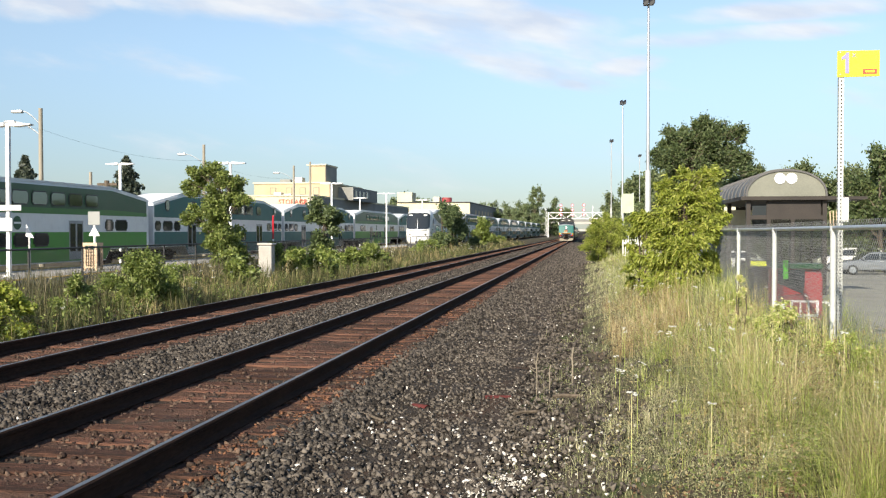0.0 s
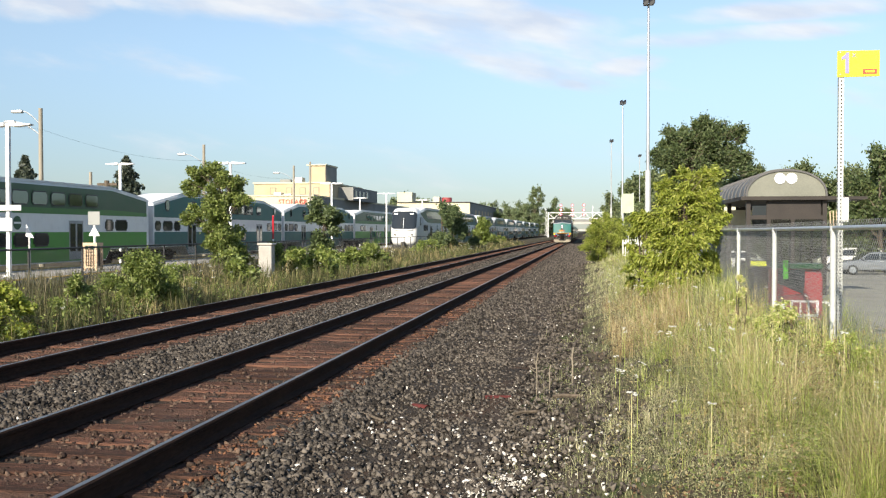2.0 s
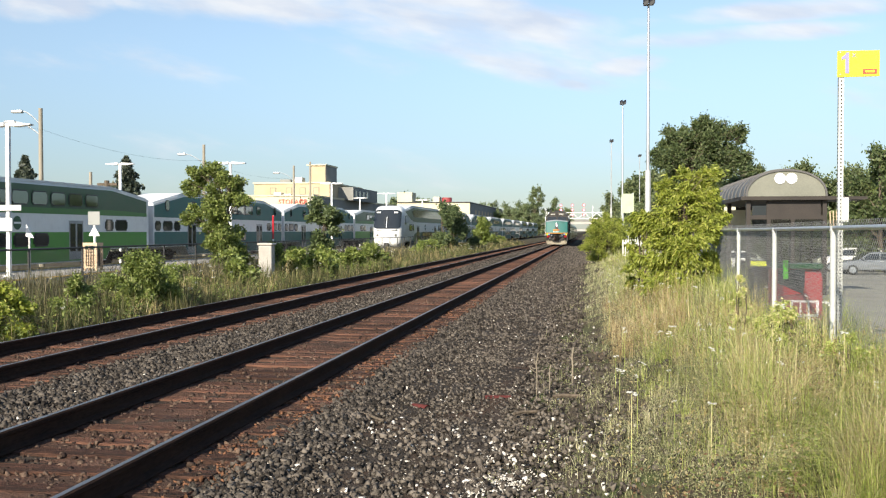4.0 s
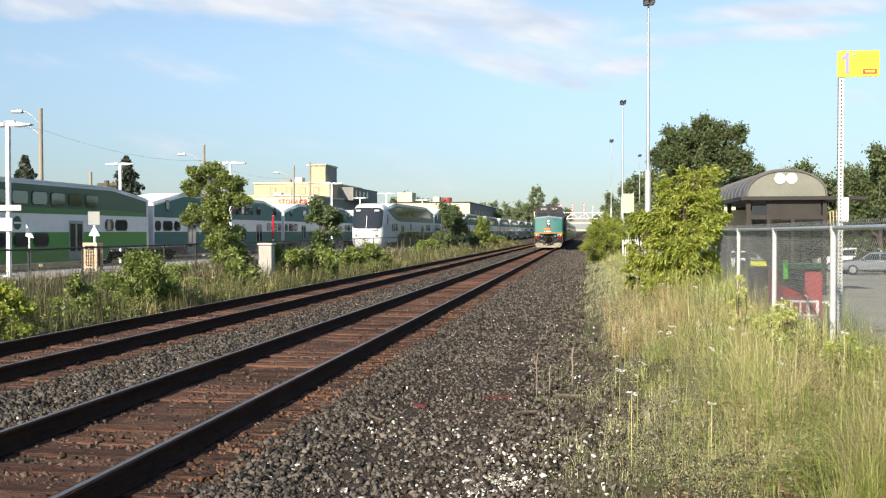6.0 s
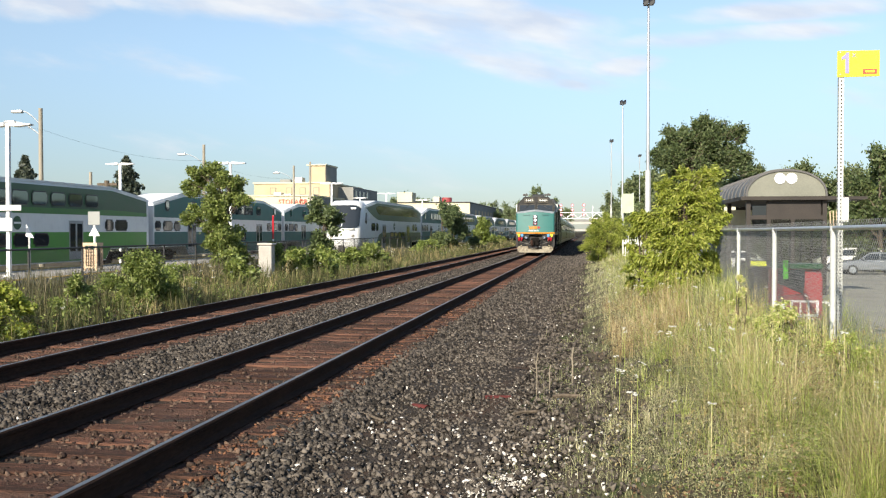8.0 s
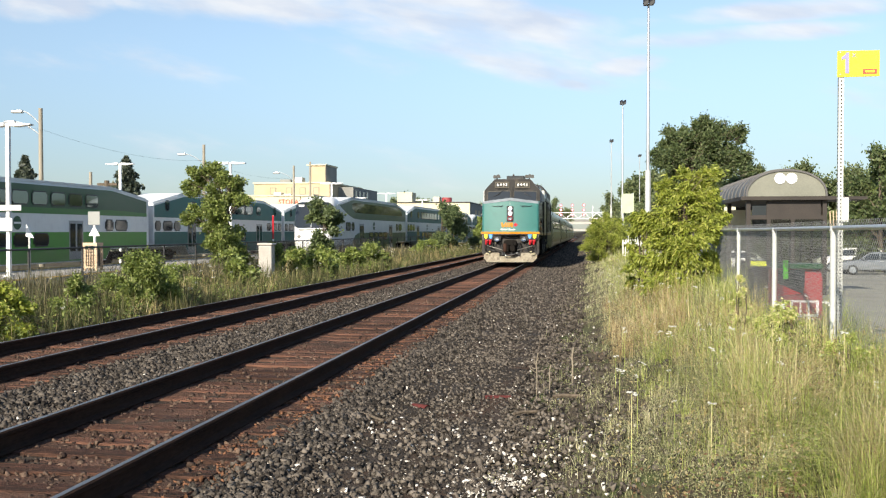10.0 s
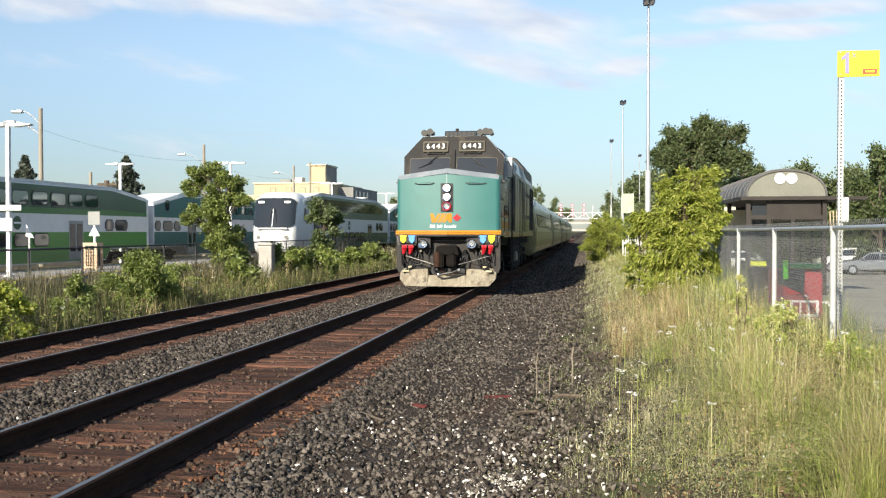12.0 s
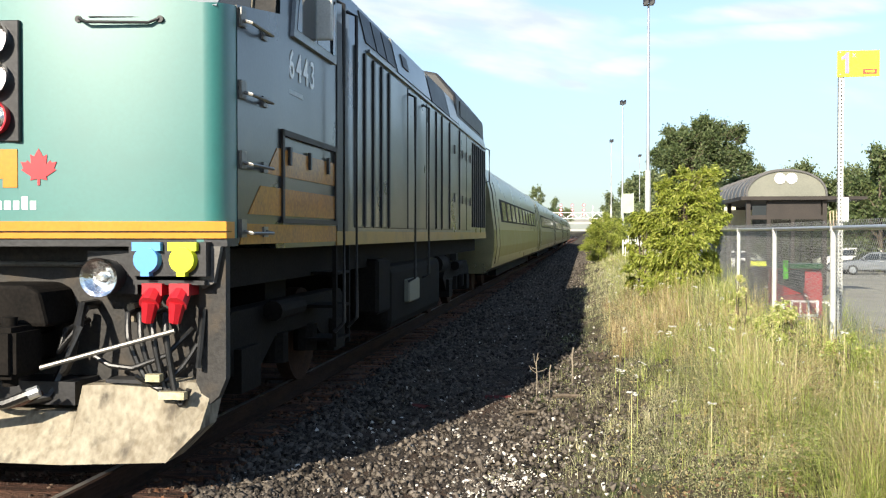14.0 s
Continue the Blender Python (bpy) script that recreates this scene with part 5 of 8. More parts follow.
def coach():
    """A low, taper-sided passenger coach along +y."""
    L = 25.0
    ob = thing("passenger_coach", "low taper-sided grey coach with yellow lower band", "train coach", "coaches of the express train", (-4.01, 170, 0))
    P = lambda name, bm, m, parent=ob, label="", smooth=False: part(name, bm, M[m], parent, label, smooth)
    half = ((1.3, 0.55), (1.5, 0.7), (1.58, 1.25), (1.56, 1.75), (1.44, 2.75), (1.32, 3.2), (1.05, 3.5), (0.6, 3.64))
    sec = [(x, z) for x, z in half] + [(-x, z) for x, z in half[::-1]]
    P("body", solid(sec, "y", 0, L), "stainless", ob, "ribbed grey body shell", True)

    def strip(z0, z1, out, y0, y1, s):
        def xs(z):
            for (xa, za), (xb, zb) in zip(half, half[1:]):
                if za <= z <= zb:
                    return xa + (xb - xa) * (z - za) / (zb - za)
        bm = bmesh.new()
        pts = [(xs(z0) - 0.02, z0), (xs(z0) + out, z0)] + [(x + out, z) for x, z in half if z0 < z < z1] + [(xs(z1) + out, z1), (xs(z1) - 0.02, z1)]
        prism(bm, [(s * x, z) for x, z in pts], "y", y0, y1)
        return bm
    for s in (-1, 1):
        P("yellow_band", strip(0.95, 1.72, 0.008, 0.1, L - 0.1, s), "coach_yellow", ob, "yellow lower band")
        P("window_band", strip(1.95, 2.62, 0.006, 2.6, L - 2.6, s), "loco_matt", ob, "dark window band")
        for i in range(10):
            y = 3.2 + i * 1.92
            P("window", strip(2.0, 2.56, 0.014, y, y + 1.3, s), "glass", ob)
        for y in (0.7, L - 1.6):
            P("door", strip(0.8, 3.0, 0.012, y, y + 0.85, s), "stainless", ob)
            P("door_frame", strip(0.8, 3.05, 0.018, y - 0.06, y, s), "loco_matt", ob)
            P("door_frame", strip(0.8, 3.05, 0.018, y + 0.85, y + 0.91, s), "black", ob)
    P("gangway", boxes(((-0.6, -0.36, 0.9), (0.6, 0.02, 3.2))), "black", ob)
    P("gangway", boxes(((-0.6, L - 0.02, 0.9), (0.6, L + 0.34, 3.2))), "black", ob)
    P("underframe", boxes(((-1.2, 4.6, 0.3), (1.2, L - 4.6, 0.56))), "frame_grime", ob)
    P("roof_unit", soft_box((-0.75, 2.0, 3.5), (0.75, 5.5, 3.78), 0.06, 2), "stainless", ob)
    for y in (2.9, L - 2.9):
        bogie(ob, y, 1.1)
    return ob


COACHES = [coach()]
COACHES += [copy_thing(COACHES[0], pose(-4.01, 170 + 25.7 * i, 0)) for i in range(1, 5)]


# ---- parking lot side ----
def build_lot():
    xs, ys = [3.3, 4, 5, 7, 10, 15, 22, 32, 45], [2 + 4 * i for i in range(30)]
    V = [(x, y, level(x, y) + 0.02) for y in ys for x in xs]
    n = len(xs)
    Q = [(j * n + i, j * n + i + 1, (j + 1) * n + i + 1, (j + 1) * n + i) for j in range(len(ys) - 1) for i in range(n - 1)]
    lot = tagged(new("parking_lot", mesh_np("parking_lot", V, Q, M["asphalt"])), "pale worn asphalt of a parking lot", "parking lot", kind="structure")
    # painted bay lines
    for i in range(6):
        y = 56 + 3.0 * i
        bm = bmesh.new()
        v = [bm.verts.new((x, yy, level(x, yy) + 0.028)) for x, yy in ((11, y), (20, y), (20, y + 0.12), (11, y + 0.12))]
        bm.faces.new(v)
        part("bay_line", bm, M["white_paint"], lot)


build_lot()


def build_fence():
    """Chain-link fence between verge and lot."""
    X, TOP = 2.37, 1.66
    fence = thing("chain_link_fence", "galvanised chain-link fence with round posts", "fence")
    ys = [0.74 + 3.08 * i for i in range(22)]
    for y in ys:
        top = TOP + 0.03 * max(0, 1 - y / 14)
        bm = bmesh.new()
        rod(bm, (X, y, level(X, y) - 0.1), (X, y, top - 0.02), 0.03, n=12)
        rod(bm, (X, y, top - 0.03), (X, y, top + 0.02), 0.038, 0.03, n=12)
        part("post", bm, M["pale_post"], fence, smooth=True)
    bm = bmesh.new()
    for a, b in zip(ys, ys[1:]):
        rod(bm, (X, a, TOP + 0.03 * max(0, 1 - a / 14)), (X, b, TOP + 0.03 * max(0, 1 - b / 14)), 0.024, n=10)
    part("top_rail", bm, M["galv"], fence, smooth=True)
    # the woven wire, with its loops standing over the rail
    V, Q = [], []

    def wire(p, q, r):
        p, q = np.array(p), np.array(q)
        d = (q - p) / np.linalg.norm(q - p)
        u = np.array((1.0, 0, 0))
        w = np.cross(d, u)
        k = len(V)
        for c in (p, q):
            for s, t in ((1, 0), (-0.5, 0.87), (-0.5, -0.87)):
                V.append(c + u * r * s + w * r * t)
        for i in range(3):
            Q.append((k + i, k + (i + 1) % 3, k + 3 + (i + 1) % 3, k + 3 + i))
    y = 3.5
    while y < 46:
        step = 0.055 if y < 26 else 0.11
        r = 0.0019 if y < 12 else 0.0022 if y < 22 else 0.0028
        z0, z1 = level(X, y) + 0.02, TOP + 0.075 + 0.03 * max(0, 1 - y / 14)
        h = z1 - z0
        wire((X + 0.032, y, z0), (X + 0.032, y + h * 0.95, z1), r)
        wire((X + 0.036, y + h * 0.95, z0), (X + 0.036, y, z1), r)
        y += step
    tagged(part("chain_link", mesh_np("chain_link", V, Q, M["wire"]), M["wire"], fence), kind="stuff")


build_fence()


def light_pole(x, y, top, base, label):
    ob = thing("light_pole", label, "light pole", "tall light poles along the fence", (x, y, base))
    h = top - base
    bm = bmesh.new()
    rod(bm, (0, 0, 0), (0, 0, h * 0.36), 0.12, 0.11, n=14)
    part("lower_mast", bm, M["pale_post"], ob, smooth=True)
    bm = bmesh.new()
    rod(bm, (0, 0, h * 0.36), (0, 0, h - 0.1), 0.066, 0.042, n=12)
    part("upper_mast", bm, M["galv"], ob, smooth=True)
    part("crossarm", rods(((-0.15, 0, h - 0.15), (0.2, 0, h - 0.12), 0.03), n=6), M["galv"], ob)
    for dx in (-0.1, 0.13):
        bm = soft_box((dx - 0.11, -0.24, h - 0.12), (dx + 0.11, 0.12, h + 0.08), 0.03, 1)
        for v in bm.verts:
            v.co.z += (v.co.x - dx) * 0.5 + (v.co.y + 0.1) * 0.5
        part("floodlight", bm, M["black"], ob, "dark box floodlight")


light_pole(2.2, 38.5, 10.6, 0.3, "tall pale steel light pole with two floodlights")
light_pole(2.25, 71.0, 10.95, 0.2, "tall pale steel light pole with two floodlights")
light_pole(2.2, 108.0, 11.6, 0.1, "tall pale steel light pole with two floodlights")
light_pole(6.6, 135.0, 12.0, -0.8, "tall pale steel light pole with two floodlights")


def platform_sign():
    """Perforated sign post with a yellow plate."""
    ob = thing("sign_post", "perforated steel post with yellow numbered plate", "sign", at=(2.8, 11.5, 0))
    z0 = level(2.82, 11.5) - 0.1
    part("post", boxes(((-0.028, -0.028, z0), (0.028, 0.028, 3.68))), M["pale_post"], ob)
    bm = bmesh.new()
    z = 0.6
    while z < 3.36:
        box(bm, (-0.008, -0.031, z), (0.008, -0.0275, z + 0.016))
        box(bm, (-0.031, -0.008, z), (-0.0275, 0.008, z + 0.016))
        z += 0.042
    part("holes", bm, M["black"], ob)
    plate = part("plate", soft_box((-0.05, -0.042, 3.38), (0.405, -0.03, 3.675), 0.004, 1), M["sign_yellow"], ob, "yellow sign plate")
    digit = solid(((0.035, 3.42), (0.075, 3.42), (0.075, 3.655), (0.045, 3.655), (0.035, 3.63), (-0.005, 3.605), (-0.005, 3.57), (0.035, 3.59)), "y", -0.0465, -0.0425)
    part("digit", digit, M["navy"], plate, "faded violet numeral one")
    me = text_mesh("x", 0.09, 0.002)
    me.transform(pose(0.13, -0.0445, 3.63))
    part("letter", me, M["navy"], plate)
    part("logo_bar", boxes(((0.225, -0.046, 3.41), (0.375, -0.0425, 3.465))), M["maroon"], plate)
    part("logo_stroke", boxes(((0.25, -0.049, 3.425), (0.35, -0.0465, 3.45))), M["sign_yellow"], plate)
    part("bolt", rods(((-0.02, -0.05, 3.66), (-0.02, -0.04, 3.66), 0.008), ((-0.02, -0.05, 3.41), (-0.02, -0.04, 3.41), 0.008), n=6), M["galv"], plate)
    part("notice", soft_box((0.0, -0.06, 1.74), (0.085, -0.035, 2.02), 0.006, 1), M["pale_post"], ob, "small white notice plate")


platform_sign()


def shelter():
    """Dark station shelter with a barrel roof."""
    x0, x1, y0, y1, eave, top = 5.0, 7.72, 33.0, 42.0, 2.78, 3.62
    g = level(6, 36) - 0.05
    ob = thing("station_shelter", "dark brown station shelter with a barrel roof", "shelter")
    cx, half, rise = (x0 + x1) / 2, (x1 - x0) / 2 - 0.12, top - eave
    arc = [(cx + half * math.cos(math.pi * k / 18), eave + rise * math.sin(math.pi * k / 18) ** 0.85) for k in range(19)]
    part("gable", solid(arc, "y", y0 + 0.05, y0 + 0.15), M["shelter_front"], ob, "taupe arched gable panel")
    part("gable", solid(arc, "y", y1 - 0.15, y1 - 0.05), M["shelter_front"], ob)
    outer = [(cx + (half + 0.06) * math.cos(math.pi * k / 18), eave + (rise + 0.06) * math.sin(math.pi * k / 18) ** 0.85) for k in range(19)]
    roof = part("roof", solid(outer + arc[::-1], "y", y0, y1), M["shelter_roof"], ob, "grey ribbed barrel roof", True)
    for i in range(10):
        y = y0 + 0.3 + i * 0.93
        rib = [(cx + (half + 0.09) * math.cos(math.pi * k / 18), eave + (rise + 0.09) * math.sin(math.pi * k / 18) ** 0.85) for k in range(19)]
        part("roof_rib", solid(rib + outer[::-1], "y", y, y + 0.06), M["shelter_roof"], roof)
    part("fascia", boxes(((x0 - 0.1, y0 - 0.12, eave - 0.12), (x1 + 0.12, y1 + 0.1, eave))), M["brown_metal"], ob, "dark fascia beam")
    for i in range(2):
        c = cx - 0.2 + 0.36 * i
        bm = bmesh.new()
        rod(bm, (c, y0 + 0.05, 3.37), (c, y0 + 0.02, 3.37), 0.18, n=24)
        part("emblem_disc", bm, M["white_paint"], ob, "white round emblem")
    for x, y in ((x0 + 0.1, y0 + 0.1), (x1 - 0.2, y0 + 0.1), (x0 + 0.1, y1 - 0.2), (x1 - 0.2, y1 - 0.2), (x0 + 0.1, (y0 + y1) / 2)):
        part("column", boxes(((x, y, g), (x + 0.14, y + 0.14, eave - 0.12))), M["brown_metal"], ob)
    part("upper_panel", boxes(((x0 + 0.75, y0 + 0.12, 2.1), (x1 - 0.25, y0 + 0.2, eave - 0.13))), M["brown_metal"], ob)
    part("side_glass", boxes(((x0 + 0.3, y0 + 0.14, 1.62), (x0 + 0.75, y0 + 0.18, eave - 0.3))), M["glass"], ob)
    # glazed front: posts, a head beam, a low panel and clear panes, and the same at the back and the lot side
    part("head_beam", boxes(((x0 + 0.24, y0 + 0.1, 2.02), (x1 - 0.2, y0 + 0.22, 2.16))), M["brown_metal"], ob)
    part("low_panel", boxes(((x0 + 0.24, y0 + 0.12, g), (x1 - 0.2, y0 + 0.18, 0.42))), M["brown_metal"], ob)
    for x in (x0 + 0.76, x0 + 1.52):
        part("door_post", boxes(((x, y0 + 0.08, g), (x + 0.12, y0 + 0.21, 2.03))), M["brown_metal"], ob)
    for a, b in ((x0 + 0.24, x0 + 0.76), (x0 + 0.88, x0 + 1.52), (x0 + 1.64, x1 - 0.2)):
        pane = part("clear_pane", boxes(((a, y0 + 0.14, 0.42), (b, y0 + 0.15, 2.02))), M["clear_pane"], ob)
        pane.visible_shadow = False
    part("glass_stripe", boxes(((x0 + 0.24, y0 + 0.125, 0.47), (x0 + 0.78, y0 + 0.139, 0.63))), M["lime"], ob, "yellow-green stripe on the glass")
    part("back_panel", boxes(((x0 + 1.0, y1 - 0.3, 1.95), (x1 - 0.2, y1 - 0.24, eave - 0.13)), ((x0 + 1.0, y1 - 0.3, g), (x1 - 0.2, y1 - 0.24, 0.4))), M["brown_metal"], ob)
    part("back_post", boxes(((x0 + 1.0, y1 - 0.32, g), (x0 + 1.12, y1 - 0.2, 1.96))), M["brown_metal"], ob)
    part("side_panel", boxes(((x1 - 0.2, y0 + 0.3, 1.95), (x1 - 0.12, y1 - 0.3, eave - 0.13)), ((x1 - 0.2, y0 + 0.3, g), (x1 - 0.12, y1 - 0.3, 0.4))), M["brown_metal"], ob)
    for k in range(1, 5):
        y = y0 + 1.8 * k
        part("side_post", boxes(((x1 - 0.2, y, 0.4), (x1 - 0.12, y + 0.1, 1.95))), M["brown_metal"], ob)
    part("side_screen", boxes(((x0 + 0.1, y0 + 4.9, g), (x0 + 0.16, y1 - 0.3, 1.9))), M["brown_metal"], ob)
    part("poster", boxes(((x0 + 0.3, y0 + 5.6, 1.3), (x0 + 1.3, y0 + 5.65, 2.45))), M["pale_wall"], ob, "pale cream notice panel")
    part("canopy", boxes(((x1 + 0.1, y0 + 0.3, 2.68), (x1 + 1.25, y0 + 3.0, 2.78))), M["brown_metal"], ob, "flat dark side canopy")
    for k in range(3):
        bm = bmesh.new()
        rod(bm, (x1 + 0.18 + 0.1 * k, y0 + 0.4, g + 1.2), (x1 + 0.1 + 0.1 * k, y0 + 0.4, 2.3), 0.02, n=5)
        part("brace", bm, M["wood"], ob)
    part("slab", boxes(((x0 - 0.5, y0 - 0.8, g - 0.3), (x1 + 1.3, y1 + 0.5, g + 0.06))), M["concrete"], ob, "concrete floor slab")


shelter()


def paper_box(x, y, w, d, h, mat, label, turn=0, window=True, sunk=0.0):
    ob = thing("newspaper_box", label, "newspaper box", "boxes behind the fence", (x, y, level(x, y) - sunk), turn)
    part("pedestal", boxes(((-w * 0.35, -d * 0.3, 0), (w * 0.35, d * 0.3, h * 0.3))), M["black"], ob)
    bm = solid(((-d / 2, h * 0.28), (d / 2, h * 0.28), (d / 2, h), (-d / 2 + 0.1, h), (-d / 2, h * 0.86)), "x", -w / 2, w / 2, 0.015, 1)
    body = part("body", bm, M[mat], ob)
    if window:
        part("door_frame", boxes(((-w * 0.4, -d / 2 - 0.012, h * 0.62), (w * 0.4, -d / 2, h * 0.84))), M["black"], body)
    if window:
        part("window", boxes(((-w * 0.36, -d / 2 - 0.016, h * 0.64), (w * 0.36, -d / 2 - 0.012, h * 0.82))), M["glass"], body)
    return ob, body


def boxes_behind_fence():
    ob, body = paper_box(2.82, 14.0, 0.62, 0.46, 0.98, "red_matt", "faded red newspaper box with white lettering", 4, False, 0.12)
    plate = part("name_plate", boxes(((-0.13, -0.25, 0.32), (0.25, -0.235, 0.55))), M["white_paint"], body, "white name plate")
    for k in (-0.05, 0.06, 0.17):
        part("lettering_bar", boxes(((k - 0.042, -0.254, 0.36), (k + 0.042, -0.25, 0.52))), M["red_matt"], plate)
    part("dark_front", solid(((-0.3, 0.62), (0.03, 0.62), (0.06, 0.75), (0.06, 0.97), (-0.3, 0.97)), "y", -0.248, -0.236), M["glass"], body, "dark glazed front")
    part("marker", soft_box((-0.235, -0.3, 0.84), (-0.17, -0.25, 1.1), 0.01, 1), M["tab_green"], body, "bright green tab")
    part("slash", solid(((-0.3, 0.6), (0.02, 0.64), (-0.3, 0.78)), "y", -0.256, -0.25), M["red"], body, "bright red flash")
    part("top_bar", boxes(((-0.31, -0.245, 0.985), (0.31, 0.1, 1.05))), M["go_green"], body, "dark green lid")
    paper_box(2.82, 16.2, 0.5, 0.46, 0.78, "brown_metal", "dark metal newspaper box", 2)


boxes_behind_fence()


def car(x, y, turn, mat, label, kind):
    """A parked car along its own +x: body from a side outline, glasshouse, wheels, lamps."""
    g = level(x, y) + 0.02
    ob = thing("parked_car", label, "car", "cars in the lot", (x, y, g), turn)
    if kind == "hatch":
        body = ((-2.05, 0.32), (2.1, 0.3), (2.15, 0.62), (1.95, 0.8), (1.05, 0.93), (-1.7, 0.98), (-2.08, 0.9))
        house = ((1.0, 0.9), (0.35, 1.36), (0.0, 1.44), (-1.1, 1.42), (-1.55, 1.3), (-1.98, 0.95))
        glass = ((0.86, 0.95), (0.3, 1.32), (-1.05, 1.35), (-1.45, 1.25), (-1.72, 1.0))
    else:
        body = ((-2.25, 0.42), (2.25, 0.4), (2.3, 0.75), (2.1, 0.98), (1.1, 1.1), (-1.95, 1.12), (-2.28, 1.0))
        house = ((1.05, 1.06), (0.45, 1.58), (0.1, 1.68), (-1.6, 1.68), (-1.95, 1.6), (-2.2, 1.1))
        glass = ((0.92, 1.12), (0.4, 1.54), (-1.5, 1.6), (-1.8, 1.52), (-2.0, 1.15))
    b = solid(body, "y", -0.86, 0.86, 0.07, 3)
    part("body", b, M[mat], ob, smooth=True)
    h = solid(house, "y", -0.74, 0.74, 0.05, 2)
    for v in h.verts:
        v.co.y *= 1.0 - 0.12 * max(0, v.co.z - 0.95)
    part("roof", h, M[mat], ob, smooth=True)
    for s in (-1, 1):
        gl = solid(glass, "y", s * 0.62, s * 0.76)
        for v in gl.verts:
            v.co.y *= 1.0 - 0.12 * max(0, v.co.z - 0.95)
        part("side_window", gl, M["glass"], ob)
        part("pillar", boxes(((-0.35, s * 0.7, glass[0][1]), (-0.28, s * 0.765, glass[1][1]))), M[mat], ob)
        part("headlight", soft_box((1.9, s * 0.55, body[2][1] - 0.05), (2.17, s * 0.82, body[2][1] + 0.12), 0.03, 2), M["lens"], ob)
        part("mirror", soft_box((0.65, s * 0.86, glass[0][1]), (0.8, s * 1.02, glass[0][1] + 0.13), 0.03, 2), M[mat], ob)
        part("door_handle", boxes(((-0.5, s * 0.86, body[5][1] - 0.14), (-0.3, s * 0.885, body[5][1] - 0.1))), M["galv"], ob)
        for wx in (-1.3, 1.35):
            bm = bmesh.new()
            rod(bm, (wx, s * 0.66, 0.32), (wx, s * 0.88, 0.32), 0.32, n=20)
            t = part("wheel", bm, M["rubber"], ob, smooth=True)
            bm = bmesh.new()
            rod(bm, (wx, s * 0.88, 0.32), (wx, s * 0.895, 0.32), 0.21, 0.19, n=16)
            part("rim", bm, M["silver"], t)
    ws = solid(((house[0][0] + 0.03, house[0][1]), (house[1][0] + 0.03, house[1][1]), (house[1][0] - 0.02, house[1][1]), (house[0][0] - 0.06, house[0][1])), "y", -0.64, 0.64)
    part("windscreen", ws, M["glass"], ob)
    return ob


car(17.6, 64.5, 182, "car_grey", "grey hatchback parked in the lot", "hatch")
car(17.6, 70.0, 180, "car_white", "white sport utility car parked in the lot", "suv")
car(12.5, 74.0, 180, "car_grey", "dark grey car parked in the lot", "suv")
car(9.6, 69.0, 180, "car_white", "white car parked near the shelter", "hatch")


def signal_gantry():
    y, x0, x1 = 300, -13.2, 3.6
    ob = thing("signal_gantry", "white lattice signal gantry over the tracks", "signal gantry")
    for x in (x0, x1):
        part("leg", boxes(((x - 0.15, y - 0.15, -0.6), (x + 0.15, y + 0.15, 7.5))), M["white_paint"], ob)
    for z in (5.4, 7.2):
        for dy in (-0.6, 0.6):
            part("chord", boxes(((x0, y + dy - 0.09, z), (x1, y + dy + 0.09, z + 0.18))), M["white_paint"], ob)
    n = 9
    for i in range(n):
        a, b = x0 + (x1 - x0) * i / n, x0 + (x1 - x0) * (i + 1) / n
        bm = bmesh.new()
        for dy in (-0.6, 0.6):
            p, q = ((a, y + dy, 5.5), (b, y + dy, 7.2)) if i % 2 else ((a, y + dy, 7.2), (b, y + dy, 5.5))
            rod(bm, p, q, 0.09, n=5)
        part("lattice_brace", bm, M["white_paint"], ob)
    part("walkway", boxes(((x0, y - 0.6, 5.58), (x1, y + 0.6, 5.64))), M["galv"], ob)
    for x in (-9.2, -5.7, -2.2):
        hd = part("signal_mast", boxes(((x - 0.08, y - 0.75, 5.6), (x + 0.08, y - 0.65, 10.1))), M["galv"], ob)
        for z in (9.6, 8.1, 6.6):
            bm = bmesh.new()
            rod(bm, (x, y - 0.8, z), (x, y - 0.86, z), 0.46, n=16)
            part("target", bm, M["red_matt"], hd)
            bm = bmesh.new()
            rod(bm, (x, y - 0.86, z), (x, y - 0.95, z), 0.3, n=12)
            part("signal_lamp", bm, M["signal_red"], hd, "glowing red signal lamp")
    part("signal_mast", boxes(((0.4, y - 0.75, 5.6), (0.56, y - 0.65, 9.3))), M["white_paint"], ob)
    part("ladder", boxes(((x0 - 0.5, y - 0.3, 0), (x0 - 0.42, y - 0.2, 8.5)), ((x0 - 0.9, y - 0.3, 0), (x0 - 0.82, y - 0.2, 8.5))), M["white_paint"], ob)


signal_gantry()


def overpass():
    y = 560
    ob = thing("road_overpass", "pale concrete road bridge across the tracks", "bridge")
    part("deck", boxes(((-60, y, 5.6), (60, y + 10, 7.0))), M["concrete"], ob)
    part("parapet", boxes(((-60, y - 0.2, 7.0), (60, y, 8.2))), M["grey_wall"], ob)
    for x in (-16, -1, 14):
        part("pier", boxes(((x, y + 1, -0.6), (x + 1.2, y + 9, 5.6))), M["concrete"], ob)
    part("abutment_beam", boxes(((-60, y + 2, 1.6), (60, y + 8, 2.6))), M["concrete"], ob)


overpass()


def white_board():
    ob = thing("notice_board", "white board on two posts beside the fence", "sign board", at=(2.45, 66, 0))
    part("board", boxes(((-0.4, -0.03, 2.85), (0.4, 0.03, 4.15))), M["board_green"], ob)
    for x in (-0.35, 0.35):
        part("post", boxes(((x - 0.04, 0.03, level(2.45, 66)), (x + 0.04, 0.1, 4.2))), M["galv"], ob)


white_board()


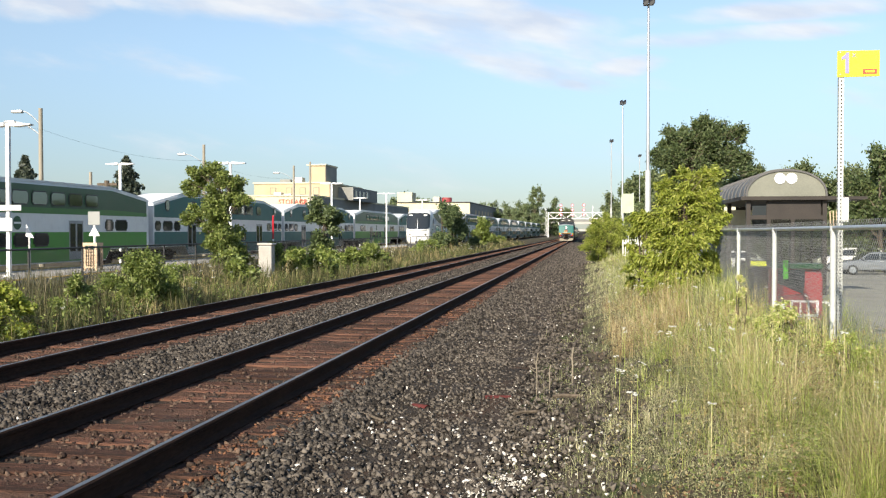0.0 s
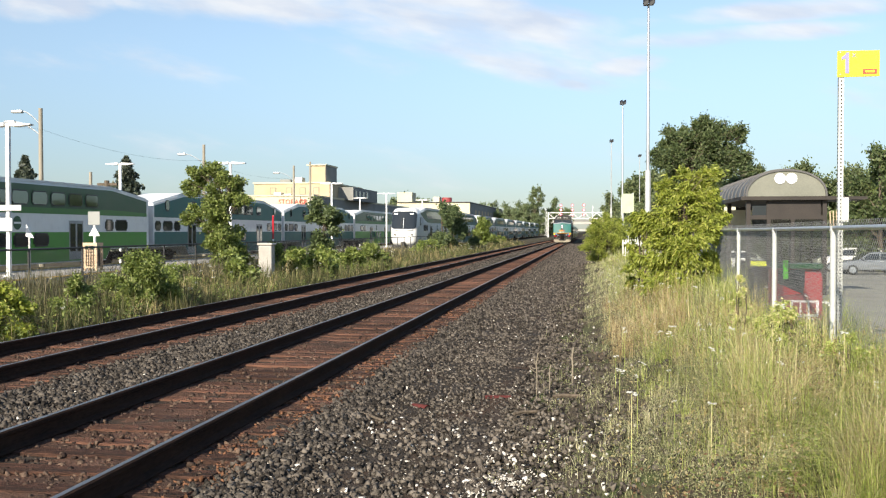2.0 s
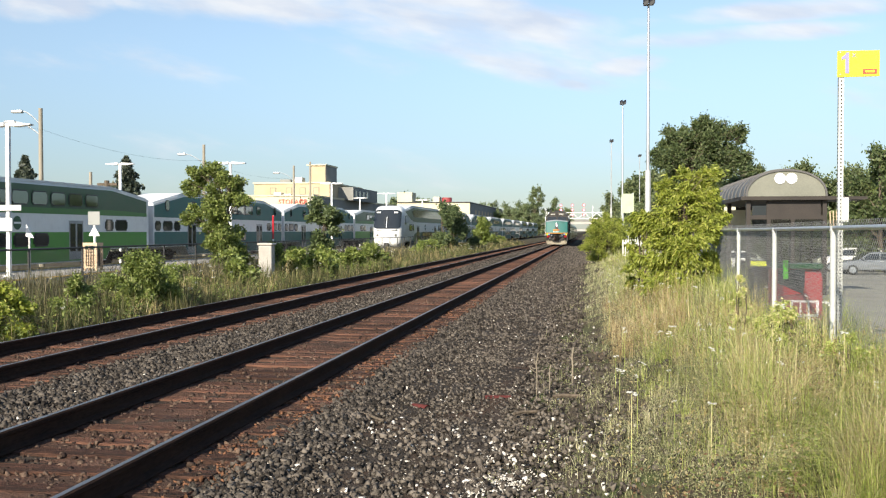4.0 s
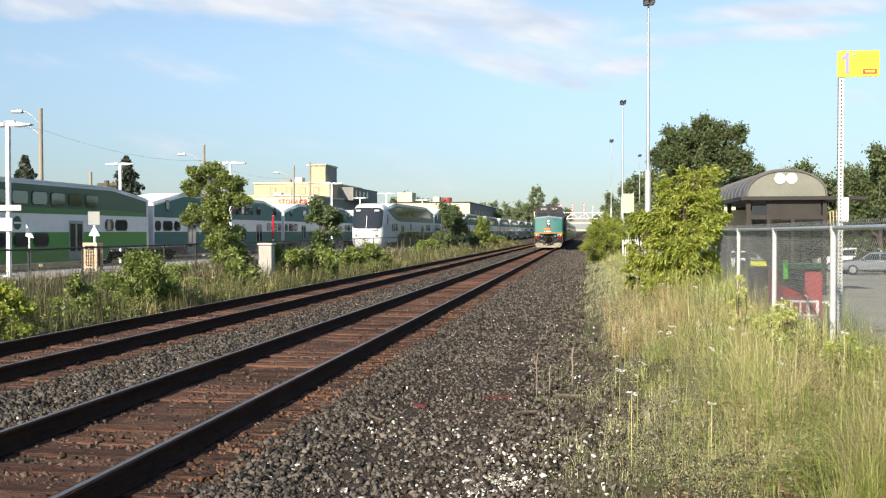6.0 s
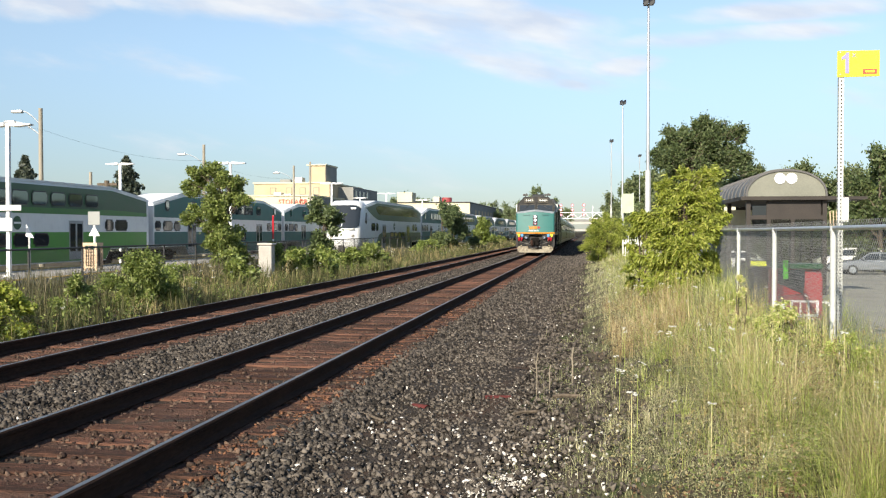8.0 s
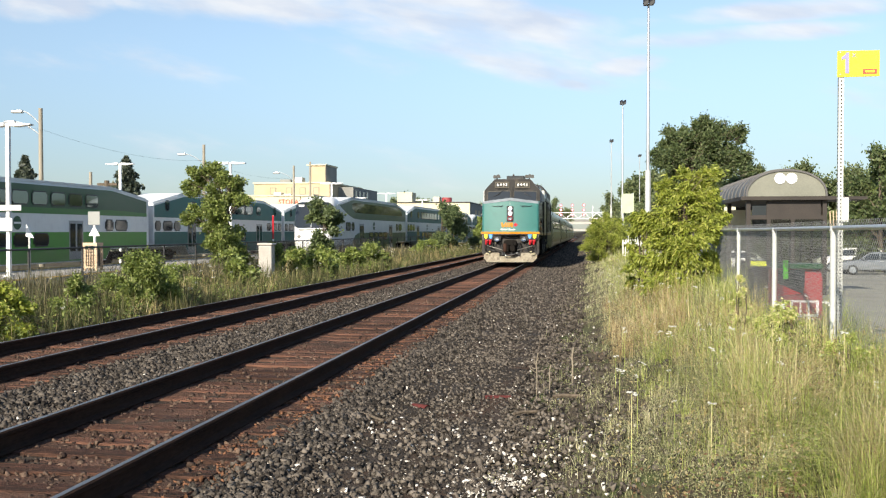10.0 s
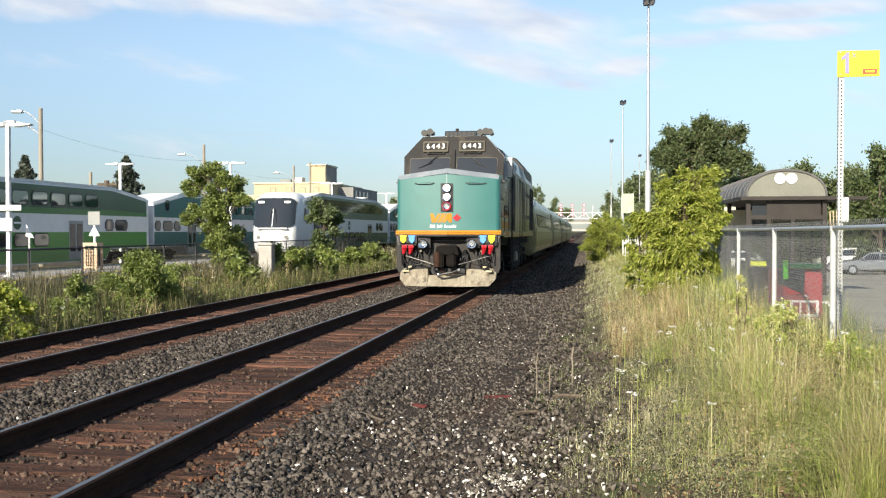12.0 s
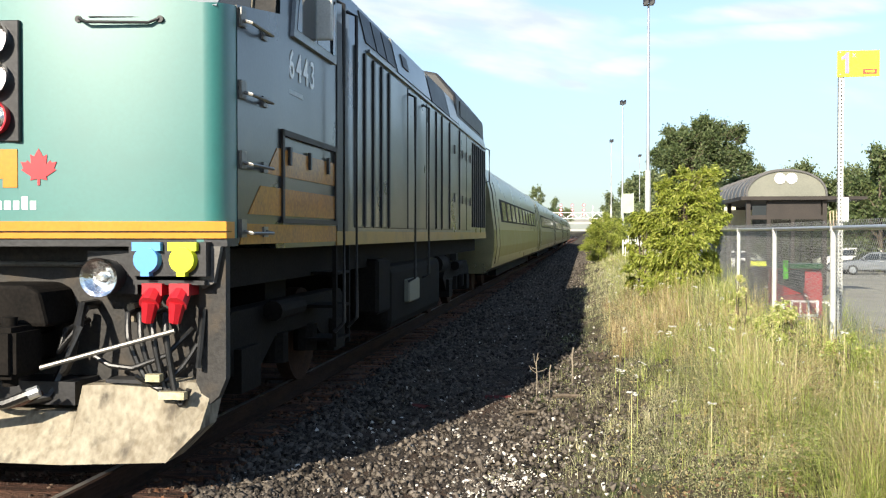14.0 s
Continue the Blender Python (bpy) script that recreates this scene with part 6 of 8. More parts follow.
def cream_board():
    """A sunlit cream hoarding in the lot, seen past the shelter."""
    x, y = 8.75, 60.0
    g = level(x, y)
    ob = thing("hoarding", "sunlit cream hoarding standing in the lot", "sign board", at=(x, y, 0))
    part("panel", soft_box((-0.8, -0.04, 1.9), (0.8, 0.04, 3.45), 0.01, 1), M["pale_wall"], ob)
    for dx in (-0.7, 0.7):
        part("post", boxes(((dx - 0.05, 0.04, g), (dx + 0.05, 0.14, 3.4))), M["galv"], ob)


cream_board()


def picket_barrier():
    ob = thing("picket_barrier", "short white picket barrier beside the fence", "barrier", at=(1.95, 46, level(1.95, 46) - 0.3))
    for z in (0.35, 0.95):
        part("rail", boxes(((-0.5, -0.02, z), (0.5, 0.02, z + 0.07))), M["white_paint"], ob)
    for i in range(9):
        x = -0.46 + 0.115 * i
        part("picket", solid(((x - 0.03, 0), (x + 0.03, 0), (x + 0.03, 1.12), (x, 1.18), (x - 0.03, 1.12)), "y", -0.045, -0.02), M["pale_post"], ob)


picket_barrier()


# ---- station side ----
def build_platform():
    top = -0.24
    bm = boxes(((-27.3, -20, -0.75), (-21.4, 170, top)))
    pf = tagged(part("platform", bm, M["concrete"]), "pale concrete station platform", "platform", kind="structure")
    part("edge_stripe", boxes(((-21.95, -20, top), (-21.45, 170, top + 0.012)), ((-27.25, -20, top), (-26.7, 170, top + 0.012))), M["yellow_line"], pf, "ochre platform edge stripe")
    for x in (-29.27, -19.6):
        tr = thing("railway_track", "station track on grey ballast", "railway track", "station tracks")
        for s in (-0.753, 0.753):
            bm = bmesh.new()
            prism(bm, [(x + s + a, STATION_Z + b) for a, b in RAIL], "y", 0, 420)
            part("rail", bm, M["rail"], tr)
        bm = boxes(((x - 1.9, 0, -0.75), (x + 1.9, 420, STATION_Z - 0.15)))
        part("ballast", bm, M["bed"], tr)


build_platform()


def platform_lamp(x, y, base, top, arm=0.9, label="white platform lamp post with two flat heads"):
    ob = thing("platform_lamp", label, "lamp post", "lamp posts along the platform", (x, y, base))
    h = top - base
    part("post", boxes(((-0.075, -0.075, 0), (0.075, 0.075, h - 0.02)), ((-0.17, -0.17, 0), (0.17, 0.17, 0.08))), M["white_paint"], ob)
    for s in (-1, 1):
        bm = solid(((0.1, h - 0.12), (0.35, h - 0.16), (arm, h - 0.1), (arm, h - 0.04), (0.1, h + 0.02)), "y", -0.16, 0.16, 0.02, 1)
        for v in bm.verts:
            v.co.x *= s
        part("lamp_head", bm, M["white_paint"], ob)
    return ob


LAMP = platform_lamp(-23.5, 36.07, -0.24, 6.03, 1.06)
part("name_board", soft_box((-1.06, -0.16, 2.7), (0.65, -0.12, 2.94), 0.01, 1), M["galv"], LAMP, "grey station name board")
part("name_bar", boxes(((-0.7, -0.165, 2.78), (0.3, -0.161, 2.86))), M["white_paint"], LAMP)
part("notice", soft_box((-0.35, -0.18, 1.88), (0.26, -0.14, 2.41), 0.02, 1), M["white_paint"], LAMP, "white square notice plate")
bm = bmesh.new()
rod(bm, (-0.05, -0.18, 2.15), (-0.05, -0.19, 2.15), 0.15, n=18)
part("notice_ring", bm, M["galv"], LAMP)
for y, t in ((51.5, 5.5), (72.8, 5.4), (93.1, 5.4), (113.5, 5.4), (134, 5.4)):
    platform_lamp(-23.5, y * 1.175, -0.24, 1.64 + (t - 1.64) * 1.175, 1.06)
platform_lamp(-31.2, 60.4, -0.6, 6.2, 1.0)
platform_lamp(-31.2, 128, -0.6, 6.2, 1.0)


def platform_furniture():
    ob = thing("warning_sign", "square sign over a triangle on a white post", "sign", at=(-23.73, 43.36, -0.24))
    part("post", boxes(((-0.045, -0.045, 0), (0.045, 0.045, 2.82))), M["white_paint"], ob)
    part("plate", soft_box((-0.31, -0.07, 2.17), (0.31, -0.05, 2.82), 0.02, 1), M["door_grey"], ob, "pale grey square plate")
    part("triangle", solid(((-0.29, 1.64), (0.29, 1.64), (0, 2.15)), "y", -0.06, -0.04), M["white_paint"], ob, "white triangular plate")
    ob = thing("slatted_bin", "pale wooden slatted bin on the platform", "bin", at=(-23.5, 42.77, -0.24))
    for x in (-0.3, 0.3):
        for y in (-0.24, 0.24):
            part("corner_post", boxes(((x - 0.055, y - 0.055, 0), (x + 0.055, y + 0.055, 1.29))), M["wood"], ob)
    part("rail", boxes(((-0.36, -0.3, 1.18), (0.36, 0.3, 1.32))), M["wood"], ob)
    part("rail", boxes(((-0.36, -0.3, 0.1), (0.36, 0.3, 0.21))), M["wood"], ob)
    for i in range(6):
        x = -0.225 + 0.09 * i
        part("slat", boxes(((x - 0.02, -0.28, 0.21), (x + 0.02, -0.25, 1.0))), M["wood"], ob)
    part("liner", boxes(((-0.26, -0.22, 0.21), (0.26, 0.22, 1.0))), M["black"], ob)
    ob = thing("warning_sign", "white triangular plate on a thin post", "sign", at=(-23.62, 37.72, -0.24))
    part("post", boxes(((-0.035, -0.035, 0), (0.035, 0.035, 1.88))), M["galv"], ob)
    part("triangle", solid(((-0.14, 1.64), (0.24, 1.58), (-0.12, 2.17)), "y", -0.06, -0.04), M["white_paint"], ob)
    ob = thing("marker_pole", "red and white marker pole between the station tracks", "pole", at=(-26.4, 77.6, -0.24))
    part("pole", rods(((0, 0, 0), (0, 0, 3.2), 0.07), n=8), M["white_paint"], ob)
    part("band", rods(((0, 0, 1.2), (0, 0, 3.18), 0.078), n=8), M["red"], ob, "red band")
    ob = thing("concrete_post", "short weathered concrete post in the weeds", "post", at=(-13, 37.4, level(-13, 37.4)))
    part("shaft", soft_box((-0.28, -0.22, -0.1), (0.28, 0.22, 1.4), 0.05, 2), M["concrete"], ob)
    part("cap", soft_box((-0.32, -0.26, 1.4), (0.32, 0.26, 1.5), 0.03, 1), M["concrete"], ob)


platform_furniture()


def left_fence():
    X, TOP = -16.5, 1.09
    fence = thing("platform_fence", "dark chain-link fence before the platform", "fence")
    ys = [8 + 3.05 * i for i in range(34)]
    for y in ys:
        bm = bmesh.new()
        rod(bm, (X, y, level(X, y) - 0.1), (X, y, TOP), 0.035, n=8)
        part("post", bm, M["dark_wire"], fence, smooth=True)
    part("top_rail", rods(((X, ys[0], TOP), (X, ys[-1], TOP), 0.03), n=8), M["dark_wire"], fence)
    V, Q = [], []
    y = 14.0
    while y < 70:
        z0, z1 = level(X, y), TOP
        for a, b in ((y, y + z1 - z0), (y + z1 - z0, y)):
            k = len(V)
            for yy, z in ((a, z0), (b, z1)):
                V += [(X, yy - 0.004, z), (X, yy + 0.004, z), (X + 0.006, yy, z)]
            for i in range(3):
                Q.append((k + i, k + (i + 1) % 3, k + 3 + (i + 1) % 3, k + 3 + i))
        y += 0.11
    tagged(part("chain_link", mesh_np("chain_link", V, Q, M["dark_wire"]), M["dark_wire"], fence), kind="stuff")


left_fence()


def utility_pole(x, y, top, lamp, label="weathered wooden utility pole"):
    ob = thing("utility_pole", label, "utility pole", "wooden poles behind the station", (x, y, -0.6))
    h = top + 0.6
    part("pole", rods(((0, 0, 0), (0, 0, h), 0.17, 0.12), n=10), M["pole_wood"], ob, smooth=True)
    if lamp:
        for k, dz in ((1.75, 0.2), (1.25, 0.85))[: lamp]:
            bm = bmesh.new()
            tube(bm, [(-k * t, 0, h - 1.9 + dz + 0.9 * math.sin(t * 1.5)) for t in (0, 0.25, 0.5, 0.75, 1)], 0.035)
            arm = part("lamp_arm", bm, M["galv"], ob)
            part("lamp_head", soft_box((-k - 0.7, -0.14, h - 1.95 + dz + 0.82), (-k + 0.05, 0.14, h - 1.95 + dz + 1.02), 0.05, 2), M["galv"], ob, smooth=True)
    return ob


utility_pole(-34, 55.6, 9.3, 2, "weathered wooden utility pole with two street lamps")
utility_pole(-34, 81.2, 9.3, 1, "weathered wooden utility pole with a street lamp")
utility_pole(-34, 107.3, 9.2, 1, "weathered wooden utility pole with a street lamp")
utility_pole(-34, 113.9, 10.1, 0)
OB = utility_pole(-40, 72.5, 6.4, 0, "dark wooden utility pole with a crossarm")
part("crossarm", boxes(((0.6, -0.08, 5.9), (2.3, 0.08, 6.1))), M["bark"], OB)
part("transformer", rods(((1.4, 0, 5.6), (1.4, 0, 6.3), 0.2), n=10), M["bark"], OB)
for a, b in (((-34, 55.6, 8.0), (-34, 81.2, 7.9)), ((-34, 81.2, 7.9), (-34, 107.3, 7.8)), ((-34, 55.6, 8.0), (-34, 20, 8.2))):
    bm = bmesh.new()
    tube(bm, sag(a, b, 0.6, 14), 0.006, 4)
    tagged(part("overhead_wire", bm, M["dark_wire"]), "thin dark sagging overhead wire", "wire", "wires between the poles")


def factory():
    ob = thing("factory_building", "beige factory with a square stair tower", "building")
    P = lambda n, a, b, m, lab="", par=ob: part(n, boxes((a, b)), M[m], par, lab)
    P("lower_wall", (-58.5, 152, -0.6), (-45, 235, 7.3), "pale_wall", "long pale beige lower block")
    # thin grey sheet that paints the shade onto the block's side
    P("side_wall", (-45, 152.05, -0.6), (-44.8, 235, 7.2), "grey_wall", "long side wall, grey colour standing for its shade")
    P("lower_parapet", (-56.7, 151.8, 7.3), (-44.75, 235, 7.55), "pale_wall")
    P("upper_block", (-60.0, 166, 7.3), (-46.0, 190, 10.1), "beige", "beige upper storey")
    P("upper_parapet", (-60.2, 165.8, 10.1), (-45.8, 190.2, 10.35), "pale_wall")
    P("tower", (-49.9, 167.5, 10.1), (-47.2, 175, 13.4), "beige", "square tower")
    P("tower_cap", (-50.6, 167.2, 13.4), (-47.0, 175.3, 13.65), "pale_wall")
    # the beige tower's side away from the sun, shade painted as grey
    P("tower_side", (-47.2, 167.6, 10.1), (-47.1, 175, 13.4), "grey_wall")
    P("annex", (-46.0, 172, 7.3), (-43.2, 192, 9.7), "grey_wall", "grey roof annex")
    for y in (173.5, 176.5, 179.5, 182.5):
        P("annex_window", (-43.2, y, 7.9), (-43.14, y + 1.2, 9.1), "glass")
    for x in (-57, -54, -51.5, -49):
        w = P("window", (x, 165.93, 8.1), (x + 1.1, 166, 9.4), "shelter_front")
        P("pane", (x + 0.1, 165.9, 8.2), (x + 1.0, 165.93, 9.3), "beige", "", w)
    for i in range(3):
        P("roof_unit", (-54.3 + i * 1.8, 160, 7.5), (-53.0 + i * 1.8, 161.5, 8.3 - 0.25 * i), "galv")
    P("vent_box", (-53.5, 169, 10.3), (-52.0, 171, 11.4), "galv")
    P("vent_box", (-56.5, 170, 10.3), (-54.5, 171, 11.1), "grey_wall")
    sign = P("lettering_panel", (-53.5, 151.75, 5.4), (-47.0, 151.95, 7.2), "pale_wall", "pale sign panel with red lettering")
    me = text_mesh("STORAGE", 1.15, 0.02, 0.92, 1.05, 0.02)
    me.transform(pose(-48.3, 151.72, 6.35))
    part("lettering", me, M["red_bright"], sign, "red capital letters")


factory()


def warehouse():
    ob = thing("warehouse", "pale yellow flat-roofed warehouse behind the tracks", "building")
    P = lambda n, a, b, m, lab="", par=ob: part(n, boxes((a, b)), M[m], par, lab)
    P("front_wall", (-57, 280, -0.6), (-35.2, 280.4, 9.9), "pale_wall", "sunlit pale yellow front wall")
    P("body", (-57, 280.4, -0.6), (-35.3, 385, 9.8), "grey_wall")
    # this slab is coloured darker grey, so its colour carries the shade
    P("side_wall", (-35.3, 280.4, -0.6), (-35.1, 385, 9.8), "grey_wall", "side wall with its shade put into a grey colour")
    P("parapet", (-57.2, 279.8, 9.9), (-35.0, 385.2, 10.2), "brown_metal")
    for i in range(9):
        P("side_window", (-35.1, 292 + 9 * i, 6.2), (-35.05, 296 + 9 * i, 8.0), "beige")
    bm = bmesh.new()
    rod(bm, (-43.5, 290, 10), (-43.5, 290, 11.8), 1.6, n=18)
    part("roof_tank", bm, M["red_matt"], ob, "red round roof tank")
    P("penthouse", (-47.5, 288, 10.1), (-45.5, 292, 12.0), "pale_wall")
    P("penthouse", (-57.5, 283, 9), (-53, 290, 13.2), "pale_wall")
    P("front_vent", (-38, 279.7, 4.0), (-37.4, 280, 5.0), "white_paint")


warehouse()


# ---- plants ----
RNG = np.random.default_rng(7)


def unit(n):
    v = RNG.normal(size=(n, 3))
    return v / np.linalg.norm(v, axis=1)[:, None]


def leaf_mesh(name, C, size, mat, long=1.6, droop=0.0, fold=0.25, along=None):
    """One small folded leaf at each place of C."""
    n = len(C)
    u, w = unit(n), unit(n)
    if along is not None:
        u = u * 0.75 + along
    u[:, 2] -= droop
    u /= np.linalg.norm(u, axis=1)[:, None]
    v = np.cross(u, w)
    v /= np.linalg.norm(v, axis=1)[:, None] + 1e-9
    nn = np.cross(u, v)
    s = size * RNG.uniform(0.6, 1.35, n)[:, None]
    V = np.stack([C - u * s * long * 0.5, C + v * s * 0.5 + nn * s * fold * 0.5, C + u * s * long * 0.5, C - v * s * 0.5 + nn * s * fold * 0.5], 1).reshape(-1, 3)
    i = np.arange(n)[:, None] * 4
    return mesh_np(name, V, np.concatenate([i, i + 1, i + 2, i + 3], 1), mat)


def plant(name, label, category, x, y, z, h, r, leaf, count, size, clumps=26, bare=0.25, trunk=0.08, squash=1.0, droop=0.2, group="", long=1.6, taper=0.6, stems=1, seed=1, hollow=0.35, lobes=()):
    """A trunk or several stems, limbs that fork to clumps, and leaves in uneven clumps with gaps."""
    rnd = random.Random(seed * 977 + int(x * 10) + int(y))
    ob = thing(name, label, category, group, (x, y, z))
    zc = h * (1 + bare) / 2
    hz = h * (1 - bare) / 2
    cl = []
    for k in range(clumps):
        a = rnd.uniform(0, 6.283)
        t = rnd.uniform(-1, 1)
        wid = math.sqrt(max(0.0, 1 - t * t)) * (1 - taper * 0.5 * max(0, t)) * (1 + 0.25 * max(0, -t))
        d = rnd.uniform(hollow, 1.0) * wid
        jut = rnd.uniform(0.85, 1.18)
        cl.append((r * d * math.cos(a) * jut, r * squash * d * math.sin(a) * jut, zc + hz * t * jut * 0.93, rnd.uniform(0.16, 0.36)))
    # lobes of the crown that stand out from its body: across, deep, high, wide, clumps
    for lx, ly, lz, lr, m in lobes:
        for k in range(m):
            cl.append((lx + lr * rnd.uniform(-0.8, 0.8), ly + lr * rnd.uniform(-0.8, 0.8), lz + lr * rnd.uniform(-1, 0.9), rnd.uniform(0.13, 0.24)))
    bm = bmesh.new()
    for s in range(stems):
        ox, oy = (0, 0) if stems == 1 else (rnd.uniform(-0.4, 0.4) * r, rnd.uniform(-0.4, 0.4) * r * squash)
        bend = (rnd.uniform(-0.06, 0.06) * h, rnd.uniform(-0.06, 0.06) * h)
        mid = (ox + bend[0], oy + bend[1], h * 0.45)
        top = (ox * 1.2 + bend[0] * 0.5, oy * 1.2, h * 0.86)
        rod(bm, (ox * 0.5, oy * 0.5, -0.15), mid, trunk, trunk * 0.66, n=8)
        rod(bm, mid, top, trunk * 0.66, trunk * 0.2, n=7)
        for cx, cy, cz, _ in cl[s::stems]:
            f = min(0.95, max(0.25, cz / h - 0.22))
            p = Vector(mid).lerp(Vector(top), (f - 0.45) / 0.41) if f > 0.45 else Vector((ox * 0.5, oy * 0.5, 0)).lerp(Vector(mid), f / 0.45)
            q = Vector((cx, cy, cz))
            k = p.lerp(q, 0.55) + Vector((0, 0, 0.05 * h))
            rod(bm, p, k, trunk * 0.3, trunk * 0.2, n=5, caps=False)
            rod(bm, k, q, trunk * 0.2, trunk * 0.07, n=5, caps=False)
    part("trunk", bm, M["bark"], ob)
    wts = np.array([c[3] ** 2 for c in cl])
    num = np.maximum(30, (count * 2.3 * wts / wts.sum()).astype(int))
    # every clump is a spray of twigs that point outward and up, with leaves along them
    C, D, twigs = [], [], bmesh.new()
    for (cx, cy, cz, cr), m in zip(cl, num):
        nt = max(4, m // 16)
        out = np.array((cx / r, cy / (r * squash), 0.25 + 0.6 * (cz - zc) / max(hz, 0.1)))
        w = unit(nt) * 0.85 + out
        w /= np.linalg.norm(w, axis=1)[:, None]
        reach = np.array((r * cr * 2.0, r * squash * cr * 2.0, min(hz, r) * cr * 2.0))
        start = np.array((cx, cy, cz)) + unit(nt) * reach * 0.22 - w * reach * 0.45
        length = RNG.uniform(0.5, 1.15, nt)[:, None]
        k = RNG.integers(0, nt, m)
        t = RNG.uniform(0, 1, m)[:, None] ** 0.8
        p = start[k] + w[k] * reach * length[k] * t
        p[:, 2] -= droop * 0.35 * (t[:, 0] ** 2) * reach[2]
        C.append(p + RNG.normal(0, size * 0.55, (m, 3)))
        D.append(w[k])
        for q in range(0, nt, 3):
            rod(twigs, start[q], start[q] + w[q] * reach * length[q] * 0.9, trunk * 0.1, trunk * 0.03, n=3, caps=False)
    C, D = np.concatenate(C), np.concatenate(D)
    ok = C[:, 2] > 0.02
    part("crown", leaf_mesh("crown", C[ok], size * 0.64, M[leaf], long, droop, along=D[ok]), M[leaf], ob)
    tagged(part("twig_spray", twigs, M["bark"], ob), kind="stuff")
    return ob


def conifer(x, y, z, h, r, label):
    ob = thing("conifer_tree", label, "tree", "conifers behind the station", (x, y, z))
    part("trunk", rods(((0, 0, 0), (0, 0, h), 0.18, 0.03), n=7), M["bark"], ob)
    n = 5200
    t = RNG.uniform(0.08, 1, n)
    a = RNG.uniform(0, 6.283, n)
    tier = 0.75 + 0.25 * np.sin(t * 60 + a * 2)
    d = r * (1 - t) ** 0.8 * RNG.uniform(0.3, 1.05, n) * tier + 0.06
    C = np.stack([d * np.cos(a), d * np.sin(a), t * h - d * 0.25], 1)
    part("crown", leaf_mesh("crown", C, 0.2, M["conifer"], 2.2, 0.5), M["conifer"], ob)


# the leaning-leaved bush at the fence and the plants along the lot
plant("fence_bush", "tall yellow-green bush growing at the fence", "bush", 1.75, 18.6, 0.36, 2.05, 0.66, "leaf_light", 30000, 0.042, 80, 0.0, 0.025, 1.0, 0.95, long=3.4, taper=-0.4, stems=6, seed=3,
      lobes=((-0.36, 0.0, 2.08, 0.2, 12), (0.08, 0.1, 2.2, 0.22, 14), (0.4, 0.0, 2.26, 0.2, 13), (-0.55, 0.0, 1.3, 0.26, 12), (-0.8, 0.1, 1.5, 0.2, 7), (0.46, 0.0, 1.85, 0.2, 8), (0.6, 0.0, 1.45, 0.18, 8), (-0.66, -0.1, 0.75, 0.24, 6)))
plant("fence_bush", "lower yellow-green bush beside the fence", "bush", 1.05, 21.5, 0.25, 1.75, 0.34, "leaf_light", 2200, 0.062, 24, 0.02, 0.025, 1.0, 0.5, long=2.4, stems=4, seed=5)
plant("fence_bush", "yellow-green bush on the verge", "bush", 0.6, 52, 0.0, 2.45, 1.05, "leaf_light", 16000, 0.06, 48, 0.0, 0.03, 2.2, 0.3, stems=4, seed=9)
plant("fence_bush", "yellow-green bush on the verge", "bush", 1.3, 66, 0.05, 2.5, 1.3, "leaf_light", 9000, 0.085, 36, 0.0, 0.03, 2.0, 0.3, stems=4, seed=10)
plant("broad_tree", "large dark broad-leaved tree beyond the lot", "tree", 9.2, 86, -1.55, 11.9, 2.9, "leaf_dark", 34000, 0.19, 44, 0.5, 0.3, 1.0, 0.1, taper=-1.0, seed=17, hollow=0.1,
      lobes=((-2.6, 0, 11.2, 0.8, 9), (-1.3, 1, 11.6, 0.8, 9), (0.3, -1, 11.8, 0.9, 12), (1.7, 1, 11.6, 0.8, 9), (3.0, 0, 11.3, 0.7, 7), (-3.3, 0, 9.7, 0.7, 9), (-2.0, -1, 9.6, 1.0, 11), (0.0, -1, 9.8, 1.2, 12), (2.2, 0, 9.7, 1.0, 11), (3.5, 0, 9.5, 0.6, 7), (-1.8, 0, 8.5, 0.9, 9), (1.2, 0, 8.4, 1.0, 8), (3.9, 0, 8.9, 0.5, 3)))
for i, (x, y, h, r, m) in enumerate(((14.5, 90, 8.9, 2.6, "leaf_grey"), (17.5, 84, 7.7, 3.2, "leaf_grey"), (21.5, 84, 7.6, 3.4, "leaf_grey"), (19.8, 70, 8.1, 2.8, "leaf_dark"), (22.8, 72, 8.5, 3.2, "leaf_dark"), (26.5, 74, 8.6, 3.6, "leaf_dark"), (31, 78, 8.2, 3.6, "leaf_dark"),
                                     (25.5, 88, 8.0, 3.6, "leaf"), (11.8, 96, 7.6, 3.0, "leaf_grey"), (7.8, 112, 8.4, 3.4, "leaf_grey"), (8.8, 128, 9.4, 3.6, "leaf_grey"), (7.2, 150, 10.2, 4.0, "leaf_grey"), (9.0, 175, 11.2, 4.2, "leaf_grey"), (8.6, 205, 12.0, 4.2, "leaf_grey"),
                                     (8.8, 240, 12.6, 4.4, "leaf_grey"), (5.6, 318, 13.5, 4.6, "leaf_grey"), (15, 72, 4.6, 2.6, "leaf_grey"), (12, 100, 6.0, 3.4, "leaf"), (23, 66, 4.8, 2.8, "leaf_grey"), (28, 66, 5.2, 3.0, "leaf_grey"))):
    plant("broad_tree", "green broad-leaved tree at the edge of the lot" if m == "leaf" else "dark green broad-leaved tree at the edge of the lot", "tree", x, y, -1.1 if y < 110 else -0.4, h, r, m, 8500 if y < 110 else 5200, 0.26 if y < 120 else 0.42, 26, 0.06, 0.2, 1.2, 0.1, group="trees round the lot", taper=0.3, seed=30 + i)

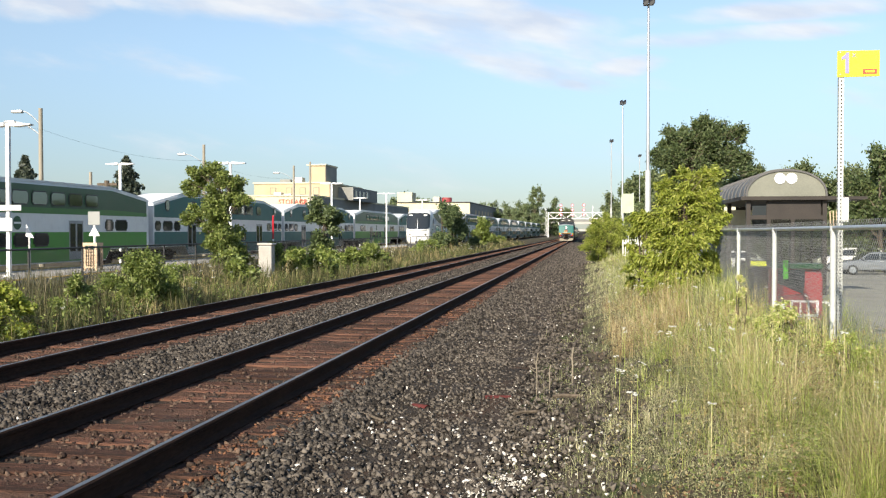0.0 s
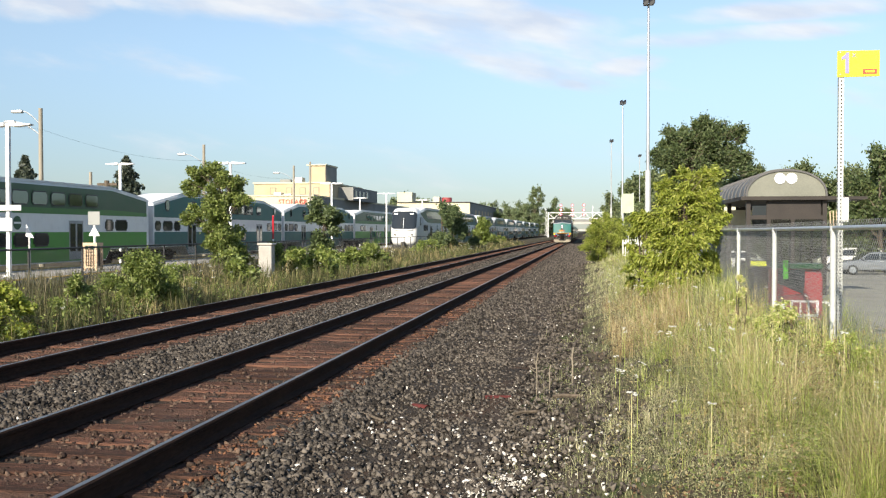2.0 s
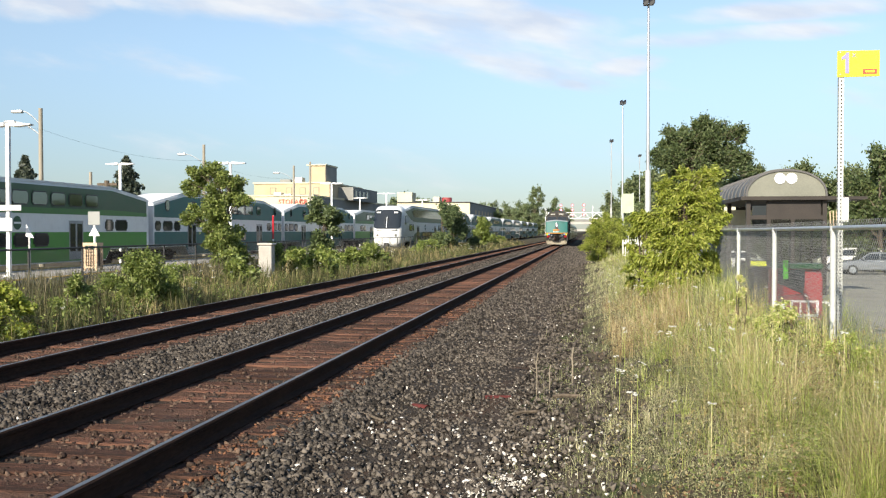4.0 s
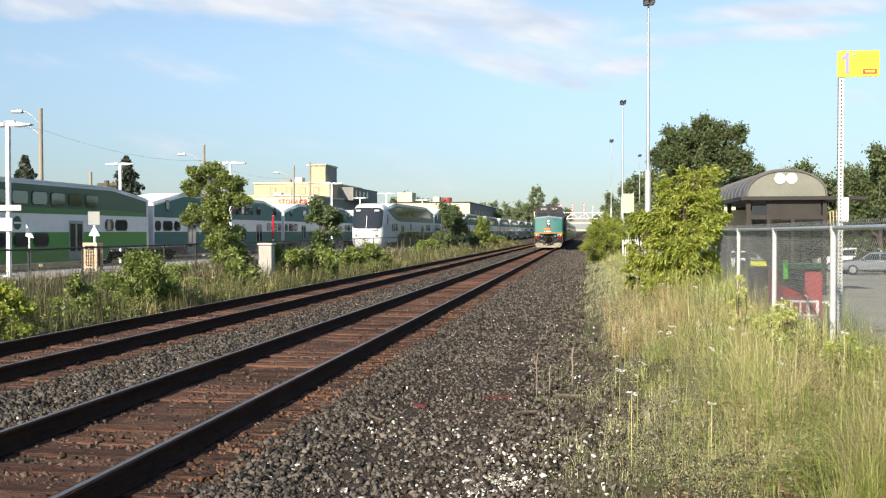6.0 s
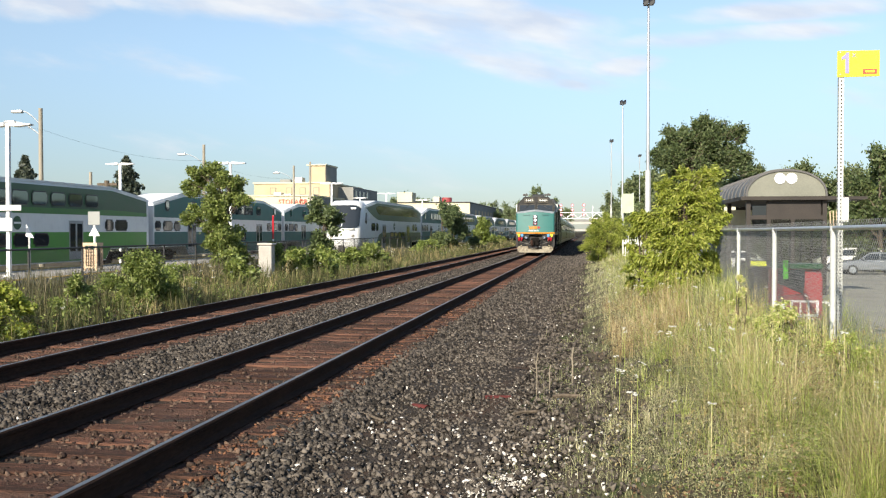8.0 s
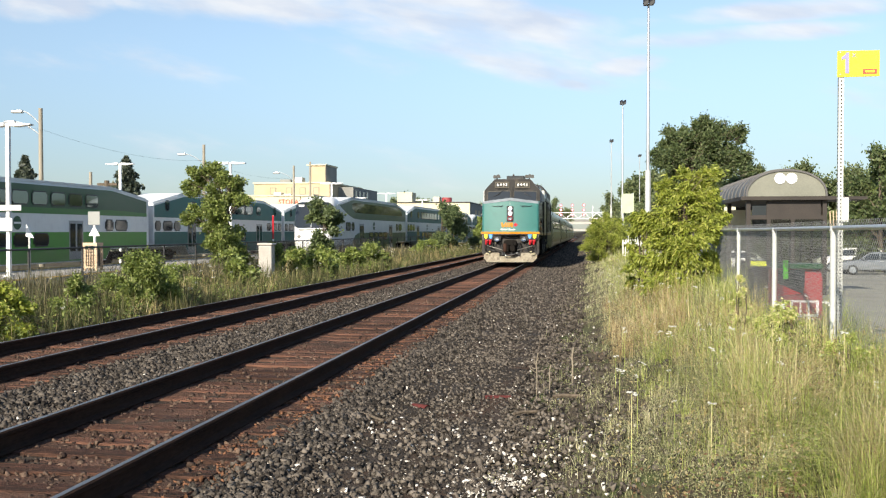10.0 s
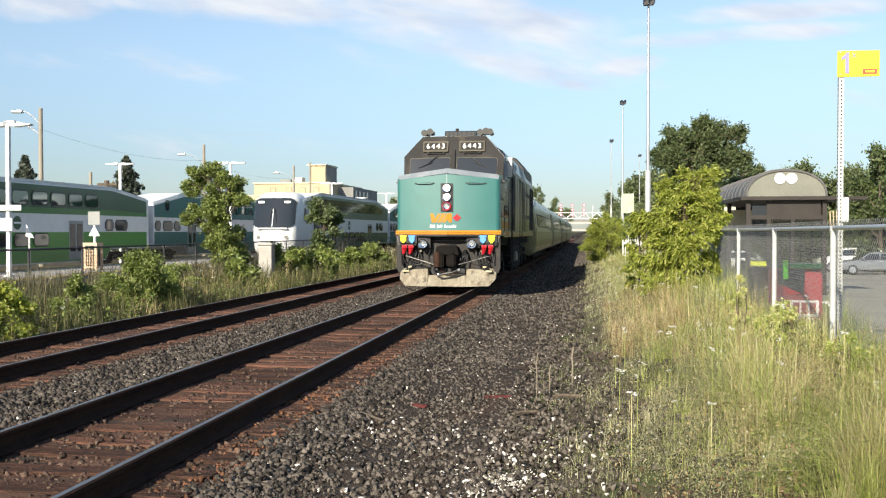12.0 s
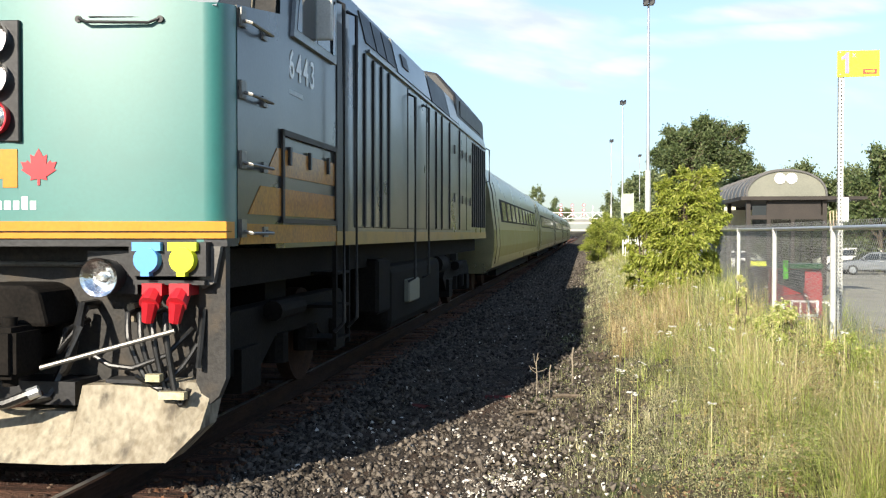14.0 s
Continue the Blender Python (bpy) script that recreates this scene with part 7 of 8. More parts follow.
# far trees along the line, with distance haze put into their leaf colour
for i, (x, y, h, r) in enumerate(((-30, 350, 11.5, 5), (-36, 352, 11.0, 5), (-24, 352, 11.3, 5), (-18.8, 352, 18.0, 3.6), (-20.5, 350, 14.0, 3.6), (-13.6, 375, 14.0, 3.6), (-15, 360, 11.0, 4), (-10.5, 430, 12, 4), (-42, 380, 12.5, 5), (-47, 400, 13, 5),
                                  (-58, 300, 13.8, 4.0), (-53.5, 300, 13.0, 4.0), (-50, 305, 12.6, 3.6), (-64, 300, 13.2, 4.0), (-70, 290, 13.5, 4.4), (-27, 362, 12, 5), (8, 330, 12, 5), (12, 380, 12, 6), (6, 420, 11, 5), (-40, 395, 14.5, 6))):
    plant("broad_tree", "distant green tree beside the line", "tree", x, y, -0.6, h, r, "leaf_far", 2600, 0.5, 24, 0.05, 0.25, 1.1, 0.1, group="trees far along the line", taper=0.25, seed=60 + i)
conifer(-44.8, 71, -0.6, 8.2, 3.2, "dark narrow conifer behind the station")
conifer(-38.2, 75, -0.6, 8.4, 4.0, "dark conifer behind the station")
conifer(-36.5, 96, -0.6, 8.0, 2.6, "dark conifer behind the station")

plant("fence_weed", "leafy pale green weed at the fence", "weed", 1.98, 10.5, level(1.98, 10.5), 0.5, 0.26, "grass", 2600, 0.018, 30, 0.0, 0.01, 1.0, 0.7, long=3.0, stems=5, seed=91)
plant("fence_weed", "tall thin weed at the fence", "weed", 1.72, 11.6, level(1.72, 11.6), 0.85, 0.14, "grass", 900, 0.018, 18, 0.0, 0.01, 1.0, 0.6, long=3.0, stems=3, seed=92)
plant("fence_weed", "leafy pale green weed at the fence", "weed", 2.15, 8.4, level(2.15, 8.4), 0.36, 0.22, "grass", 1500, 0.016, 22, 0.0, 0.01, 1.0, 0.7, long=3.4, stems=5, seed=93)

# the verge between the tracks and the platform
plant("verge_tree", "young broad-leaved tree on the verge", "tree", -14.6, 36.2, -0.4, 4.5, 0.95, "verge_leaf", 12500, 0.108, 34, 0.3, 0.07, 1.0, 0.3, taper=-0.8, seed=131, hollow=0.05,
      lobes=((-0.7, 0, 4.25, 0.35, 8), (0.05, 0, 4.45, 0.35, 8), (0.65, 0, 4.0, 0.35, 8), (1.0, 0, 3.2, 0.3, 7), (-1.05, 0, 3.7, 0.3, 6), (-1.0, 0, 2.7, 0.35, 7), (0.2, 0, 3.2, 0.6, 10), (0.5, 0, 1.5, 0.4, 6), (-0.3, 0, 1.9, 0.5, 6), (0.3, 0, 0.9, 0.3, 4)))
plant("verge_tree", "slim dark young tree on the verge", "tree", -13.8, 48.6, -0.4, 3.6, 1.0, "leaf_dark", 4200, 0.17, 30, 0.05, 0.06, 1.0, 0.25, taper=0.4, seed=102)
plant("verge_tree", "broad dark shrubby tree on the verge", "tree", -14.0, 95, -0.4, 4.6, 1.45, "leaf_dark", 6500, 0.22, 40, 0.0, 0.1, 4.4, 0.2, taper=0.4, seed=103, stems=3)
plant("verge_tree", "green shrubby tree on the verge", "tree", -13.2, 118, -0.4, 3.5, 0.9, "leaf", 3600, 0.26, 26, 0.0, 0.08, 2.0, 0.2, taper=0.4, seed=104, stems=3)
for i, (x, y, h, r, m, c) in enumerate(((-11.0, 16.4, 1.05, 0.62, "leaf_light", 1500), (-11.3, 19.8, 0.95, 0.42, "verge_leaf", 900), (-11.3, 22.95, 1.5, 0.8, "verge_leaf", 5200), (-11.7, 25.2, 0.9, 0.5, "leaf", 1800), (-12.4, 32.6, 0.9, 0.6, "verge_leaf", 1500), (-12.6, 39.6, 1.2, 0.7, "leaf", 1700),
                                           (-11.9, 41.0, 1.05, 0.8, "leaf", 1700), (-12.4, 43.5, 1.2, 0.8, "leaf", 1700), (-11.8, 46.5, 1.1, 0.8, "leaf", 1700), (-11.6, 50.5, 1.3, 0.7, "verge_leaf", 1500), (-13.5, 40, 1.3, 0.7, "leaf", 1300), (-12.5, 54, 1.2, 1.0, "leaf", 1500),
                                           (-12.5, 104, 1.4, 0.8, "leaf_dark", 1500), (-12.6, 124, 1.4, 0.8, "leaf", 1300), (-15.0, 39.2, 2.2, 0.8, "leaf", 1700), (-13.2, 29.0, 0.9, 0.8, "leaf", 1200), (-13.0, 76, 1.3, 1.5, "leaf", 1100), (-12.4, 134, 1.4, 0.8, "leaf", 1200))):
    plant("verge_bush", {"leaf_light": "bright yellow-green shrub by the ballast edge", "leaf": "leafy green shrub among weeds", "leaf_dark": "dark green shrub among weeds", "verge_leaf": "spiky mid-green shrub among weeds"}[m], "bush", x, y, level(x, y), h, r, m, int(c * (2.6 if y < 30 else 1.3)), 0.07 if y < 30 else 0.13, 26, 0.0, 0.02, 1.1, 0.3, group="shrubs on the verge", stems=4, seed=120 + i)


def blades(name, label, x0, x1, y0, y1, count, h0, h1, w, mat, dens, near=True, z_up=0.0, lean=0.35, per=12):
    """Grass blades; dens(x, y) between 0 and 1 thins them out."""
    n = int(count * 2.2)
    x = RNG.uniform(x0, x1, n)
    # more blades where the eye is close
    y = y0 * (y1 / y0) ** RNG.uniform(0, 1, n) if near else RNG.uniform(y0, y1, n)
    keep = RNG.uniform(0, 1, n) < np.array([dens(a, b) for a, b in zip(x, y)])
    x, y = x[keep][:count], y[keep][:count]
    n = len(x)
    # blades stand in tufts that fan out
    tuft = RNG.integers(0, max(1, n // per), n)
    cx, cy = x[tuft], y[tuft]
    spread = np.abs(RNG.normal(0, 0.035, n)) * (1 + np.maximum(0, cy - 10) * 0.06)
    a = RNG.uniform(0, 6.283, n)
    x, y = cx + spread * np.cos(a), cy + spread * np.sin(a)
    tall = RNG.uniform(0.55, 1.35, n)[tuft]
    sway = RNG.normal(0, 0.7, (n, 2))[tuft]
    patch = np.array([noise.noise((a * 0.9, b * 0.9, 9)) for a, b in zip(x, y)])
    h = RNG.uniform(h0, h1, n) * (1 + 0.55 * patch) * tall
    if x0 > -5:
        h *= np.clip(0.1 + 0.5 * (x - 0.35 * np.maximum(0, (9 - y) / 4)), 0.34, 1.2) * np.where((x > 1.45) & (y > 6.4) & (y < 15), 0.5, np.where(y < 6.4, 0.7, 1.0))
    z = np.array([level(a, b) for a, b in zip(x, y)]) - 0.02 + z_up
    a = np.arctan2(np.sin(a) + sway[:, 1], np.cos(a) + sway[:, 0])
    k = np.abs(RNG.normal(0, lean, n)) * h
    dx, dy = np.cos(a), np.sin(a)
    ww = w * RNG.uniform(0.6, 1.4, n) * (1 + np.maximum(0, y - 12) * 0.035)
    sx, sy = -dy * ww, dx * ww
    B = np.stack([x, y, z], 1)
    bend = np.minimum(1.6, k / np.maximum(h, 0.01))
    mid = np.stack([x + dx * k * 0.32, y + dy * k * 0.32, z + h * (0.58 - 0.06 * bend)], 1)
    tip = np.stack([x + dx * k, y + dy * k, z + h * (1 - 0.34 * bend)], 1)
    S = np.stack([sx, sy, np.zeros(n)], 1)
    V = np.stack([B - S * 0.5, B + S * 0.5, mid - S * 0.4, mid + S * 0.4, tip - S * 0.07, tip + S * 0.07], 1).reshape(-1, 3)
    i = np.arange(n)[:, None] * 6
    Q = np.concatenate([np.concatenate([i, i + 1, i + 3, i + 2], 1), np.concatenate([i + 2, i + 3, i + 5, i + 4], 1)])
    tagged(new(name, mesh_np(name, V, Q, M[mat])), label, "grass", kind="stuff")
    return tip


def verge_density(x, y):
    edge = 0.15 + 0.35 * noise.noise((y * 0.35, 2, 0))
    k = (x - edge) / 1.1
    return min(1, max(0, k)) * min(1, max(0.03, 0.5 + 2.0 * noise.noise((x * 1.5, y * 1.1, 3))))


def sparse(x, y):
    k = noise.noise((x * 1.1, y * 0.8, 21))
    return max(0, (x + 0.9) / 1.6) * (0.9 if k > 0.05 else 0.12)


blades("verge_grass", "mixed green and straw grass on the verge", 0.5, 4.2, 4.6, 62, 100000, 0.18, 0.58, 0.0044, "grass", lambda x, y: verge_density(x - 0.5 * max(0.0, (9 - y) / 4), y) * (0.45 if x < 1.0 + 0.35 * noise.noise((y * 0.9, 4, 8)) and y < 10 else 1), lean=0.95, per=9)
blades("dusty_weeds", "short dusty grey-green weeds on the verge", -0.4, 2.4, 4.6, 40, 64000, 0.12, 0.46, 0.0032, "grey_grass", lambda x, y: verge_density(x + 0.35, y) * min(1, max(0.15, 1.9 - 0.8 * x)), lean=1.0)
blades("bleached_grass", "bleached orange-brown dry grass by the bush", 0.3, 1.35, 12.5, 22, 3600, 0.35, 0.95, 0.006, "orange_grass", lambda x, y: 0.95 if noise.noise((x * 1.2, y * 0.5, 3)) > -0.1 else 0.05, lean=0.8, per=5)
blades("verge_grass", "dusty grey-green grass on the verge edge far along", -0.6, 1.2, 20, 75, 8000, 0.2, 0.6, 0.006, "grey_grass", lambda x, y: min(1, max(0, (x + 0.45) * 1.2 + 0.8 * noise.noise((x * 0.8, y * 0.35, 19)))), lean=0.8, per=7)
blades("straw_tufts", "leaning straw-coloured tufts in the verge", 0.9, 2.2, 5.4, 13, 2600, 0.3, 0.75, 0.0034, "dry_grass", lambda x, y: 0.95 * (noise.noise((x * 2.2, y * 1.3, 77)) > 0.16), lean=0.9, per=14)
blades("dry_grass", "tall straw-coloured dry grass on the verge", 0.8, 3.4, 4.8, 62, 11000, 0.35, 0.8, 0.0036, "dry_grass", lambda x, y: verge_density(x, y) * (0.12 if x < 1.3 and y < 10 else 1) * (noise.noise((x * 0.7, y * 0.5, 14)) > 0.0), lean=0.5, per=6)
blades("leaning_grass", "tall leaning yellow-green grass on the bank", 1.15, 3.2, 4.7, 8.4, 8000, 0.5, 1.0, 0.0032, "grass", lambda x, y: 0.95 * (noise.noise((x * 1.3, y * 0.9, 61)) > -0.15), lean=1.0, per=16)
blades("leaning_grass", "tall leaning straw-brown grass on the bank", 1.0, 3.2, 4.7, 8.8, 9000, 0.5, 1.0, 0.0028, "straw", lambda x, y: 0.95 * (noise.noise((x * 1.6, y * 0.8, 67)) > 0.0), lean=1.0, per=14)
blades("green_tufts", "darker green tufts among the verge grass", 0.5, 3.0, 4.8, 26, 7000, 0.25, 0.7, 0.0042, "rank_grass", lambda x, y: 0.95 * (noise.noise((x * 2.0, y * 1.2, 91)) > 0.12), lean=0.9, per=12)
blades("gravel_weeds", "sparse weeds in the gravel edge", -1.1, 0.9, 5.6, 40, 9000, 0.14, 0.5, 0.004, "grey_grass", sparse, lean=0.9)
blades("rank_grass", "rank green and dry grass beside the far track", -17.4, -10.0, 13, 150, 46000, 0.25, 0.75, 0.009, "rank_grass", lambda x, y: 0.9, lean=0.6)
blades("dry_grass", "tall dry grass beside the far track", -17.2, -10.1, 13, 150, 6500, 0.35, 0.85, 0.007, "dry_grass", lambda x, y: 0.9 * (noise.noise((x * 0.3, y * 0.15, 31)) > -0.05), lean=0.5)
blades("drab_grass", "tall drab brown-green grass before the platform fence", -17.0, -12.6, 20, 70, 15000, 0.45, 0.95, 0.011, "drab_grass", lambda x, y: 0.95, lean=0.35, per=5)
blades("verge_grass", "mixed grass farther back on the verge", 0.3, 4.2, -9, 4.7, 9000, 0.16, 0.5, 0.006, "grass", verge_density, near=False, lean=0.8)
blades("fence_grass", "grass along the foot of the lot fence", 2.3, 3.6, 7, 60, 9000, 0.2, 0.6, 0.007, "grass", lambda x, y: 0.9, lean=0.5)


def weeds(name, label, n, x0, x1, y0, y1, hmax, size, mat, dens, per=14):
    """Low leafy weeds: little tufts of leaves that climb a stalk."""
    C = []
    while len(C) < n:
        y = y0 * (y1 / y0) ** RNG.uniform()
        x = RNG.uniform(x0, x1)
        if RNG.uniform() > dens(x, y):
            continue
        h = hmax * RNG.uniform(0.3, 1)
        m = int(per * RNG.uniform(0.6, 1.5))
        t = RNG.uniform(0, 1, m)
        d = RNG.normal(0, 0.035 + 0.05 * hmax, (m, 2)) * (1.1 - 0.6 * t[:, None])
        C.append(np.stack([x + d[:, 0], y + d[:, 1], level(x, y) + 0.01 + h * t], 1))
    C = np.concatenate(C)
    tagged(new(name, leaf_mesh(name, C, size, M[mat], 2.2, 0.0)), label, "weeds", kind="stuff")


weeds("verge_weeds", "low leafy weeds among the verge grass", 900, 0.6, 3.6, 4.7, 50, 0.36, 0.012, "leaf", verge_density, 26)
weeds("verge_seed_heads", "brown-yellow seed heads over the verge grass", 900, 0.1, 3.4, 4.8, 50, 0.5, 0.01, "dry_grass", verge_density, 24)
weeds("brown_weeds", "reddish-brown dried weeds in the verge", 130, 0.0, 2.0, 4.8, 40, 0.4, 0.011, "brown_leaf", lambda x, y: 0.9 * (noise.noise((x * 0.8, y * 0.6, 44)) > 0.05), 40)
weeds("pale_weed_heads", "tiny pale flower heads over the verge grass", 420, -0.1, 2.6, 4.8, 50, 0.55, 0.009, "petal", verge_density, 3)
weeds("gravel_sprouts", "small green sprouts in the gravel", 150, -1.4, 0.9, 4.7, 30, 0.2, 0.009, "herb", sparse, 20)
weeds("low_herbs", "low grey-green herbs covering the verge", 1900, 0.2, 1.8, 5.6, 22, 0.26, 0.006, "herb", lambda x, y: verge_density(x, y) * (noise.noise((x * 1.4, y * 0.9, 52)) > -0.12), 32)
weeds("trailing_herbs", "dull green trailing weeds at the gravel edge", 130, -0.7, 0.7, 6.4, 20, 0.14, 0.0065, "herb", sparse, 40)


def seed_stalks(name, label, n, x0, x1, y0, y1, h0, h1, mat):
    """Thin upright stalks with side twigs and a loose head."""
    V, Q = [], []

    def ribbon(p, q, w):
        k = len(V)
        V.extend(((p[0] - w, p[1], p[2]), (p[0] + w, p[1], p[2]), (q[0] + w * 0.5, q[1], q[2]), (q[0] - w * 0.5, q[1], q[2])))
        Q.append((k, k + 1, k + 2, k + 3))
    rnd = random.Random(71)
    while n:
        y = y0 * (y1 / y0) ** rnd.random()
        x = rnd.uniform(x0, x1)
        if rnd.random() > verge_density(x + 0.4, y) + 0.04:
            continue
        n -= 1
        h = rnd.uniform(h0, h1)
        z = level(x, y) - 0.02
        w = 0.0014 * (1 + max(0, y - 8) * 0.05)
        tip = (x + rnd.gauss(0, 0.09) * h, y + rnd.gauss(0, 0.09) * h, z + h)
        ribbon((x, y, z), tip, w)
        for k in range(rnd.randrange(3, 8)):
            f = rnd.uniform(0.45, 1.0)
            p = [a + (b - a) * f for a, b in zip((x, y, z), tip)]
            a, r = rnd.uniform(0, 6.283), rnd.uniform(0.02, 0.07)
            q = (p[0] + r * math.cos(a), p[1] + r * math.sin(a), p[2] + r * rnd.uniform(0.4, 1.2))
            ribbon(p, q, w * 0.8)
            ribbon((q[0], q[1], q[2] - 0.006), (q[0], q[1], q[2] + 0.012), w * 2.2)
    tagged(new(name, mesh_np(name, V, Q, M[mat])), label, "weeds", kind="stuff")


seed_stalks("seed_stalks", "thin brown dry stalks with side twigs", 420, -0.2, 2.2, 6.0, 26, 0.14, 0.42, "drab_grass")
seed_stalks("seed_stalks", "thin straw-coloured stalks with loose heads", 260, 0.9, 3.0, 6.0, 30, 0.2, 0.5, "dry_grass")
weeds("leafy_weeds", "leafy weeds beside the far track", 3000, -17, -10.1, 14, 130, 0.6, 0.034, "verge_leaf", lambda x, y: 0.5 + 0.5 * (noise.noise((x * 0.3, y * 0.12, 5)) > 0), 12)


def flower_heads(name, label, pts, size, mat):
    """Flat white umbels on thin stalks."""
    V, Q, S = [], [], []
    rnd = random.Random(3)
    for x, y, z, h in pts:
        k = len(V)
        S.append((x, y, z, h))
        r = size * rnd.uniform(0.5, 1.2)
        tilt = (rnd.uniform(-0.5, 0.5), rnd.uniform(-0.9, 0.1))
        for i in range(9):
            a, d = rnd.uniform(0, 6.283), r * math.sqrt(rnd.random())
            cx, cy = d * math.cos(a), d * math.sin(a)
            cz = z + h + cx * tilt[0] + cy * tilt[1] * -1 + 0.01 * rnd.random()
            s = r * 0.33
            k = len(V)
            V += [(x + cx - s, y + cy, cz), (x + cx, y + cy - s, cz - s * 0.3), (x + cx + s, y + cy, cz), (x + cx, y + cy + s, cz + s * 0.3)]
            Q.append((k, k + 1, k + 2, k + 3))
    tagged(new(name, mesh_np(name, V, Q, M[mat])), label, "wildflowers", kind="stuff")
    V, Q = [], []
    for x, y, z, h in S:
        k = len(V)
        V += [(x - 0.003, y, z - 0.02), (x + 0.003, y, z - 0.02), (x + 0.002, y, z + h), (x - 0.002, y, z + h)]
        Q.append((k, k + 1, k + 2, k + 3))
    tagged(new(name + "_stalks", mesh_np(name + "_stalks", V, Q, M["grass"])), "thin green flower stalks in the grass", "wildflowers", kind="stuff")


rnd = random.Random(11)
PTS = []
while len(PTS) < 120:
    y = 6.4 * (48 / 6.4) ** rnd.random()
    x = rnd.uniform(0.25, 2.3)
    PTS.append((x, y, level(x, y), rnd.uniform(0.22, 0.6)))
flower_heads("wild_flowers", "white umbel flowers standing in the verge grass", PTS, 0.036, "petal")
PTS = []
while len(PTS) < 260:
    x, y = rnd.uniform(-16, -10.3), rnd.uniform(18, 120)
    PTS.append((x, y, level(x, y), rnd.uniform(0.4, 0.9)))
flower_heads("wild_flowers", "white umbel flowers beside the far track", PTS, 0.05, "petal")


def dead_weeds():
    """Bare dead weeds that stand alone at the gravel edge."""
    def weed(x, y, h, sides, r=0.006):
        z = level(x, y) - 0.03
        ob = thing("dead_weed", "bare grey-brown dead weed stalk at the gravel edge", "weed", "dead weeds at the gravel edge", (x, y, z))
        bm = bmesh.new()
        tube(bm, ((0, 0, 0), (0.008, 0, h * 0.5), (0.0, 0.01, h * 0.8), (0.018, 0.01, h)), r, 6)
        part("stalk", bm, M["dead_stalk"], ob)
        for f, dx, dz in sides:
            bm = bmesh.new()
            tube(bm, ((0.004, 0.005, h * f), (dx * 0.7, 0.01, h * f + dz * 0.5), (dx, 0.0, h * f + dz)), r * 0.6, 5)
            part("twig", bm, M["dead_stalk"], ob)
    weed(-0.6, 10.75, 0.6, ((0.62, -0.085, 0.09), (0.64, 0.12, 0.05), (0.72, -0.03, 0.16), (0.84, 0.03, 0.06), (0.7, -0.06, 0.03)))
    weed(-0.47, 11.1, 0.4, (), 0.009)
    weed(-0.22, 11.6, 0.5, ((0.55, 0.06, 0.05), (0.7, -0.03, 0.05)), 0.011)
    weed(-0.53, 11.0, 0.24, ((0.6, 0.05, 0.03),))


dead_weeds()


# ---- ties and ballast stones ----
def tie_mesh(seed):
    rnd = random.Random(seed)
    bm = soft_box((-1.3, -0.115, -0.17), (1.3, 0.115, 0.0), 0.012, 1)
    for v in bm.verts:
        v.co.x += rnd.uniform(-0.012, 0.012)
        v.co.z += rnd.uniform(-0.006, 0.004)
        v.co.y += rnd.uniform(-0.006, 0.006)
    bmesh.ops.recalc_face_normals(bm, faces=bm.faces)
    me = bpy.data.meshes.new("tie")
    bm.to_mesh(me)
    bm.free()
    me.materials.append(M["tie"])
    return me


TIES = [tie_mesh(i) for i in range(8)]


def lay_ties(track, x, far_y):
    rnd = random.Random(int(-x * 10))
    y, n = -10.72, 0
    V, Q = [], []
    while y < far_y:
        yy = y + rnd.uniform(-0.035, 0.035)
        if n < 284:
            ob = new("tie", TIES[rnd.randrange(8)])
            ob.parent = track
            ob.matrix_basis = pose(x + rnd.uniform(-0.06, 0.06), yy, -0.178 + rnd.uniform(-0.012, 0.002), 0, 0, rnd.uniform(-1.2, 1.2))
        else:
            k = len(V)
            V += [(x + a, yy + b, z) for z in (-0.3, -0.18) for b in (-0.11, 0.11) for a in (-1.3, 1.3)]
            Q += [(k + i, k + j, k + m, k + o) for i, j, m, o in ((4, 5, 7, 6), (0, 1, 5, 4), (1, 3, 7, 5), (2, 0, 4, 6))]
        n += 1
        y += 0.53
    tagged(part("tie_row", mesh_np("tie_row", V, Q, M["tie"]), M["tie"], track), kind="stuff")


def crib_fill(track, x):
    """Brown gravel and mud packed between the ties, over some of them and short of others."""
    xs, ys = [x - 1.34 + 0.134 * i for i in range(21)], [5 + 0.11 * i for i in range(420)]
    V, Q = [], []
    for y in ys:
        for a in xs:
            edge = abs(a - x) > 1.3
            z = -0.199 + 0.034 * noise.noise((a * 1.3, y * 1.1, 12)) + 0.014 * noise.noise((a * 7, y * 7, 2)) - (0.06 if edge else 0)
            V.append((a, y, z))
    n = len(xs)
    for j in range(len(ys) - 1):
        for i in range(n - 1):
            Q.append((j * n + i, j * n + i + 1, (j + 1) * n + i + 1, (j + 1) * n + i))
    tagged(part("crib_fill", mesh_np("crib_fill", V, Q, M["crib"]), M["crib"], track), kind="stuff")


crib_fill(near_track, -4.01)
crib_fill(far_track, -7.83)
lay_ties(near_track, -4.01, 330)
lay_ties(far_track, -7.83, 330)


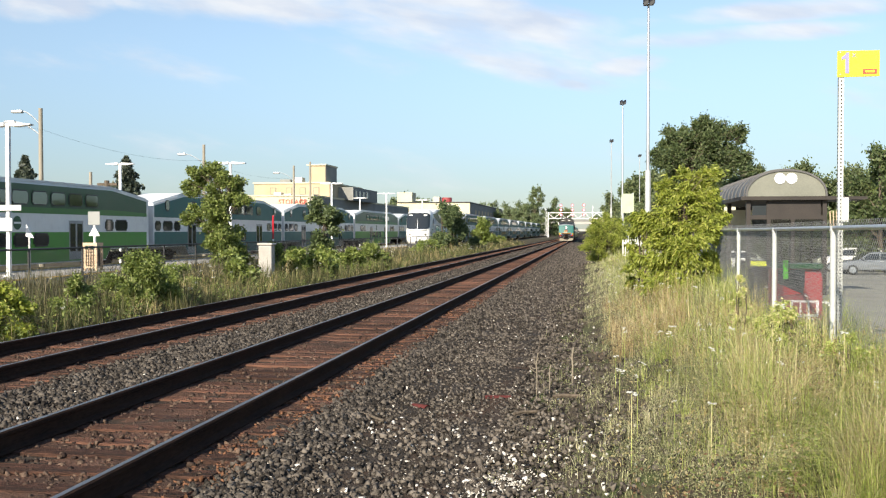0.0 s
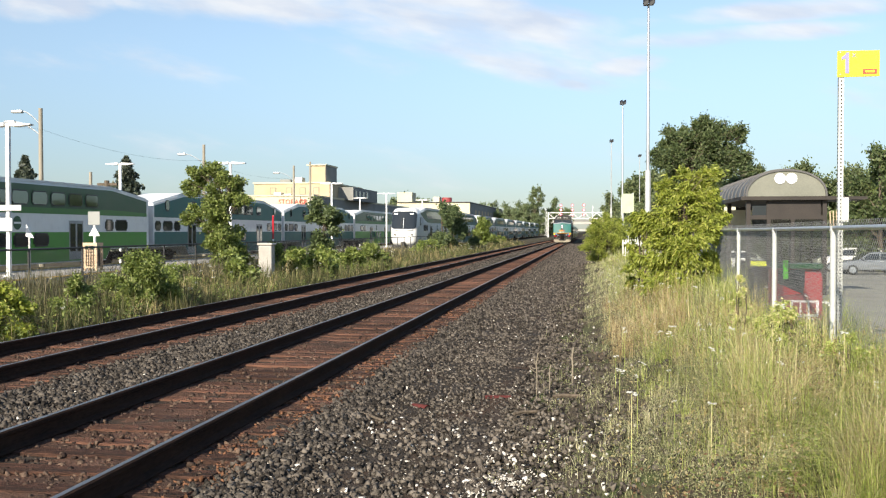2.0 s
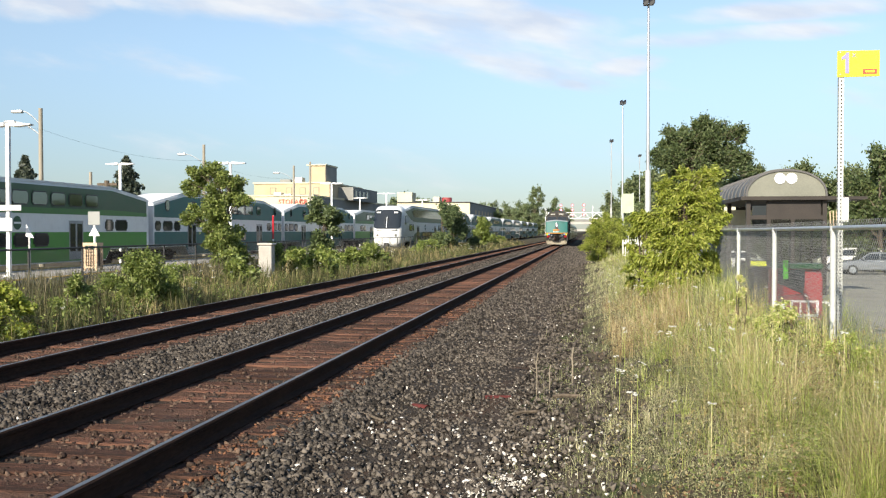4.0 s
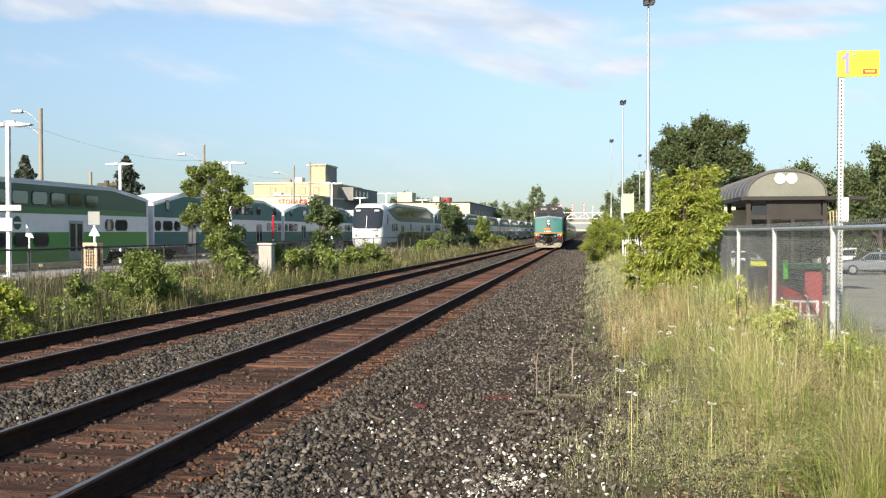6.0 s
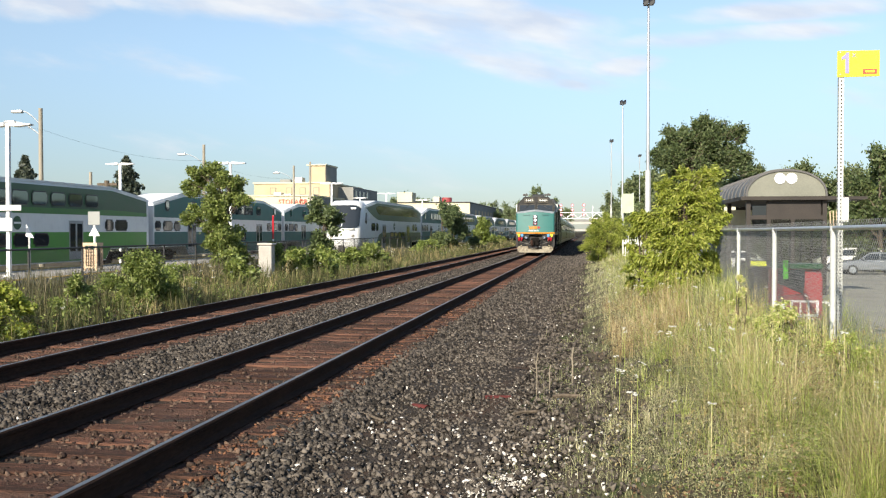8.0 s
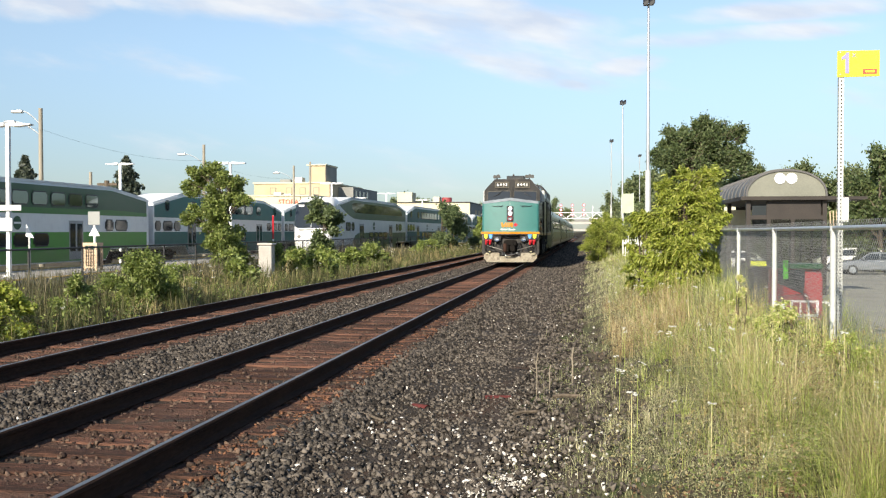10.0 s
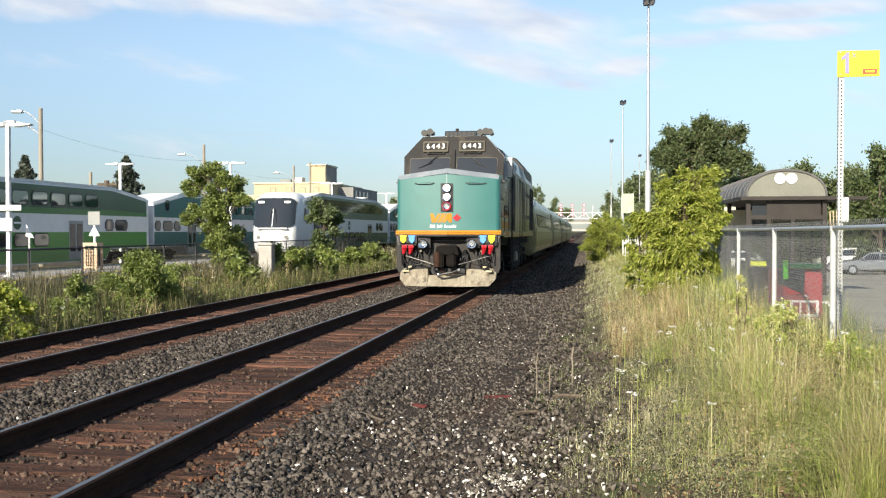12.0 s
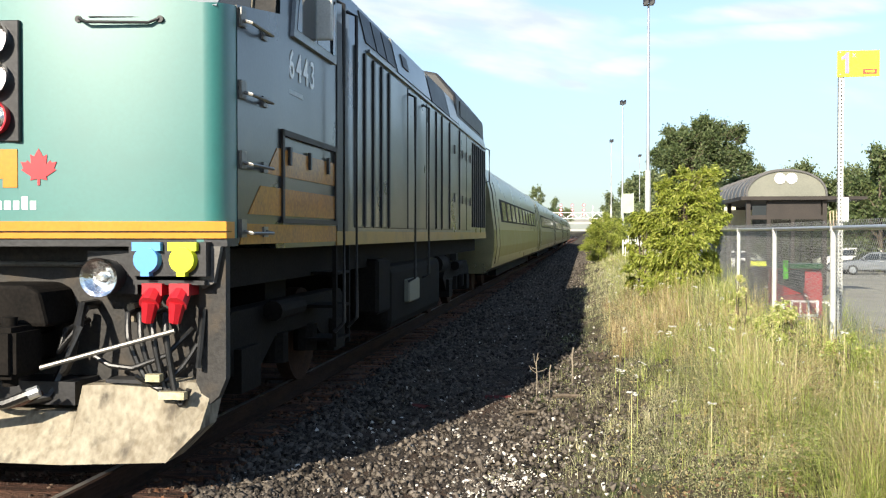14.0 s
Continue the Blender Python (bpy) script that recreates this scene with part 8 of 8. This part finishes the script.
def stone_template(seed):
    rnd = random.Random(seed)
    bm = bmesh.new()
    # crushed rock: the hull of a few corners, sharp-edged and longer one way
    while len(bm.verts) < 8:
        c = Vector((rnd.gauss(0, 1), rnd.gauss(0, 1), rnd.gauss(0, 1))).normalized() * rnd.uniform(0.8, 1.15)
        bm.verts.new((c.x * rnd.choice((1.1, 1.25)), c.y * 0.9, c.z * 0.68))
    out = bmesh.ops.convex_hull(bm, input=list(bm.verts))
    bmesh.ops.delete(bm, geom=[v for v in out["geom_interior"] if isinstance(v, bmesh.types.BMVert)], context="VERTS")
    bm.verts.index_update()
    bmesh.ops.recalc_face_normals(bm, faces=list(bm.faces))
    V = np.array([v.co[:] for v in bm.verts])
    F = np.array([[v.index for v in f.verts] for f in bm.faces])
    bm.free()
    return V, F


STONES = [stone_template(i) for i in range(12)]


def scatter(name, label, x, y, z, size, mat):
    n = len(x)
    VV, FF, base = [], [], 0
    pick = RNG.integers(0, len(STONES), n)
    for k, (tv, tf) in enumerate(STONES):
        idx = np.where(pick == k)[0]
        m = len(idx)
        q = RNG.normal(size=(m, 4))
        q /= np.linalg.norm(q, axis=1)[:, None]
        w, a, b, c = q.T
        R = np.stack([1 - 2 * (b * b + c * c), 2 * (a * b - c * w), 2 * (a * c + b * w), 2 * (a * b + c * w), 1 - 2 * (a * a + c * c), 2 * (b * c - a * w), 2 * (a * c - b * w), 2 * (b * c + a * w), 1 - 2 * (a * a + b * b)], 1).reshape(-1, 3, 3)
        P = np.einsum("nij,vj->nvi", R, tv) * size[idx][:, None, None] + np.stack([x[idx], y[idx], z[idx]], 1)[:, None, :]
        VV.append(P.reshape(-1, 3))
        FF.append((tf[None] + (np.arange(m) * len(tv))[:, None, None]).reshape(-1, 3) + base)
        base += m * len(tv)
    ob = new(name, mesh_np(name, np.concatenate(VV), np.concatenate(FF), M[mat]))
    ob.matrix_basis = TRACK
    tagged(ob, label, "gravel", kind="stuff")


def bed_level(x, y):
    return flat_level(x, y) + 0.035


def ballast(count, y0, y1, s0, s1, name, label, mat="stone", x0=-10.0, x1=-0.2, gauge=False):
    u = RNG.uniform(0, 1, count)
    y = y0 * (y1 / y0) ** u
    x = RNG.uniform(x0, x1, count)
    keep = np.ones(count, bool)
    for t in (-4.01, -7.83):
        # thin in the gauge and over the tie ends
        if not gauge:
            keep &= np.abs(x - t) > 1.32 - 0.16 * RNG.uniform(0, 1, count)
        keep &= np.abs(np.abs(x - t) - 0.753) > 0.09
    keep &= (x < -1.2) | (RNG.uniform(0, 1, count) < np.clip((0.8 - x) / 1.9, 0.1, 1))
    keep &= x > -0.72 * y - 1.5
    x, y = x[keep], y[keep]
    s = (s0 + (s1 * 1.2 - s0) * RNG.uniform(0, 1, len(x)) ** 1.7) * (1 + np.maximum(0, y - 14) * 0.009)
    z = np.array([bed_level(a, b) for a, b in zip(x, y)]) + s * 0.15
    for t in (-4.01, -7.83):
        z -= np.where(np.abs(x - t) < 1.3, RNG.uniform(-0.4, 0.8, len(x)) * s, 0)
    scatter(name, label, x, y, z, s, mat)


ballast(46000, 6.2, 16, 0.016, 0.045, "ballast_stones", "crushed dark brown ballast stones", "stone", -10.0, -2.2)
ballast(19000, 6.2, 16, 0.006, 0.034, "walkway_stones", "crushed grey stones beside the track", "grey_stone", -2.7, 0.9)
ballast(44000, 14, 60, 0.02, 0.044, "ballast_stones", "crushed dark brown ballast stones", "stone", -10.0, -2.2)
ballast(15000, 14, 60, 0.016, 0.04, "walkway_stones", "crushed grey stones beside the track", "grey_stone", -2.7, -0.1)
ballast(20000, 55, 170, 0.035, 0.06, "walkway_stones", "crushed grey stones beside the track", "grey_stone", -2.7, 0.1)
ballast(28000, 55, 170, 0.04, 0.07, "ballast_stones", "crushed dark brown ballast stones", "stone", -10.0, -2.2)
ballast(1800, 6.2, 40, 0.009, 0.024, "pale_stones", "scattered whitish stones in the ballast", "pale_stone", -6.4, 0.9)
ballast(420, 6.2, 9, 0.008, 0.024, "pale_stones", "whitish crushed stones at the verge edge", "pale_stone", -1.2, 0.35)
ballast(1500, 12, 80, 0.03, 0.05, "pale_stones", "whitish stones along the ballast edge", "pale_stone", -10.3, -9.4)
ballast(170, 6.6, 9.5, 0.01, 0.03, "pale_stones", "whitish and cream crushed stones in the walkway", "pale_stone", -2.6, -0.2)
ballast(650, 6.9, 7.5, 0.005, 0.011, "pale_grit", "patch of fine whitish grit", "pale_stone", -0.95, -0.45)
BX, BY = RNG.uniform(-10.0, 0.2, 17000), RNG.uniform(-9, 6.3, 17000)
CLEAR = (np.abs(BX + 4.01) > 1.3) & (np.abs(BX + 7.83) > 1.3)
BX, BY = BX[CLEAR], BY[CLEAR]
BS = RNG.uniform(0.018, 0.045, len(BX))
scatter("ballast_stones", "crushed grey-brown stones along the tracks", BX, BY, np.array([bed_level(a, b) for a, b in zip(BX, BY)]) + BS * 0.15, BS, "grey_stone")
for tx in (-4.01, -7.83):
    ballast(13000, 6.0, 30, 0.006, 0.034, "gauge_stones", "rust-dusted small stones between the ties", "brown_stone", tx - 1.4, tx + 1.4, True)

ballast(2200, 6.0, 26, 0.008, 0.032, "rusty_stones", "rust-orange small stones beside the rail", "rust_stone", -3.2, -2.66, True)


def near_stones():
    """The stones nearest to the eye, one by one."""
    meshes = []
    for tv, tf in STONES:
        me = mesh_np("stone", tv, tf, M["grey_stone_single"])
        meshes.append(me)
    bed = bpy.data.objects["ballast_bed"]
    rnd = random.Random(5)
    for i in range(290):
        x, y = rnd.uniform(-2.6, -0.4), rnd.uniform(6.6, 9.4)
        s = rnd.uniform(0.022, 0.05)
        ob = new("stone", meshes[rnd.randrange(len(meshes))])
        ob.parent = bed
        ob.matrix_basis = pose(x, y, bed_level(x, y) + s * 0.35, rnd.uniform(0, 360), rnd.uniform(0, 360), rnd.uniform(0, 360)) @ Matrix.Diagonal((s, s, s, 1))


near_stones()


def scraps():
    """Small litter on the gravel beside the near track."""
    for x, y, w, turn in ((-1.08, 11.25, 0.3, 8), (-1.86, 10.4, 0.2, -25)):
        ob = thing("red_scrap", "faded red bent scrap plate lying on the gravel", "scrap", "litter on the gravel", (x, y, level(x, y) + 0.035), turn)
        bm = solid(((-0.06, 0.0), (0.0, 0.022), (0.06, 0.004), (0.06, 0.012), (0.0, 0.032), (-0.06, 0.01)), "x", -w / 2, w / 2)
        part("plate", bm, M["old_red"], ob)
    for x, y, w, turn, r in ((-2.18, 9.4, 0.4, -48, 0.015), (-0.62, 9.9, 0.36, 30, 0.018), (-0.2, 10.5, 0.42, 4, 0.022)):
        ob = thing("driftwood_stick", "weathered grey broken stick lying on the gravel", "stick", "litter on the gravel", (x, y, level(x, y) + 0.06), turn)
        bm = bmesh.new()
        tube(bm, ((-w / 2, 0, 0), (-w / 5, 0.02, 0.012), (w / 5, 0.0, 0.01), (w / 2, 0.03, -0.005)), r)
        part("stick", bm, M["bark"], ob)


scraps()


# ---- what moves ----
def motions():
    times = range(0, 15)

    def nose_at(t):
        """How far ahead the nose is: the train brakes gently towards the station."""
        left = 14 - t
        return 5.99 + 10.2 * left + 0.25 * left * left
    walk(LOCO, [(t, TRACK @ pose(-4.01, nose_at(t), 0)) for t in times])
    for i, c in enumerate(COACHES):
        walk(c, [(t, TRACK @ pose(-4.01, nose_at(t) + 19.3 + 25.7 * i, 0)) for t in times])
    w = 4.22
    y0 = 109.8
    walk(CAB, [(t, pose(-19.6, y0 - w * t, STATION_Z)) for t in times])
    for i, c in enumerate(MOVING):
        walk(c, [(t, pose(-19.6, y0 + PITCH * (i + 1) - w * t, STATION_Z)) for t in times])


motions()
